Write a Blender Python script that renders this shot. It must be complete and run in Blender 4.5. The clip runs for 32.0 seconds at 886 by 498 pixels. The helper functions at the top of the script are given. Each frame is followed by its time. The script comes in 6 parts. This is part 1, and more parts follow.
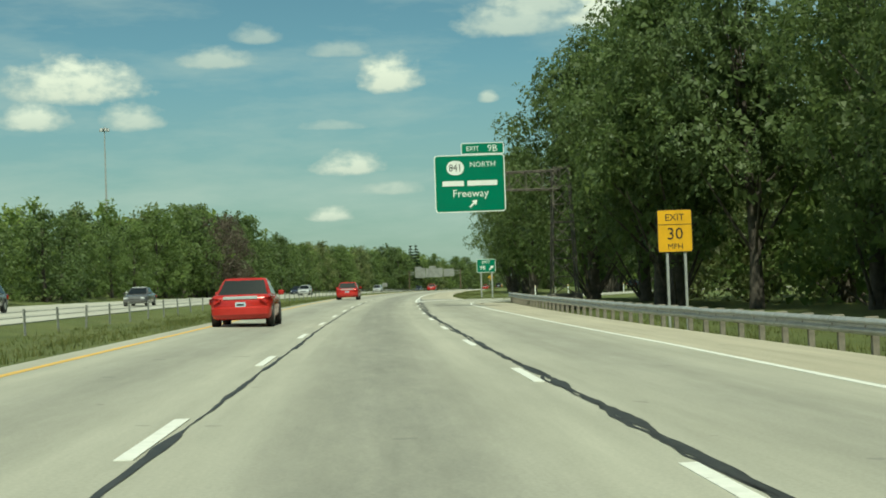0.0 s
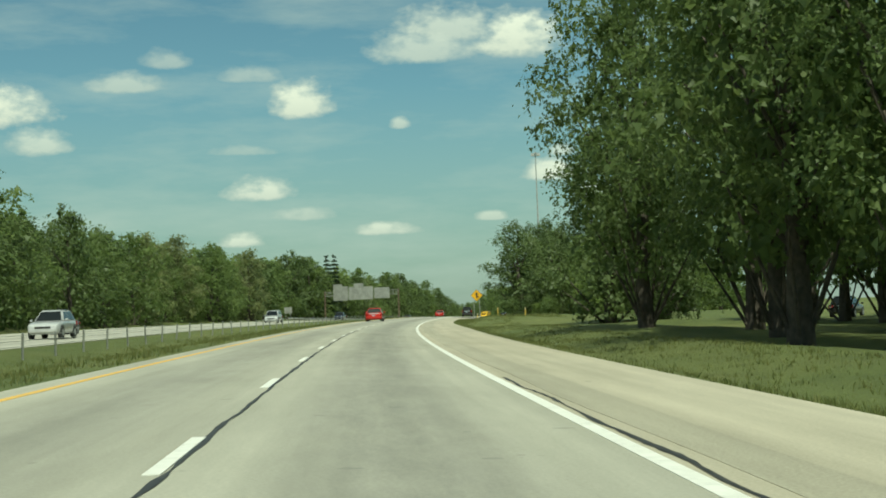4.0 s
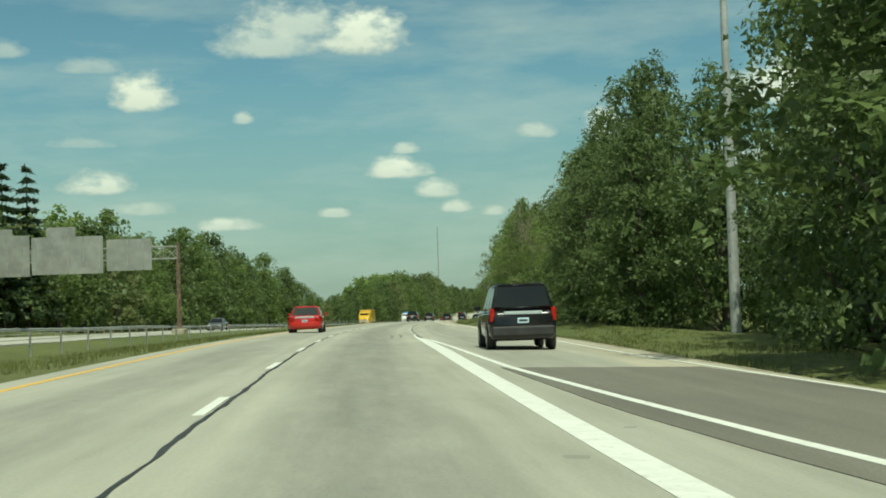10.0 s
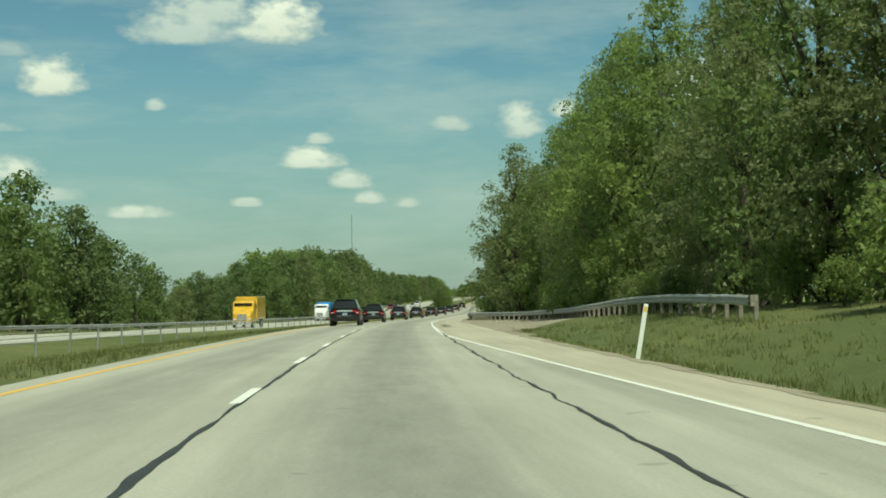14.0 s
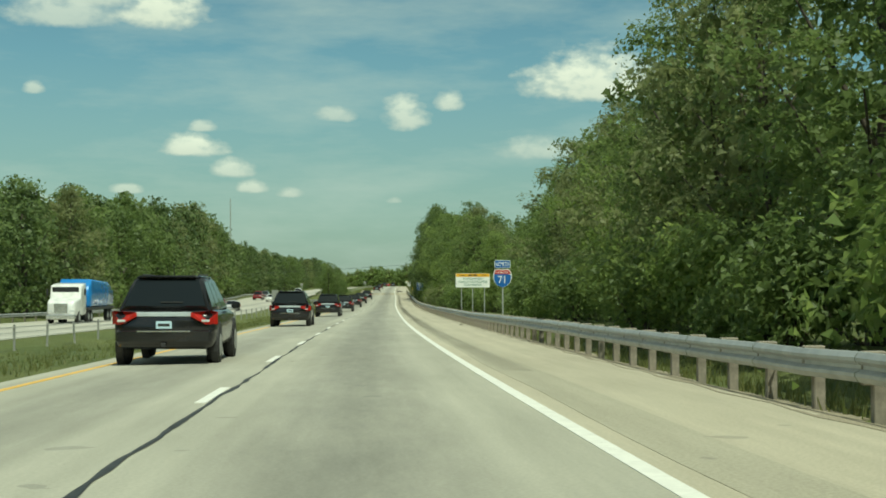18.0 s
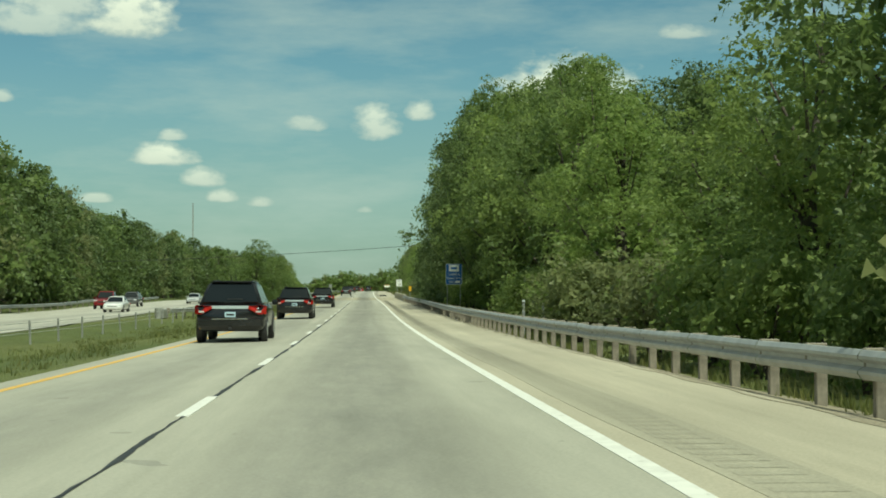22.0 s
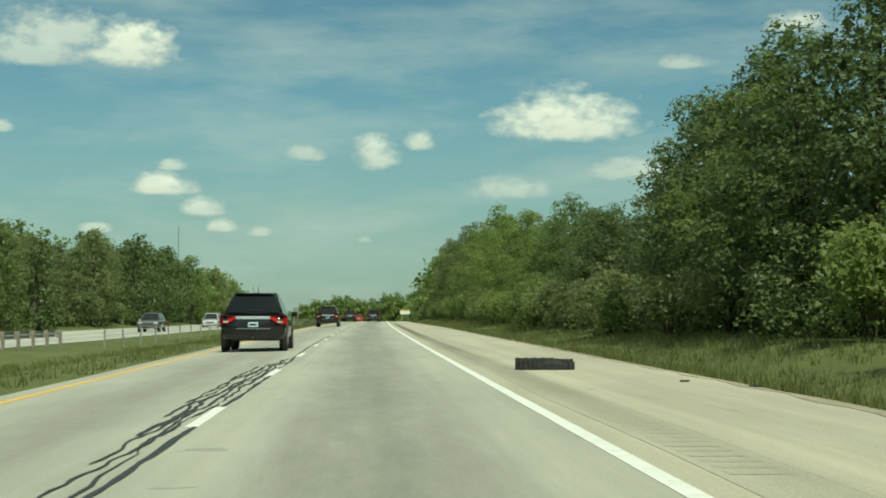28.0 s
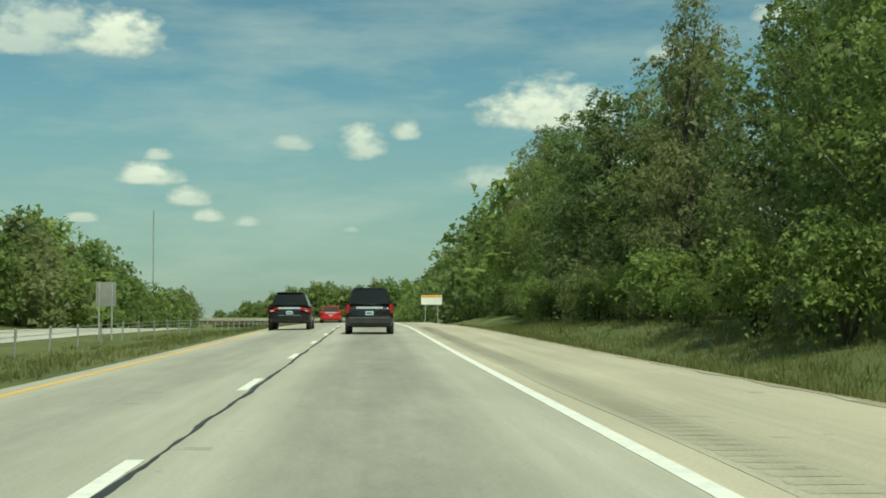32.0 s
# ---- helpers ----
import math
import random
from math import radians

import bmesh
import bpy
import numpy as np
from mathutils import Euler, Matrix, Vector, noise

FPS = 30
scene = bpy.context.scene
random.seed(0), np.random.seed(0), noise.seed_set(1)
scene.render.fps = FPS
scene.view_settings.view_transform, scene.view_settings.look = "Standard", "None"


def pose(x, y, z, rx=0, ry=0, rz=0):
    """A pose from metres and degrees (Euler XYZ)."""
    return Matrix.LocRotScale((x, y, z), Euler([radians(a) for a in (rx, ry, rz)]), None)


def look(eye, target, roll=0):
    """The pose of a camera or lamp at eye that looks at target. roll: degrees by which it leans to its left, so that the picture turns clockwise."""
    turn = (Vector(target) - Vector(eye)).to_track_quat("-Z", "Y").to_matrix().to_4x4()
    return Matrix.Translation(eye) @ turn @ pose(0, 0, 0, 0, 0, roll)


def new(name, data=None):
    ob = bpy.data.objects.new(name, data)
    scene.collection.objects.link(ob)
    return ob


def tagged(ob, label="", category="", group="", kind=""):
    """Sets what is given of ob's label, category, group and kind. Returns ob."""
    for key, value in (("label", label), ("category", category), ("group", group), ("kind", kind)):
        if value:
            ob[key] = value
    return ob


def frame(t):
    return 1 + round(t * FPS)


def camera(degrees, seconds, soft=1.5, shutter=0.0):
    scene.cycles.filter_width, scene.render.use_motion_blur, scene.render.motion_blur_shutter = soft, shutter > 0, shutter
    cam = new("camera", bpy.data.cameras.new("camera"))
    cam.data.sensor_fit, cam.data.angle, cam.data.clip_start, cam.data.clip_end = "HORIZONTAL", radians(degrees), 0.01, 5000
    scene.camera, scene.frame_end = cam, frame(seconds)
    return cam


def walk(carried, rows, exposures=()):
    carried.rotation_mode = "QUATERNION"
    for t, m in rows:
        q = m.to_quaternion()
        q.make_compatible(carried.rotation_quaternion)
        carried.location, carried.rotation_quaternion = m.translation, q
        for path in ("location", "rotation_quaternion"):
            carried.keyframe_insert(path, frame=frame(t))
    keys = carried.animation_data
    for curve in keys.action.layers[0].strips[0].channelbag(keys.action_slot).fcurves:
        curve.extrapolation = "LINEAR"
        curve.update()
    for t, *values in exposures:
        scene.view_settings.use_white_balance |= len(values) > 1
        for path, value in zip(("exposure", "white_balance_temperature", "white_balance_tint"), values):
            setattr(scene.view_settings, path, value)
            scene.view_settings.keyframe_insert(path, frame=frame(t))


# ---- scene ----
cam = camera(34.04, 32.0, soft=1.8)
walk(cam, [
    (0.0, pose(0.000, 0.000, 0.000, 91.573, 0, 16.013) @ pose(0, 0, 0, 0, 0, -2.00)),
    (0.5, pose(-6.220, 17.711, 0.010, 91.608, 0, 15.941) @ pose(0, 0, 0, 0, 0, -2.03)),
    (1.0, pose(-12.331, 35.460, 0.054, 91.758, 0, 15.794) @ pose(0, 0, 0, 0, 0, -2.07)),
    (1.5, pose(-18.229, 53.246, 0.116, 91.963, 0, 15.504) @ pose(0, 0, 0, 0, 0, -2.10)),
    (2.0, pose(-24.002, 71.056, 0.188, 92.127, 0, 15.113) @ pose(0, 0, 0, 0, 0, -2.13)),
    (2.5, pose(-29.657, 88.905, 0.267, 92.243, 0, 14.555) @ pose(0, 0, 0, 0, 0, -2.17)),
    (3.0, pose(-35.180, 106.810, 0.344, 92.285, 0, 14.002) @ pose(0, 0, 0, 0, 0, -2.20)),
    (3.5, pose(-40.575, 124.746, 0.402, 92.411, 0, 13.286) @ pose(0, 0, 0, 0, 0, -2.18)),
    (4.0, pose(-45.819, 142.732, 0.438, 92.477, 0, 12.479) @ pose(0, 0, 0, 0, 0, -2.15)),
    (4.5, pose(-50.918, 160.772, 0.462, 92.500, 0, 11.677) @ pose(0, 0, 0, 0, 0, -2.12)),
    (5.0, pose(-55.874, 178.870, 0.484, 92.497, 0, 10.975) @ pose(0, 0, 0, 0, 0, -2.10)),
    (5.5, pose(-60.688, 197.033, 0.509, 92.486, 0, 10.472) @ pose(0, 0, 0, 0, 0, -2.08)),
    (6.0, pose(-65.355, 215.268, 0.538, 92.483, 0, 10.270) @ pose(0, 0, 0, 0, 0, -2.05)),
    (6.5, pose(-69.872, 233.581, 0.568, 92.493, 0, 10.062) @ pose(0, 0, 0, 0, 0, -2.02)),
    (7.0, pose(-74.237, 251.973, 0.606, 92.458, 0, 9.630) @ pose(0, 0, 0, 0, 0, -2.00)),
    (7.5, pose(-78.440, 270.431, 0.638, 92.393, 0, 9.081) @ pose(0, 0, 0, 0, 0, -1.97)),
    (8.0, pose(-82.475, 288.946, 0.657, 92.325, 0, 8.476) @ pose(0, 0, 0, 0, 0, -1.93)),
    (8.5, pose(-86.318, 307.484, 0.664, 92.275, 0, 7.929) @ pose(0, 0, 0, 0, 0, -1.90)),
    (9.0, pose(-89.988, 326.037, 0.666, 92.207, 0, 7.299) @ pose(0, 0, 0, 0, 0, -1.87)),
    (9.5, pose(-93.501, 344.570, 0.661, 92.221, 0, 6.771) @ pose(0, 0, 0, 0, 0, -1.83)),
    (10.0, pose(-96.845, 363.062, 0.655, 92.178, 0, 6.271) @ pose(0, 0, 0, 0, 0, -1.80)),
    (10.5, pose(-100.004, 381.530, 0.638, 92.093, 0, 5.865) @ pose(0, 0, 0, 0, 0, -1.70)),
    (11.0, pose(-103.008, 399.970, 0.604, 91.968, 0, 5.464) @ pose(0, 0, 0, 0, 0, -1.60)),
    (11.5, pose(-105.892, 418.377, 0.541, 91.921, 0, 5.217) @ pose(0, 0, 0, 0, 0, -1.50)),
    (12.0, pose(-108.617, 436.773, 0.424, 91.885, 0, 4.847) @ pose(0, 0, 0, 0, 0, -1.40)),
    (12.5, pose(-111.184, 455.168, 0.269, 91.860, 0, 4.307) @ pose(0, 0, 0, 0, 0, -1.30)),
    (13.0, pose(-113.588, 473.577, 0.103, 91.890, 0, 3.746) @ pose(0, 0, 0, 0, 0, -1.20)),
    (13.5, pose(-115.809, 492.010, -0.050, 91.850, 0, 3.306) @ pose(0, 0, 0, 0, 0, -1.07)),
    (14.0, pose(-117.852, 510.475, -0.173, 91.785, 0, 2.810) @ pose(0, 0, 0, 0, 0, -0.93)),
    (14.5, pose(-119.713, 528.981, -0.286, 91.702, 0, 2.286) @ pose(0, 0, 0, 0, 0, -0.80)),
    (15.0, pose(-121.391, 547.539, -0.413, 91.611, 0, 1.760) @ pose(0, 0, 0, 0, 0, -0.67)),
    (15.5, pose(-122.885, 566.161, -0.571, 91.519, 0, 1.258) @ pose(0, 0, 0, 0, 0, -0.53)),
    (16.0, pose(-124.199, 584.859, -0.766, 91.435, 0, 0.808) @ pose(0, 0, 0, 0, 0, -0.40)),
    (16.5, pose(-125.347, 603.647, -0.996, 91.404, 0, 0.235) @ pose(0, 0, 0, 0, 0, -0.30)),
    (17.0, pose(-126.327, 622.509, -1.250, 91.400, 0, -0.499) @ pose(0, 0, 0, 0, 0, -0.20)),
    (17.5, pose(-127.146, 641.429, -1.511, 91.399, 0, -1.211) @ pose(0, 0, 0, 0, 0, -0.10)),
    (18.0, pose(-127.808, 660.393, -1.768, 91.431, 0, -1.834)),
    (18.5, pose(-128.275, 679.397, -2.015, 91.482, 0, -2.302)),
    (19.0, pose(-128.608, 698.435, -2.255, 91.506, 0, -2.822)),
    (19.5, pose(-128.849, 717.516, -2.483, 91.506, 0, -3.209)),
    (20.0, pose(-129.044, 736.615, -2.683, 91.546, 0, -3.247)),
    (20.5, pose(-129.284, 755.712, -2.867, 91.616, 0, -3.082)),
    (21.0, pose(-129.478, 774.794, -3.048, 91.648, 0, -2.877)),
    (21.5, pose(-129.577, 793.852, -3.226, 91.699, 0, -2.907)),
    (22.0, pose(-129.672, 812.901, -3.388, 91.807, 0, -2.998)),
    (22.5, pose(-129.815, 831.953, -3.511, 91.951, 0, -3.120)),
    (23.0, pose(-129.960, 851.026, -3.586, 92.115, 0, -3.126)),
    (23.5, pose(-130.087, 870.128, -3.607, 92.260, 0, -2.995)),
    (24.0, pose(-130.163, 889.261, -3.573, 92.453, 0, -2.954)),
    (24.5, pose(-130.160, 908.442, -3.497, 92.636, 0, -3.043)),
    (25.0, pose(-130.137, 927.685, -3.416, 92.742, 0, -3.115)),
    (25.5, pose(-130.117, 946.991, -3.329, 92.795, 0, -3.168)),
    (26.0, pose(-130.116, 966.362, -3.235, 92.815, 0, -3.200)),
    (26.5, pose(-130.141, 985.802, -3.136, 92.824, 0, -3.210)),
    (27.0, pose(-130.192, 1005.315, -3.030, 92.845, 0, -3.196)),
    (27.5, pose(-130.260, 1024.907, -2.912, 92.899, 0, -3.116)),
    (28.0, pose(-130.326, 1044.531, -2.768, 92.981, 0, -3.021)),
    (28.5, pose(-130.379, 1064.149, -2.615, 93.004, 0, -2.906)),
    (29.0, pose(-130.417, 1083.782, -2.466, 92.979, 0, -2.902)),
    (29.5, pose(-130.437, 1103.430, -2.318, 92.975, 0, -3.026)),
    (30.0, pose(-130.429, 1123.093, -2.171, 92.905, 0, -3.059)),
    (30.5, pose(-130.381, 1142.784, -2.023, 92.878, 0, -3.229)),
    (31.0, pose(-130.283, 1162.501, -1.876, 92.788, 0, -3.381)),
    (31.5, pose(-130.135, 1182.229, -1.749, 92.692, 0, -3.517)),
    (32.0, pose(-129.945, 1201.928, -1.646, 92.588, 0, -3.542)),
], exposures=[(0.0, -0.03, 6650, -14), (32.0, -0.03, 6650, -14)])

# ---- world and light ----
SUN_AZ, SUN_EL = radians(160), radians(57)      # azimuth clockwise from +Y
sun = new("sun", bpy.data.lights.new("sun", "SUN"))
sun.data.energy, sun.data.angle, sun.data.color = 4.2, radians(0.53), (1.0, 0.95, 0.86)
sun_dir = Vector((math.sin(SUN_AZ) * math.cos(SUN_EL), math.cos(SUN_AZ) * math.cos(SUN_EL), math.sin(SUN_EL)))
sun.matrix_world = look(sun_dir * 100, (0, 0, 0))

# cumulus puffs: azimuth and elevation of the flat base, half width, height, density (degrees)
PUFFS_A = [(-17.9, 8.2, 1.4, 1.3, 1), (-30.2, 8.0, 3.0, 1.5, 1), (-31.7, 6.8, 1.45, .9, .9), (-28.0, 6.8, 1.35, 1.05, .75), (-19.7, 4.85, 1.5, .8, .9), (-20.4, 2.95, 1.05, .5, .85),
           (-24.7, 9.1, 1.6, .75, .6), (-23.1, 10.0, 1.1, .65, .5), (-19.8, 9.4, 1.35, .55, .45), (-17.9, 3.95, 1.3, .5, .55), (-20.2, 6.5, 1.45, .33, .38), (-13.0, 10.2, 2.6, 1.3, .7),
           (-9.3, 10.4, 2.1, 1.6, 1), (-8.0, 5.25, 1.5, .75, .95), (-14.6, 3.25, 1.4, .45, .8), (-14.0, 7.4, .5, .4, .65), (-2.4, 6.6, .9, .55, .6), (0.3, 6.5, 1.05, 1.2, .8)]
PUFFS_B = [(2.1, 7.1, .7, .7, .8), (7.9, 7.75, 3.4, 1.75, 1), (-6.4, 4.4, 1.0, .65, .78), (-10.5, 3.65, .8, .33, .65), (-7.6, 6.1, .67, .4, .7), (-5.7, 3.75, .7, .45, .75), (-4.2, 3.55, .6, .34, .65),
           (5.6, 5.2, 1.8, .76, .6), (12.6, 10.1, 1.2, .5, .6), (-0.1, 3.3, .36, .22, .5), (16.9, 11.4, 1.5, .65, .8), (-12.0, 10.9, 2.6, 1.3, .75), (10.5, 5.9, 2.0, .8, .6),
           (-36.5, 7.0, 2.5, 1.2, .8), (22.0, 6.5, 2.5, 1.3, .8)]

world = bpy.data.worlds.new("sky")
scene.world = world
world.use_nodes = True
wt = world.node_tree
wt.nodes.clear()


def wnode(kind, *ins, **props):
    n = wt.nodes.new(kind)
    for k, v in props.items():
        setattr(n, k, v)
    for i, v in enumerate(ins):
        if v is None:
            continue
        if hasattr(v, "is_linked"):
            wt.links.new(v, n.inputs[i])
        else:
            n.inputs[i].default_value = v
    return n.outputs[0]


def wmath(op, a, b=None, c=None, clamp=False):
    return wnode("ShaderNodeMath", a, b, c, operation=op, use_clamp=clamp)


sky_node = wt.nodes.new("ShaderNodeTexSky")
sky_node.sky_type, sky_node.sun_disc = "NISHITA", False
sky_node.sun_elevation, sky_node.sun_rotation = SUN_EL, SUN_AZ
sky_node.altitude, sky_node.air_density, sky_node.dust_density, sky_node.ozone_density = 150, 1.0, 0.15, 1.6
coords = wt.nodes.new("ShaderNodeTexCoord").outputs["Generated"]
sep = wt.nodes.new("ShaderNodeSeparateXYZ")
wt.links.new(coords, sep.inputs[0])
DEG = 180 / math.pi
az = wmath("MULTIPLY", wmath("ARCTAN2", sep.outputs[0], sep.outputs[1]), DEG)
el = wmath("MULTIPLY", wmath("ARCSINE", sep.outputs[2]), DEG)
flat = wnode("ShaderNodeCombineXYZ", az, wmath("MULTIPLY", el, 1.6), 0.0)
billow = wt.nodes.new("ShaderNodeTexNoise")
billow.inputs["Scale"].default_value, billow.inputs["Detail"].default_value, billow.inputs["Roughness"].default_value = 0.8, 5, 0.55
wt.links.new(flat, billow.inputs["Vector"])
puff = wt.nodes.new("ShaderNodeTexNoise")
puff.inputs["Scale"].default_value, puff.inputs["Detail"].default_value, puff.inputs["Roughness"].default_value = 1.9, 3, 0.5
wt.links.new(flat, puff.inputs["Vector"])
bump_n = wmath("ADD", wmath("MULTIPLY", wmath("SUBTRACT", billow.outputs[0], 0.5), 1.5), wmath("MULTIPLY", wmath("SUBTRACT", puff.outputs[0], 0.5), 1.0))
cover, lit = None, None
for pa, pe, pw, ph, pd in PUFFS_A + PUFFS_B:
    u = wmath("DIVIDE", wmath("SUBTRACT", az, pa), pw)
    v = wmath("DIVIDE", wmath("SUBTRACT", el, pe), ph)
    below = wmath("MULTIPLY", wmath("MINIMUM", v, 0.0), 2.9)
    above = wmath("MAXIMUM", v, 0.0)
    r2 = wmath("ADD", wmath("MULTIPLY", u, u), wmath("ADD", wmath("MULTIPLY", above, above), wmath("MULTIPLY", below, below)))
    d = wmath("ADD", wmath("SUBTRACT", 1.0, r2), bump_n)
    d = wmath("MULTIPLY", wmath("SMOOTH_MIN", wmath("MAXIMUM", wmath("MULTIPLY", d, 1.12), 0.0), 1.0, 0.25, clamp=True), pd)
    l = wmath("MULTIPLY", d, wmath("ADD", 0.55, wmath("MULTIPLY", v, 0.6), clamp=True))
    cover = d if cover is None else wmath("MAXIMUM", cover, d)
    lit = l if lit is None else wmath("MAXIMUM", lit, l)
# scattered cumulus added higher up and all round, unseen, to raise the fill light
above_n = wt.nodes.new("ShaderNodeTexNoise")
above_n.inputs["Scale"].default_value, above_n.inputs["Detail"].default_value, above_n.inputs["Roughness"].default_value = 4.5, 5, 0.55
wt.links.new(coords, above_n.inputs["Vector"])
high = wmath("MULTIPLY", wmath("MULTIPLY", wmath("SUBTRACT", above_n.outputs[0], 0.49), 8.0, clamp=True), wmath("DIVIDE", wmath("SUBTRACT", el, 13.5), 5.0, clamp=True))
cover = wmath("MAXIMUM", cover, wmath("MULTIPLY", high, 0.9))
lit = wmath("MAXIMUM", lit, wmath("MULTIPLY", high, 0.8))
# thin high cloud
thin_v = wnode("ShaderNodeCombineXYZ", wmath("MULTIPLY", az, 0.10), wmath("MULTIPLY", el, 0.42), 3.0)
thin = wt.nodes.new("ShaderNodeTexNoise")
thin.inputs["Scale"].default_value, thin.inputs["Detail"].default_value, thin.inputs["Roughness"].default_value = 1.0, 7, 0.6
wt.links.new(thin_v, thin.inputs["Vector"])
haze = wmath("MULTIPLY", wmath("SUBTRACT", thin.outputs[0], 0.44), 2.3, clamp=True)
haze = wmath("MULTIPLY", haze, 0.72)
mix1 = wt.nodes.new("ShaderNodeMixRGB")
tone = wt.nodes.new("ShaderNodeMixRGB")
tone.blend_type = "MULTIPLY"
tone.inputs[0].default_value = 1.0
wt.links.new(sky_node.outputs[0], tone.inputs[1])
tone.inputs[2].default_value = (0.78, 0.99, 0.95, 1)
veil = wt.nodes.new("ShaderNodeMixRGB")
wt.links.new(wmath("MULTIPLY", wmath("SUBTRACT", 1.0, wmath("DIVIDE", el, 9.0), clamp=True), 0.78), veil.inputs[0])
wt.links.new(tone.outputs[0], veil.inputs[1])
veil.inputs[2].default_value = (3.7, 4.65, 4.75, 1)
wt.links.new(haze, mix1.inputs[0])
wt.links.new(veil.outputs[0], mix1.inputs[1])
mix1.inputs[2].default_value = (7.7, 8.5, 8.1, 1)
mix2 = wt.nodes.new("ShaderNodeMixRGB")
wt.links.new(cover, mix2.inputs[0])
wt.links.new(mix1.outputs[0], mix2.inputs[1])
ramp_c = wt.nodes.new("ShaderNodeMixRGB")
wt.links.new(lit, ramp_c.inputs[0])
ramp_c.inputs[1].default_value, ramp_c.inputs[2].default_value = (7.6, 8.0, 7.5, 1), (13.3, 13.1, 11.5, 1)
wt.links.new(ramp_c.outputs[0], mix2.inputs[2])
background = wt.nodes.new("ShaderNodeBackground")
wt.links.new(mix2.outputs[0], background.inputs[0])
background.inputs[1].default_value = 0.075
wout = wt.nodes.new("ShaderNodeOutputWorld")
wt.links.new(background.outputs[0], wout.inputs[0])

# ---- materials ----


class Mat:
    """A node material under construction."""

    def __init__(self, name, rough=0.6, metal=0.0, color=(0.5, 0.5, 0.5)):
        self.m = bpy.data.materials.new(name)
        self.m.use_nodes = True
        self.t = self.m.node_tree
        self.b = self.t.nodes["Principled BSDF"]
        self.set("Roughness", rough), self.set("Metallic", metal), self.set("Base Color", (*color, 1))

    def set(self, key, value):
        if hasattr(value, "is_linked"):
            self.t.links.new(value, self.b.inputs[key])
        else:
            self.b.inputs[key].default_value = value
        return self

    def node(self, kind, ins=(), out=0, **props):
        n = self.t.nodes.new(kind)
        for k, v in props.items():
            setattr(n, k, v)
        for k, v in dict(ins).items():
            if hasattr(v, "is_linked"):
                self.t.links.new(v, n.inputs[k])
            else:
                n.inputs[k].default_value = v
        return n.outputs[out]

    def math(self, op, a, b=0.0, clamp=False):
        return self.node("ShaderNodeMath", {0: a, 1: b}, operation=op, use_clamp=clamp)

    def coord(self, kind="Object"):
        return self.node("ShaderNodeTexCoord", out=("Generated", "Normal", "UV", "Object").index(kind))

    def noise(self, scale, detail=4, rough=0.6, vec=None, stretch=None):
        vec = vec or self.coord()
        if stretch:
            vec = self.node("ShaderNodeMapping", {"Vector": vec, "Scale": stretch})
        return self.node("ShaderNodeTexNoise", {"Vector": vec, "Scale": scale, "Detail": detail, "Roughness": rough})

    def ramp(self, fac, a, b, lo=0.35, hi=0.65):
        n = self.t.nodes.new("ShaderNodeValToRGB")
        self.t.links.new(fac, n.inputs[0])
        for e, p, c in zip(n.color_ramp.elements, (lo, hi), (a, b)):
            e.position, e.color = p, (*c, 1)
        return n.outputs[0]

    def mix(self, fac, a, b, blend="MIX"):
        n = self.t.nodes.new("ShaderNodeMixRGB")
        n.blend_type = blend
        for i, v in enumerate((fac, a, b)):
            if hasattr(v, "is_linked"):
                self.t.links.new(v, n.inputs[i])
            else:
                n.inputs[i].default_value = v if i == 0 else (*v, 1)
        return n.outputs[0]

    def bump(self, height, strength=0.3, dist=0.02):
        return self.set("Normal", self.node("ShaderNodeBump", {"Height": height, "Strength": strength, "Distance": dist}))


def world_pos(m):
    return m.node("ShaderNodeNewGeometry")


def simple(name, color, rough=0.6, metal=0.0, vary=0.12, scale=3.0, bump=0.0):
    m = Mat(name, rough, metal)
    dark = tuple(c * (1 - vary) for c in color)
    light = tuple(min(1, c * (1 + vary)) for c in color)
    n = m.noise(scale, 5)
    m.set("Base Color", m.ramp(n, dark, light))
    if bump:
        m.bump(m.noise(scale * 8, 3), bump)
    return m.m


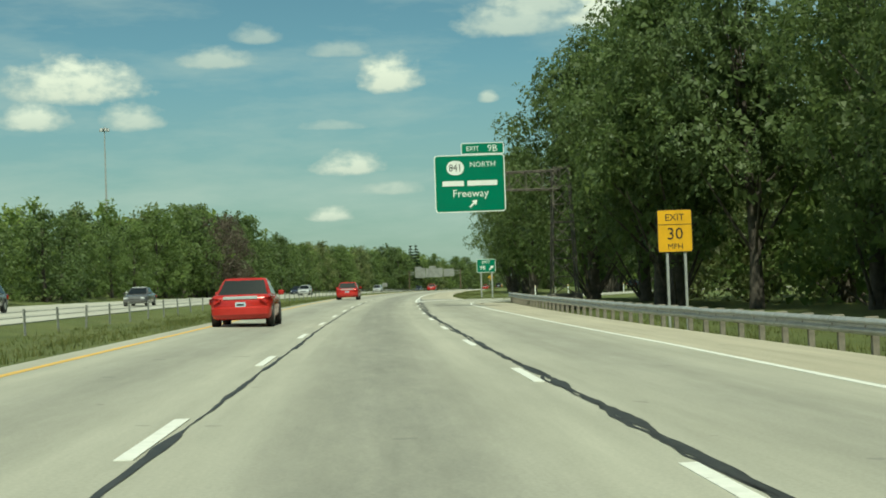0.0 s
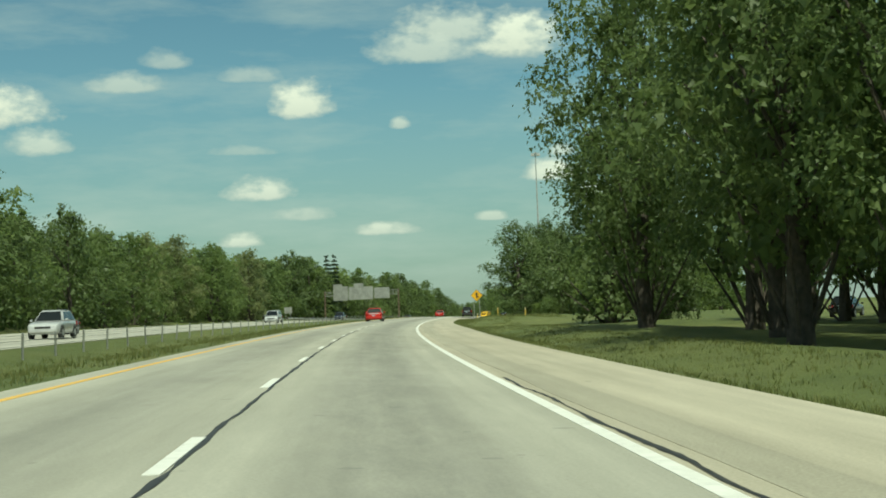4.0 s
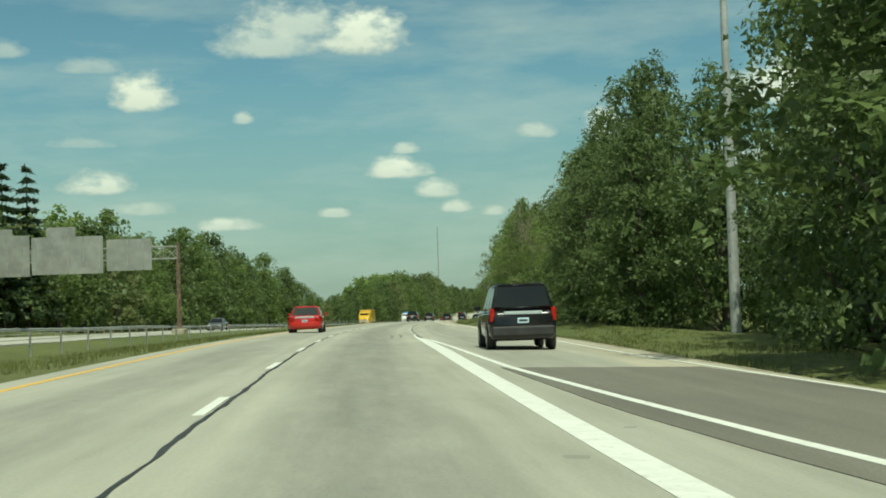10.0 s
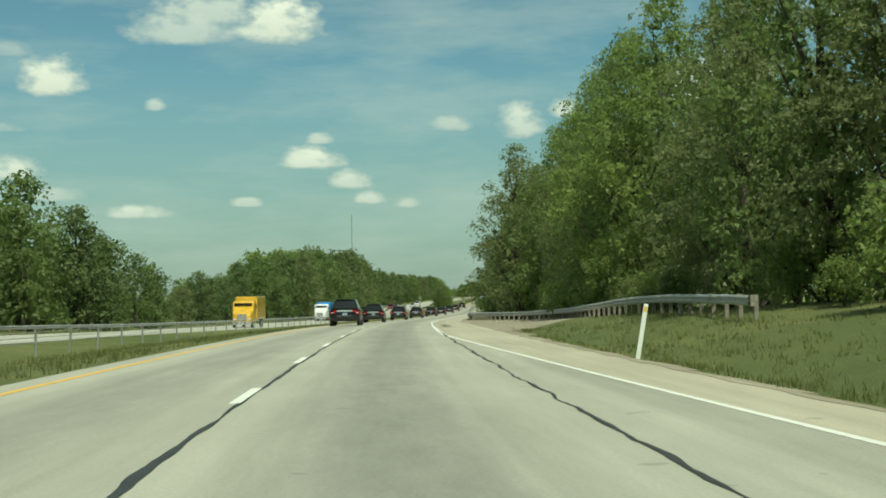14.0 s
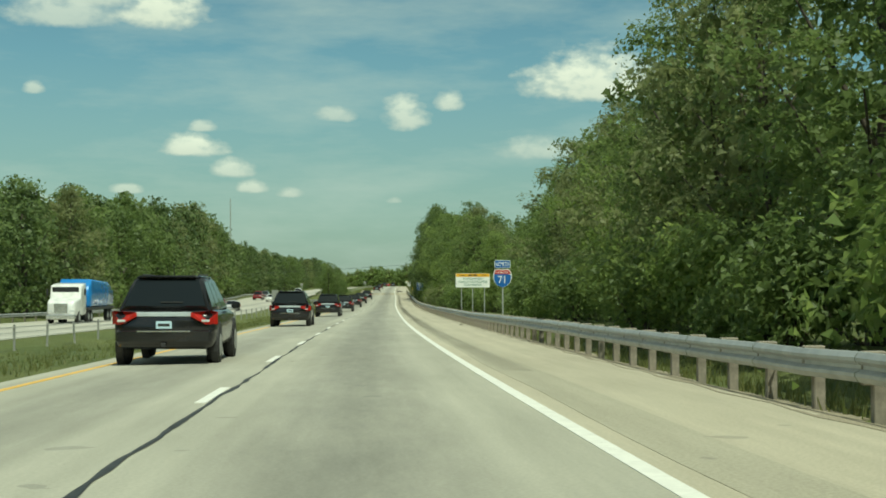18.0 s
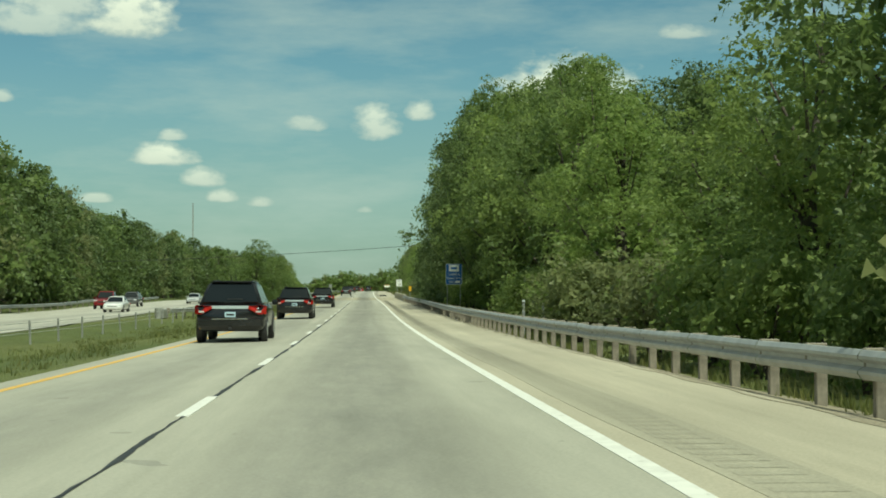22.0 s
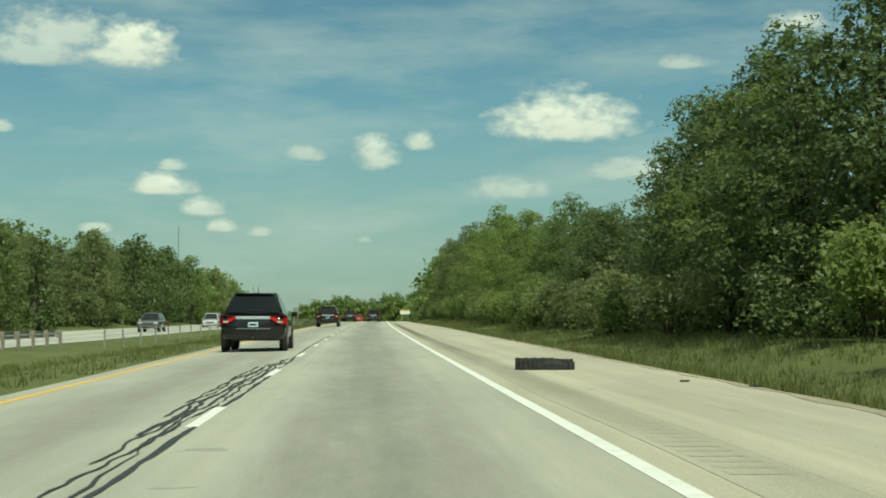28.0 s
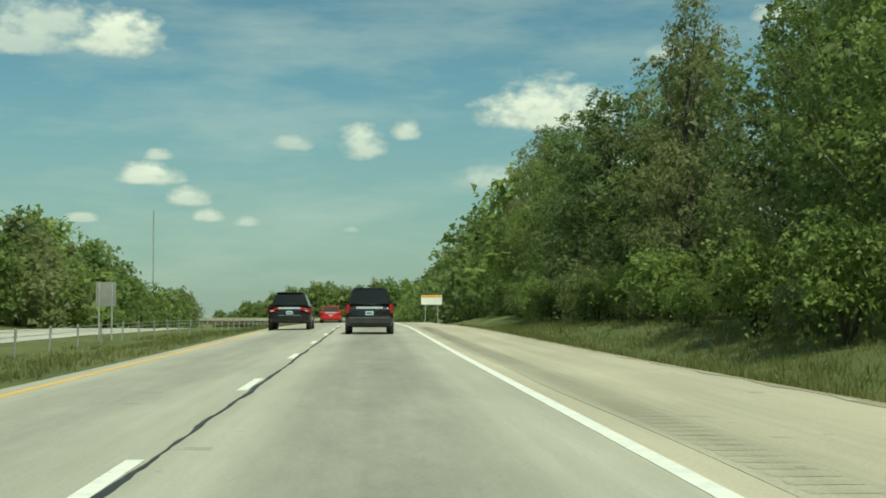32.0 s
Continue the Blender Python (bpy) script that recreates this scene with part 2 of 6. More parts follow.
def pavement_material(name, light, dark, lanes=(), speck=0.16):
    """Concrete by lat (u) and station (v) in metres: grain, blotches, long streaks, oil strips at lane centres."""
    m = Mat(name, 0.85)
    uv = m.coord("UV")
    sepuv = m.t.nodes.new("ShaderNodeSeparateXYZ")
    m.t.links.new(uv, sepuv.inputs[0])
    u = sepuv.outputs[0]
    blotch = m.noise(0.35, 5, 0.6, uv, (1, 0.25, 1))
    col = m.ramp(blotch, dark, light, 0.3, 0.7)
    streak = m.noise(2.2, 3, 0.55, uv, (1, 0.012, 1))
    col = m.mix(0.35, col, m.ramp(streak, (0.62, 0.62, 0.6), (1.15, 1.15, 1.15), 0.3, 0.7), "MULTIPLY")
    for c, w, a in lanes:
        d = m.math("DIVIDE", m.math("SUBTRACT", u, c), w)
        g = m.math("SUBTRACT", 1.0, m.math("MULTIPLY", d, d), clamp=True)
        g = m.math("MULTIPLY", g, m.math("ADD", -0.1, m.math("MULTIPLY", m.noise(1.6, 7, 0.8, uv, (1, 0.22, 1)), 2.1)))
        col = m.mix(m.math("MULTIPLY", g, a), col, (0.10, 0.10, 0.095))
    mottle = m.noise(1.1, 6, 0.72, uv, (1, 0.10, 1))
    col = m.mix(0.30, col, m.ramp(mottle, (0.55, 0.55, 0.53), (1.2, 1.2, 1.2), 0.32, 0.68), "MULTIPLY")
    grain = m.noise(28, 3, 0.7, uv)
    col = m.mix(speck, col, m.ramp(grain, (0.25, 0.25, 0.23), (1, 1, 1), 0.4, 0.6), "MULTIPLY")
    spots = m.noise(1.3, 2, 0.5, uv)
    col = m.mix(m.math("MULTIPLY", m.math("GREATER_THAN", spots, 0.715), 0.35), col, (0.13, 0.13, 0.12))
    m.set("Base Color", col)
    m.bump(m.noise(40, 3, 0.7, uv), 0.25, 0.01)
    return m.m


def leaf_material(name, a, b, c, through_light=0.60):
    m = Mat(name, 0.5)
    rnd = m.node("ShaderNodeNewGeometry", out=8)
    obj = m.node("ShaderNodeObjectInfo", out=5)
    col = m.mix(rnd, a, b)
    col = m.mix(m.math("MULTIPLY", obj, 0.5), col, c)
    big = m.noise(0.5, 3)
    col = m.mix(0.5, col, m.ramp(big, (0.6, 0.62, 0.6), (1.25, 1.2, 1.1)), "MULTIPLY")
    m.set("Base Color", col)
    m.b.inputs["Specular IOR Level"].default_value = 0.4
    tr = m.t.nodes.new("ShaderNodeBsdfTranslucent")
    m.t.links.new(col, tr.inputs[0])
    mixs = m.t.nodes.new("ShaderNodeMixShader")
    mixs.inputs[0].default_value = through_light
    m.t.links.new(m.b.outputs[0], mixs.inputs[1])
    m.t.links.new(tr.outputs[0], mixs.inputs[2])
    m.t.links.new(mixs.outputs[0], m.t.nodes["Material Output"].inputs[0])
    return m.m


def grass_ground():
    m = Mat("mown_grass_ground", 0.95)
    uv = m.coord("UV")
    big = m.noise(0.05, 5, 0.6, uv)
    col = m.ramp(big, (0.098, 0.132, 0.036), (0.172, 0.188, 0.060), 0.3, 0.65)
    mid = m.noise(0.6, 5, 0.65, uv, (1, 0.5, 1))
    col = m.mix(0.55, col, m.ramp(mid, (0.55, 0.6, 0.5), (1.25, 1.2, 1.1), 0.3, 0.7), "MULTIPLY")
    dry = m.noise(0.16, 4, 0.7, uv, (1, 0.35, 1))
    col = m.mix(m.math("MULTIPLY", m.math("SUBTRACT", dry, 0.53), 1.4, clamp=True), col, (0.30, 0.26, 0.12))
    fine = m.noise(9, 4, 0.75, uv)
    col = m.mix(0.5, col, m.ramp(fine, (0.4, 0.42, 0.38), (1.3, 1.3, 1.2), 0.35, 0.65), "MULTIPLY")
    m.set("Base Color", col)
    m.bump(m.math("ADD", fine, mid), 0.9, 0.12)
    return m.m


M_ROAD = pavement_material("worn_concrete", (0.49, 0.47, 0.385), (0.40, 0.385, 0.315), [(1.75, 1.2, 0.43), (-1.6, 1.1, 0.30), (5.6, 1.2, 0.25)])
M_OPP = pavement_material("opposite_concrete", (0.56, 0.54, 0.46), (0.46, 0.44, 0.37), [(-17.0, 1.1, 0.25), (-20.8, 1.1, 0.3)])
M_SHOULDER = pavement_material("shoulder_concrete", (0.555, 0.505, 0.385), (0.455, 0.41, 0.31), speck=0.22)
M_RUMBLE = pavement_material("rumble_band_concrete", (0.495, 0.458, 0.352), (0.415, 0.38, 0.29), speck=0.3)
M_ASPHALT = pavement_material("ramp_asphalt", (0.24, 0.222, 0.18), (0.185, 0.172, 0.142), speck=0.35)
M_BRIDGE = pavement_material("bridge_deck_concrete", (0.475, 0.420, 0.295), (0.40, 0.352, 0.248), [(1.75, 1.2, 0.72), (-1.65, 1.2, 0.35)])
M_PATCH = pavement_material("deck_patch_concrete", (0.36, 0.335, 0.26), (0.29, 0.27, 0.205), speck=0.3)
M_DIRT = pavement_material("bare_gravel_dirt", (0.45, 0.39, 0.285), (0.34, 0.295, 0.21), speck=0.5)
M_GRASS = grass_ground()


def worn_paint(name, color):
    """Road paint, chipped through to the concrete in places."""
    m = Mat(name, 0.7)
    col = m.ramp(m.noise(5, 5), tuple(c * .86 for c in color), color)
    chips = m.math("MULTIPLY", m.math("SUBTRACT", m.noise(7, 7, 0.75), 0.60), 14.0, clamp=True)
    m.set("Base Color", m.mix(m.math("MULTIPLY", chips, 0.8), col, (0.40, 0.38, 0.31)))
    m.bump(m.noise(30, 3), 0.2, 0.005)
    return m.m


M_WHITE = worn_paint("road_paint_white", (0.80, 0.79, 0.72))
M_YELLOW = worn_paint("road_paint_yellow", (0.76, 0.46, 0.10))
M_TAR = simple("crack_sealant", (0.035, 0.036, 0.034), 0.6, vary=0.3, scale=5)
M_RUBBER_MARK = simple("skid_rubber", (0.23, 0.225, 0.195), 0.8, vary=0.3, scale=8)
M_LEAF = [leaf_material("leaves_oak", (0.143, 0.209, 0.066), (0.259, 0.336, 0.108), (0.176, 0.237, 0.083)),
          leaf_material("leaves_maple", (0.193, 0.281, 0.077), (0.341, 0.424, 0.127), (0.259, 0.319, 0.105)),
          leaf_material("leaves_ash", (0.198, 0.242, 0.105), (0.314, 0.347, 0.149), (0.248, 0.264, 0.121))]
M_LEAF_BROWN = leaf_material("withered_twigs", (0.105, 0.085, 0.062), (0.205, 0.170, 0.128), (0.150, 0.125, 0.092))
# dark foliage: own tone plus shade of the woods, put into colour and translucency
M_LEAF_DARK = leaf_material("leaves_shade_darkened", (0.099, 0.149, 0.051), (0.170, 0.228, 0.076), (0.118, 0.160, 0.060), 0.42)
M_LEAF_TALL = leaf_material("leaves_tall_oak", (0.108, 0.162, 0.055), (0.200, 0.262, 0.086), (0.134, 0.180, 0.067), 0.58)
M_NEEDLE = leaf_material("needles_spruce", (0.045, 0.08, 0.038), (0.085, 0.13, 0.06), (0.065, 0.09, 0.045))
M_BARK = simple("bark", (0.085, 0.07, 0.055), 0.9, vary=0.35, scale=4, bump=0.6)
M_DEADWOOD = simple("dead_twigs", (0.20, 0.165, 0.135), 0.9, vary=0.25, scale=3)
M_GALV = simple("galvanised_steel", (0.44, 0.445, 0.43), 0.52, 0.4, vary=0.14, scale=2.5)
M_GALV_OLD = simple("weathered_galvanised_steel", (0.36, 0.36, 0.33), 0.55, 0.4, vary=0.25, scale=2.0)
M_WOODPOST = simple("weathered_timber_post", (0.25, 0.222, 0.178), 0.9, vary=0.3, scale=5, bump=0.3)
M_RUST = simple("rusty_steel", (0.17, 0.12, 0.085), 0.7, 0.3, vary=0.35, scale=3)
M_CONC = simple("weathered_parapet_concrete", (0.40, 0.365, 0.27), 0.9, vary=0.28, scale=1.2, bump=0.25)
M_CONC_PALE = simple("pale_concrete", (0.52, 0.49, 0.41), 0.9, vary=0.15, scale=1.2, bump=0.2)

# ---- alignment: station s along the dashed line, lat to the right of it ----
ROAD_X = [-1.55, -20.8, -38.71, -55.37, -70.56, -83.77, -95.47, -105.69, -114.22, -120.85, -125.69, -129.03, -130.54, -131.13, -131.48, -131.74, -131.72, -131.85, -132.04, -132.04, -131.73, -131.13]
ROAD_Y = [-0.54, 56.29, 113.55, 171.19, 229.23, 287.76, 346.61, 405.73, 465.12, 524.75, 584.55, 644.46, 704.43, 764.43, 824.43, 884.43, 944.43, 1004.43, 1064.43, 1124.43, 1184.43, 1244.42]
ROAD_Z = [-1.07, -0.93, -0.69, -0.58, -0.49, -0.4, -0.41, -0.47, -0.9, -1.36, -1.86, -2.67, -3.44, -4.07, -4.58, -4.7, -4.45, -4.15, -3.73, -3.27, -2.85, -2.48]
ROAD_Z_END = 1240.0
FAR_S = (1240, 1290, 1350, 1450, 1600, 1860, 2800)
FAR_Z = (-2.63, -2.28, -2.33, -3.83, -6.23, -9.93, -9.63)



def spline(v):
    n, h = len(v), 60.0
    a, b = np.eye(n), np.zeros(n)
    for i in range(1, n - 1):
        a[i, i - 1:i + 2] = (1, 4, 1)
        b[i] = 6 * (v[i - 1] - 2 * v[i] + v[i + 1]) / h / h
    k = np.linalg.solve(a, b)

    def at(s):
        s = np.asarray(s, float)
        i = np.clip((s // h).astype(int), 0, n - 2)
        t = np.clip(s, 0, h * (n - 1)) - i * h
        slope0 = (v[1] - v[0]) / h - h * (2 * k[0] + k[1]) / 6
        slope1 = (v[-1] - v[-2]) / h + h * (k[-2] + 2 * k[-1]) / 6
        r = v[i] + t * ((v[i + 1] - v[i]) / h - h * (2 * k[i] + k[i + 1]) / 6) + k[i] * t * t / 2 + (k[i + 1] - k[i]) / (6 * h) * t ** 3
        return r + np.minimum(s, 0) * slope0 + np.maximum(s - h * (n - 1), 0) * slope1
    return at


STEP = np.arange(-200, 4301, 1.0)
AX, AY = spline(np.array(ROAD_X))(STEP), spline(np.array(ROAD_Y))(STEP)
AZ = np.where(STEP < ROAD_Z_END, spline(np.array(ROAD_Z))(np.minimum(STEP, ROAD_Z_END)), 0)
Z_FAR = np.interp(STEP, FAR_S, FAR_Z)
AZ = np.where(STEP < ROAD_Z_END, AZ, Z_FAR)
ker = np.hanning(41)
AZ = np.convolve(np.pad(AZ, 20, mode="edge"), ker / ker.sum(), mode="valid")
HEAD = np.arctan2(np.gradient(AY), np.gradient(AX))
SX, SY = np.sin(HEAD), -np.cos(HEAD)


def bank(s):
    """Superelevation of the right-hand curve, as a slope down to the right."""
    return np.tan(np.radians(np.interp(s, (0, 113, 263, 376, 488, 600, 676), (2.0, 2.2, 2.0, 1.8, 1.2, 0.4, 0))))


def opp_edge(s):
    """Distance from the dashed line to the near edge of the opposite carriageway."""
    return np.interp(s, (0, 200, 400, 560, 700, 860, 990, 1060, 1150, 1300), (14.0, 14.2, 16.8, 16.8, 14.5, 14.2, 18.0, 18.0, 14.4, 14.0))


def ground_rise(s, lat):
    """Height of the ground over the road plane, away from the pavement."""
    s, lat = np.asarray(s, float), np.asarray(lat, float)
    r = np.zeros(np.broadcast(s, lat).shape)
    d = np.clip(-3.9 - lat, 0, None)
    oe = opp_edge(s)
    ml = np.where(-lat < oe, 3.9 + (-lat - 3.9) * 10.1 / (oe - 3.9), -lat - oe + 14.0)
    med = np.interp(ml, (3.9, 5.2, 8.0, 11.5, 14.0, 26.0, 28.5, 34, 44, 84), (0, -.12, -.5, -.3, -.45, -.45, -.5, .2, .9, 1.5))
    edge = np.interp(s, GR_S, GR_EDGE)
    hill = np.interp(s, GR_S, GR_HILL)
    x = np.clip(lat - edge, 0, None)
    right = -0.35 * np.clip(np.abs(s - 626) / 20 - 2.0, 0, 1) * np.clip(x / 2.0, 0, 1) * np.clip((5 - x) / 3, 0, 1) + hill * np.clip((x - 1.5) / 11.0, 0, 1) ** 1.0
    und = 0.10 * np.sin(s * 0.11 + lat * 0.5) + 0.12 * np.sin(s * 0.05 - lat * 0.23)
    r = np.where(lat < 0, np.where(lat < -3.9, med, 0), right)
    r = r + und * np.clip(np.maximum(x / 4, np.clip(-lat - 28, 0, None) / 4), 0, 1)
    dip = np.interp(s, (1012, 1026, 1056, 1068), (0, 1, 1, 0))
    r = r - 2.6 * dip * (np.clip((-lat - 4.3) / 1.5, 0, 1) * np.clip((oe + lat) / 1.0, 0, 1))
    nose = np.interp(s, (296, 318, 334, 346), (66, 40, 22, 13))
    r = r + 0.36 * np.clip((x - 1) / 2, 0, 1) * np.clip((nose - 6.5 - lat) / 2, 0, 1) * np.clip((341 - s) / 6, 0, 1) * np.clip((s - 280) / 12, 0, 1)
    away = np.abs(lat - np.interp(s, (296, 318, 334, 346), (66, 40, 22, 13)))
    r = r - 0.9 * np.clip((8.5 - away) / 2.5, 0, 1) * np.clip((342 - s) / 8, 0, 1) * np.clip((s - 280) / 8, 0, 1) * np.clip((lat - 11) / 3, 0, 1)
    exit_off = np.abs(lat - np.interp(s, (98, 108, 118, 130, 145, 165, 182), (6.2, 7.4, 9.5, 13.0, 18.6, 27.5, 40)))
    graded = np.clip((9 - exit_off) / 3, 0, 1) * np.clip((s - 90) / 8, 0, 1) * np.clip((176 - s) / 10, 0, 1) * (lat > 4)
    r = r + graded * (0.45 * np.clip((lat - 11) / 16, 0, 1) - r)
    far = np.clip((np.abs(lat) - 60) / 400, 0, 1)
    return r * (1 - far)


# pavement edge and height of the bank behind it
GR_S = (-200, 20, 100, 128, 150, 245, 282, 335, 348, 354, 360, 392, 430, 452, 466, 480, 500, 540, 575, 600, 640, 668, 720, 1000, 1022, 1062, 1080, 1180, 1300, 1400, 2800)
GR_EDGE = (10.0, 10.2, 10.2, 7.6, 7.0, 7.2, 6.5, 6.8, 8.0, 9.2, 10.2, 8.6, 9.1, 9.1, 9.1, 9.1, 8.4, 6.9, 6.4, 6.5, 6.4, 6.4, 6.6, 6.6, 6.9, 6.9, 7.6, 7.8, 6.8, 6.8, 6.8)
GR_HILL = (.3, .3, .3, .1, .2, .3, .3, .3, .2, .1, .1, -.1, -.2, 0, .6, 1.2, 1.7, 1.8, 1.4, 1.0, .4, .2, .2, -.6, -2.5, -2.5, .5, 1.2, 1.0, 1.0, 1.0)


def pave_edge(s):
    return np.interp(s, GR_S, GR_EDGE)


def P(s, lat, h=0.0, ground=False):
    """World places of stations and lats (arrays or numbers)."""
    s, lat = np.asarray(s, float), np.asarray(lat, float)
    x = np.interp(s, STEP, AX) + lat * np.interp(s, STEP, SX)
    y = np.interp(s, STEP, AY) + lat * np.interp(s, STEP, SY)
    side = np.sign(lat) * np.minimum(np.abs(lat), 26)
    crown = 0.02 * np.clip(np.minimum(-lat, 3.9), 0, None) * np.clip((s - 500) / 150, 0.3, 1)
    z = np.interp(s, STEP, AZ) - side * bank(s) - crown + h
    if ground:
        z = z + ground_rise(s, lat)
    return np.stack(np.broadcast_arrays(x, y, z), -1)


def at(s, lat, h=0.0, turn=0.0, ground=True):
    """Pose on the ground at a station: local x to the right, y along the road."""
    p = P(s, lat, h, ground)
    a = math.degrees(float(np.interp(s, STEP, HEAD))) - 90
    return pose(*[float(v) for v in p], 0, 0, a + turn)


# ---- mesh helpers ----


def link_mesh(name, verts, faces, material, parent=None, uvs=None, smooth=False, label="", kind="", category="", group=""):
    me = bpy.data.meshes.new(name)
    me.from_pydata([tuple(map(float, v)) for v in verts], [], faces)
    me.materials.append(material)
    if uvs is not None:
        layer = me.uv_layers.new(name="UVMap")
        idx = np.empty(len(me.loops), dtype=np.int32)
        me.loops.foreach_get("vertex_index", idx)
        layer.data.foreach_set("uv", np.asarray(uvs, dtype=np.float32)[idx].ravel())
    if smooth:
        me.polygons.foreach_set("use_smooth", [True] * len(me.polygons))
    ob = new(name, me)
    ob.parent = parent
    return tagged(ob, label, category, group, kind)


def part(name, bm, material, parent, label=""):
    """One bmesh as one mesh object under a thing or a part."""
    me = bpy.data.meshes.new(name)
    bm.to_mesh(me)
    bm.free()
    me.materials.append(material)
    ob = new(name, me)
    ob.parent = parent
    return tagged(ob, label)


def thing(name, m, label, category, group="", kind=""):
    ob = new(name)
    ob.matrix_world = m
    ob.empty_display_size = 0.2
    return tagged(ob, label, category, group, kind)


def box(bm, cx, cy, cz, sx, sy, sz, bevel=0.0, m=None):
    mat = Matrix.Translation((cx, cy, cz)) @ Matrix.Diagonal((sx, sy, sz, 1))
    r = bmesh.ops.create_cube(bm, size=1, matrix=(m @ mat) if m else mat)
    if bevel:
        es = list({e for v in r["verts"] for e in v.link_edges})
        bmesh.ops.bevel(bm, geom=es, offset=bevel, segments=1, affect="EDGES")
    return bm


def tube(bm, a, b, r0, r1=None, seg=8):
    a, b = Vector(a), Vector(b)
    d = b - a
    m = Matrix.Translation((a + b) / 2) @ d.to_track_quat("Z", "Y").to_matrix().to_4x4()
    bmesh.ops.create_cone(bm, cap_ends=True, segments=seg, radius1=r0, radius2=r0 if r1 is None else r1, depth=d.length, matrix=m)
    return bm


def fresh(fn, *a, **k):
    return fn(bmesh.new(), *a, **k)


def strip(name, left, right, s0, s1, material, h=0.0, step=4.0, cols=1, parent=None, ground=False, **tags):
    """A ribbon along the road between two lats (numbers or functions of s), with uv in metres."""
    ss = np.linspace(s0, s1, max(2, int(math.ceil((s1 - s0) / step)) + 1))
    lf = left(ss) if callable(left) else np.full(len(ss), float(left))
    rt = right(ss) if callable(right) else np.full(len(ss), float(right))
    verts, uvs = [], []
    for j in range(cols + 1):
        la = lf + (rt - lf) * j / cols
        verts.append(P(ss, la, h, ground))
        uvs.append(np.stack((la, ss), -1))
    if h > 0:
        verts = [P(ss, lf, h - 0.03, ground)] + verts + [P(ss, rt, h - 0.03, ground)]
        uvs = uvs[:1] + uvs + uvs[-1:]
        cols += 2
    verts, uvs = np.concatenate(verts), np.concatenate(uvs)
    n = len(ss)
    faces = [(j * n + i, (j + 1) * n + i, (j + 1) * n + i + 1, j * n + i + 1) for j in range(cols) for i in range(n - 1)]
    return link_mesh(name, verts, faces, material, parent, uvs, **tags)


# ---- ground ----


def build_ground():
    ss = np.concatenate((np.arange(-200, 1400, 5.0), np.arange(1400, 4301, 50.0)))
    la = np.array([-2600, -1400, -700, -450, -300, -200, -140, -100, -80, -65, -52, -44, -38, -33, -30.5, -28.8, -27, -26, -25, -22.6, -18.5, -17, -16, -15, -14.4, -13.8, -13, -12, -11, -10, -9, -8.2, -7.5, -6.3, -5.2, -4.4, -3.85, -3.6, -3.4, 0, 3.0,
                   5.0, 5.8, 6.2, 6.6, 7.0, 7.4, 7.8, 8.2, 8.6, 9.0, 9.5, 10, 10.5, 11, 12, 13, 14.5, 16, 18, 20, 22, 25, 28, 32, 38, 46, 60, 80, 110, 160, 230, 320, 460, 700, 1400, 2600])
    S, L = np.meshgrid(ss, la, indexing="ij")
    h = np.where((L > -3.45) & (L < pave_edge(S) - 0.05), -0.10, np.where((L < -opp_edge(S) - .1) & (L > -opp_edge(S) - 11.9), -0.10, -0.02))
    rng = np.random.RandomState(3)
    rough = np.where((L < -28) | (L > pave_edge(S) + 1) | ((L < -4.5) & (L > -13)), rng.uniform(-.05, .05, S.shape), 0) * np.where((S > 575) & (S < 672) & (L > 0) & (L < 14), 0, 1)
    v = P(S, L, h + rough, True).reshape(-1, 3)
    uv = np.stack((L, S), -1).reshape(-1, 2)
    n = len(la)
    f = [(i * n + j, i * n + j + 1, (i + 1) * n + j + 1, (i + 1) * n + j) for i in range(len(ss) - 1) for j in range(n - 1)]
    return link_mesh("ground", v, f, M_GRASS, None, uv, smooth=True, kind="structure", label="grassy verges, median and open ground beside the road", category="ground")


build_ground()

# ---- pavements ----
T = dict(kind="structure", category="road")
road = strip("road", lambda s: np.interp(s, (600, 1000), (-3.75, -3.5)), 3.68, -200, 1022, M_ROAD, 0, 4, 4, label="two worn pale concrete traffic lanes of a highway", **T)
strip("road_beyond", -3.5, 3.68, 1063, 2800, M_ROAD, 0, 6, 4, label="worn pale concrete lanes continuing past the bridge", **T)
strip("bridge_deck", -4.3, 6.75, 1022, 1063, M_BRIDGE, 0, 4, 6, label="tan concrete bridge deck with patched surface", **T)
strip("exit_lane", 3.68, lambda s: np.interp(s, (-200, 88, 102, 118, 128), (7.7, 7.7, 7.6, 7.4, 7.2)), -200, 128, M_ROAD, 0, 4, 3, label="pale concrete exit lane beside the through lanes", **T)
strip("auxiliary_lane", 3.68, lambda s: np.interp(s, (352, 392, 425, 480, 575), (4.2, 6.2, 8.2, 8.2, 3.9)), 372, 575, M_ROAD, 0, 4, 3, label="pale concrete merging lane tapering away", **T)
strip("shoulder", lambda s: np.interp(s, (-200, 88, 102), (7.7, 7.7, 7.6)), pave_edge, -200, 102, M_SHOULDER, 0, 4, 2, label="tan concrete shoulder beside the exit lane", **T)
strip("shoulder_open", 3.68, pave_edge, 128, 372, M_SHOULDER, 0, 4, 3, label="wide tan concrete shoulder beside mown grass", **T)
strip("shoulder_merge", lambda s: np.interp(s, (372, 392, 425, 480, 575), (5.1, 6.2, 8.2, 8.2, 3.9)), pave_edge, 372, 575, M_SHOULDER, 0, 4, 2, label="narrow tan concrete shoulder along the merging lane", **T)
strip("shoulder_rail", 3.68, pave_edge, 575, 1022, M_SHOULDER, 0, 4, 3, label="wide tan concrete shoulder with a rumble strip", **T)
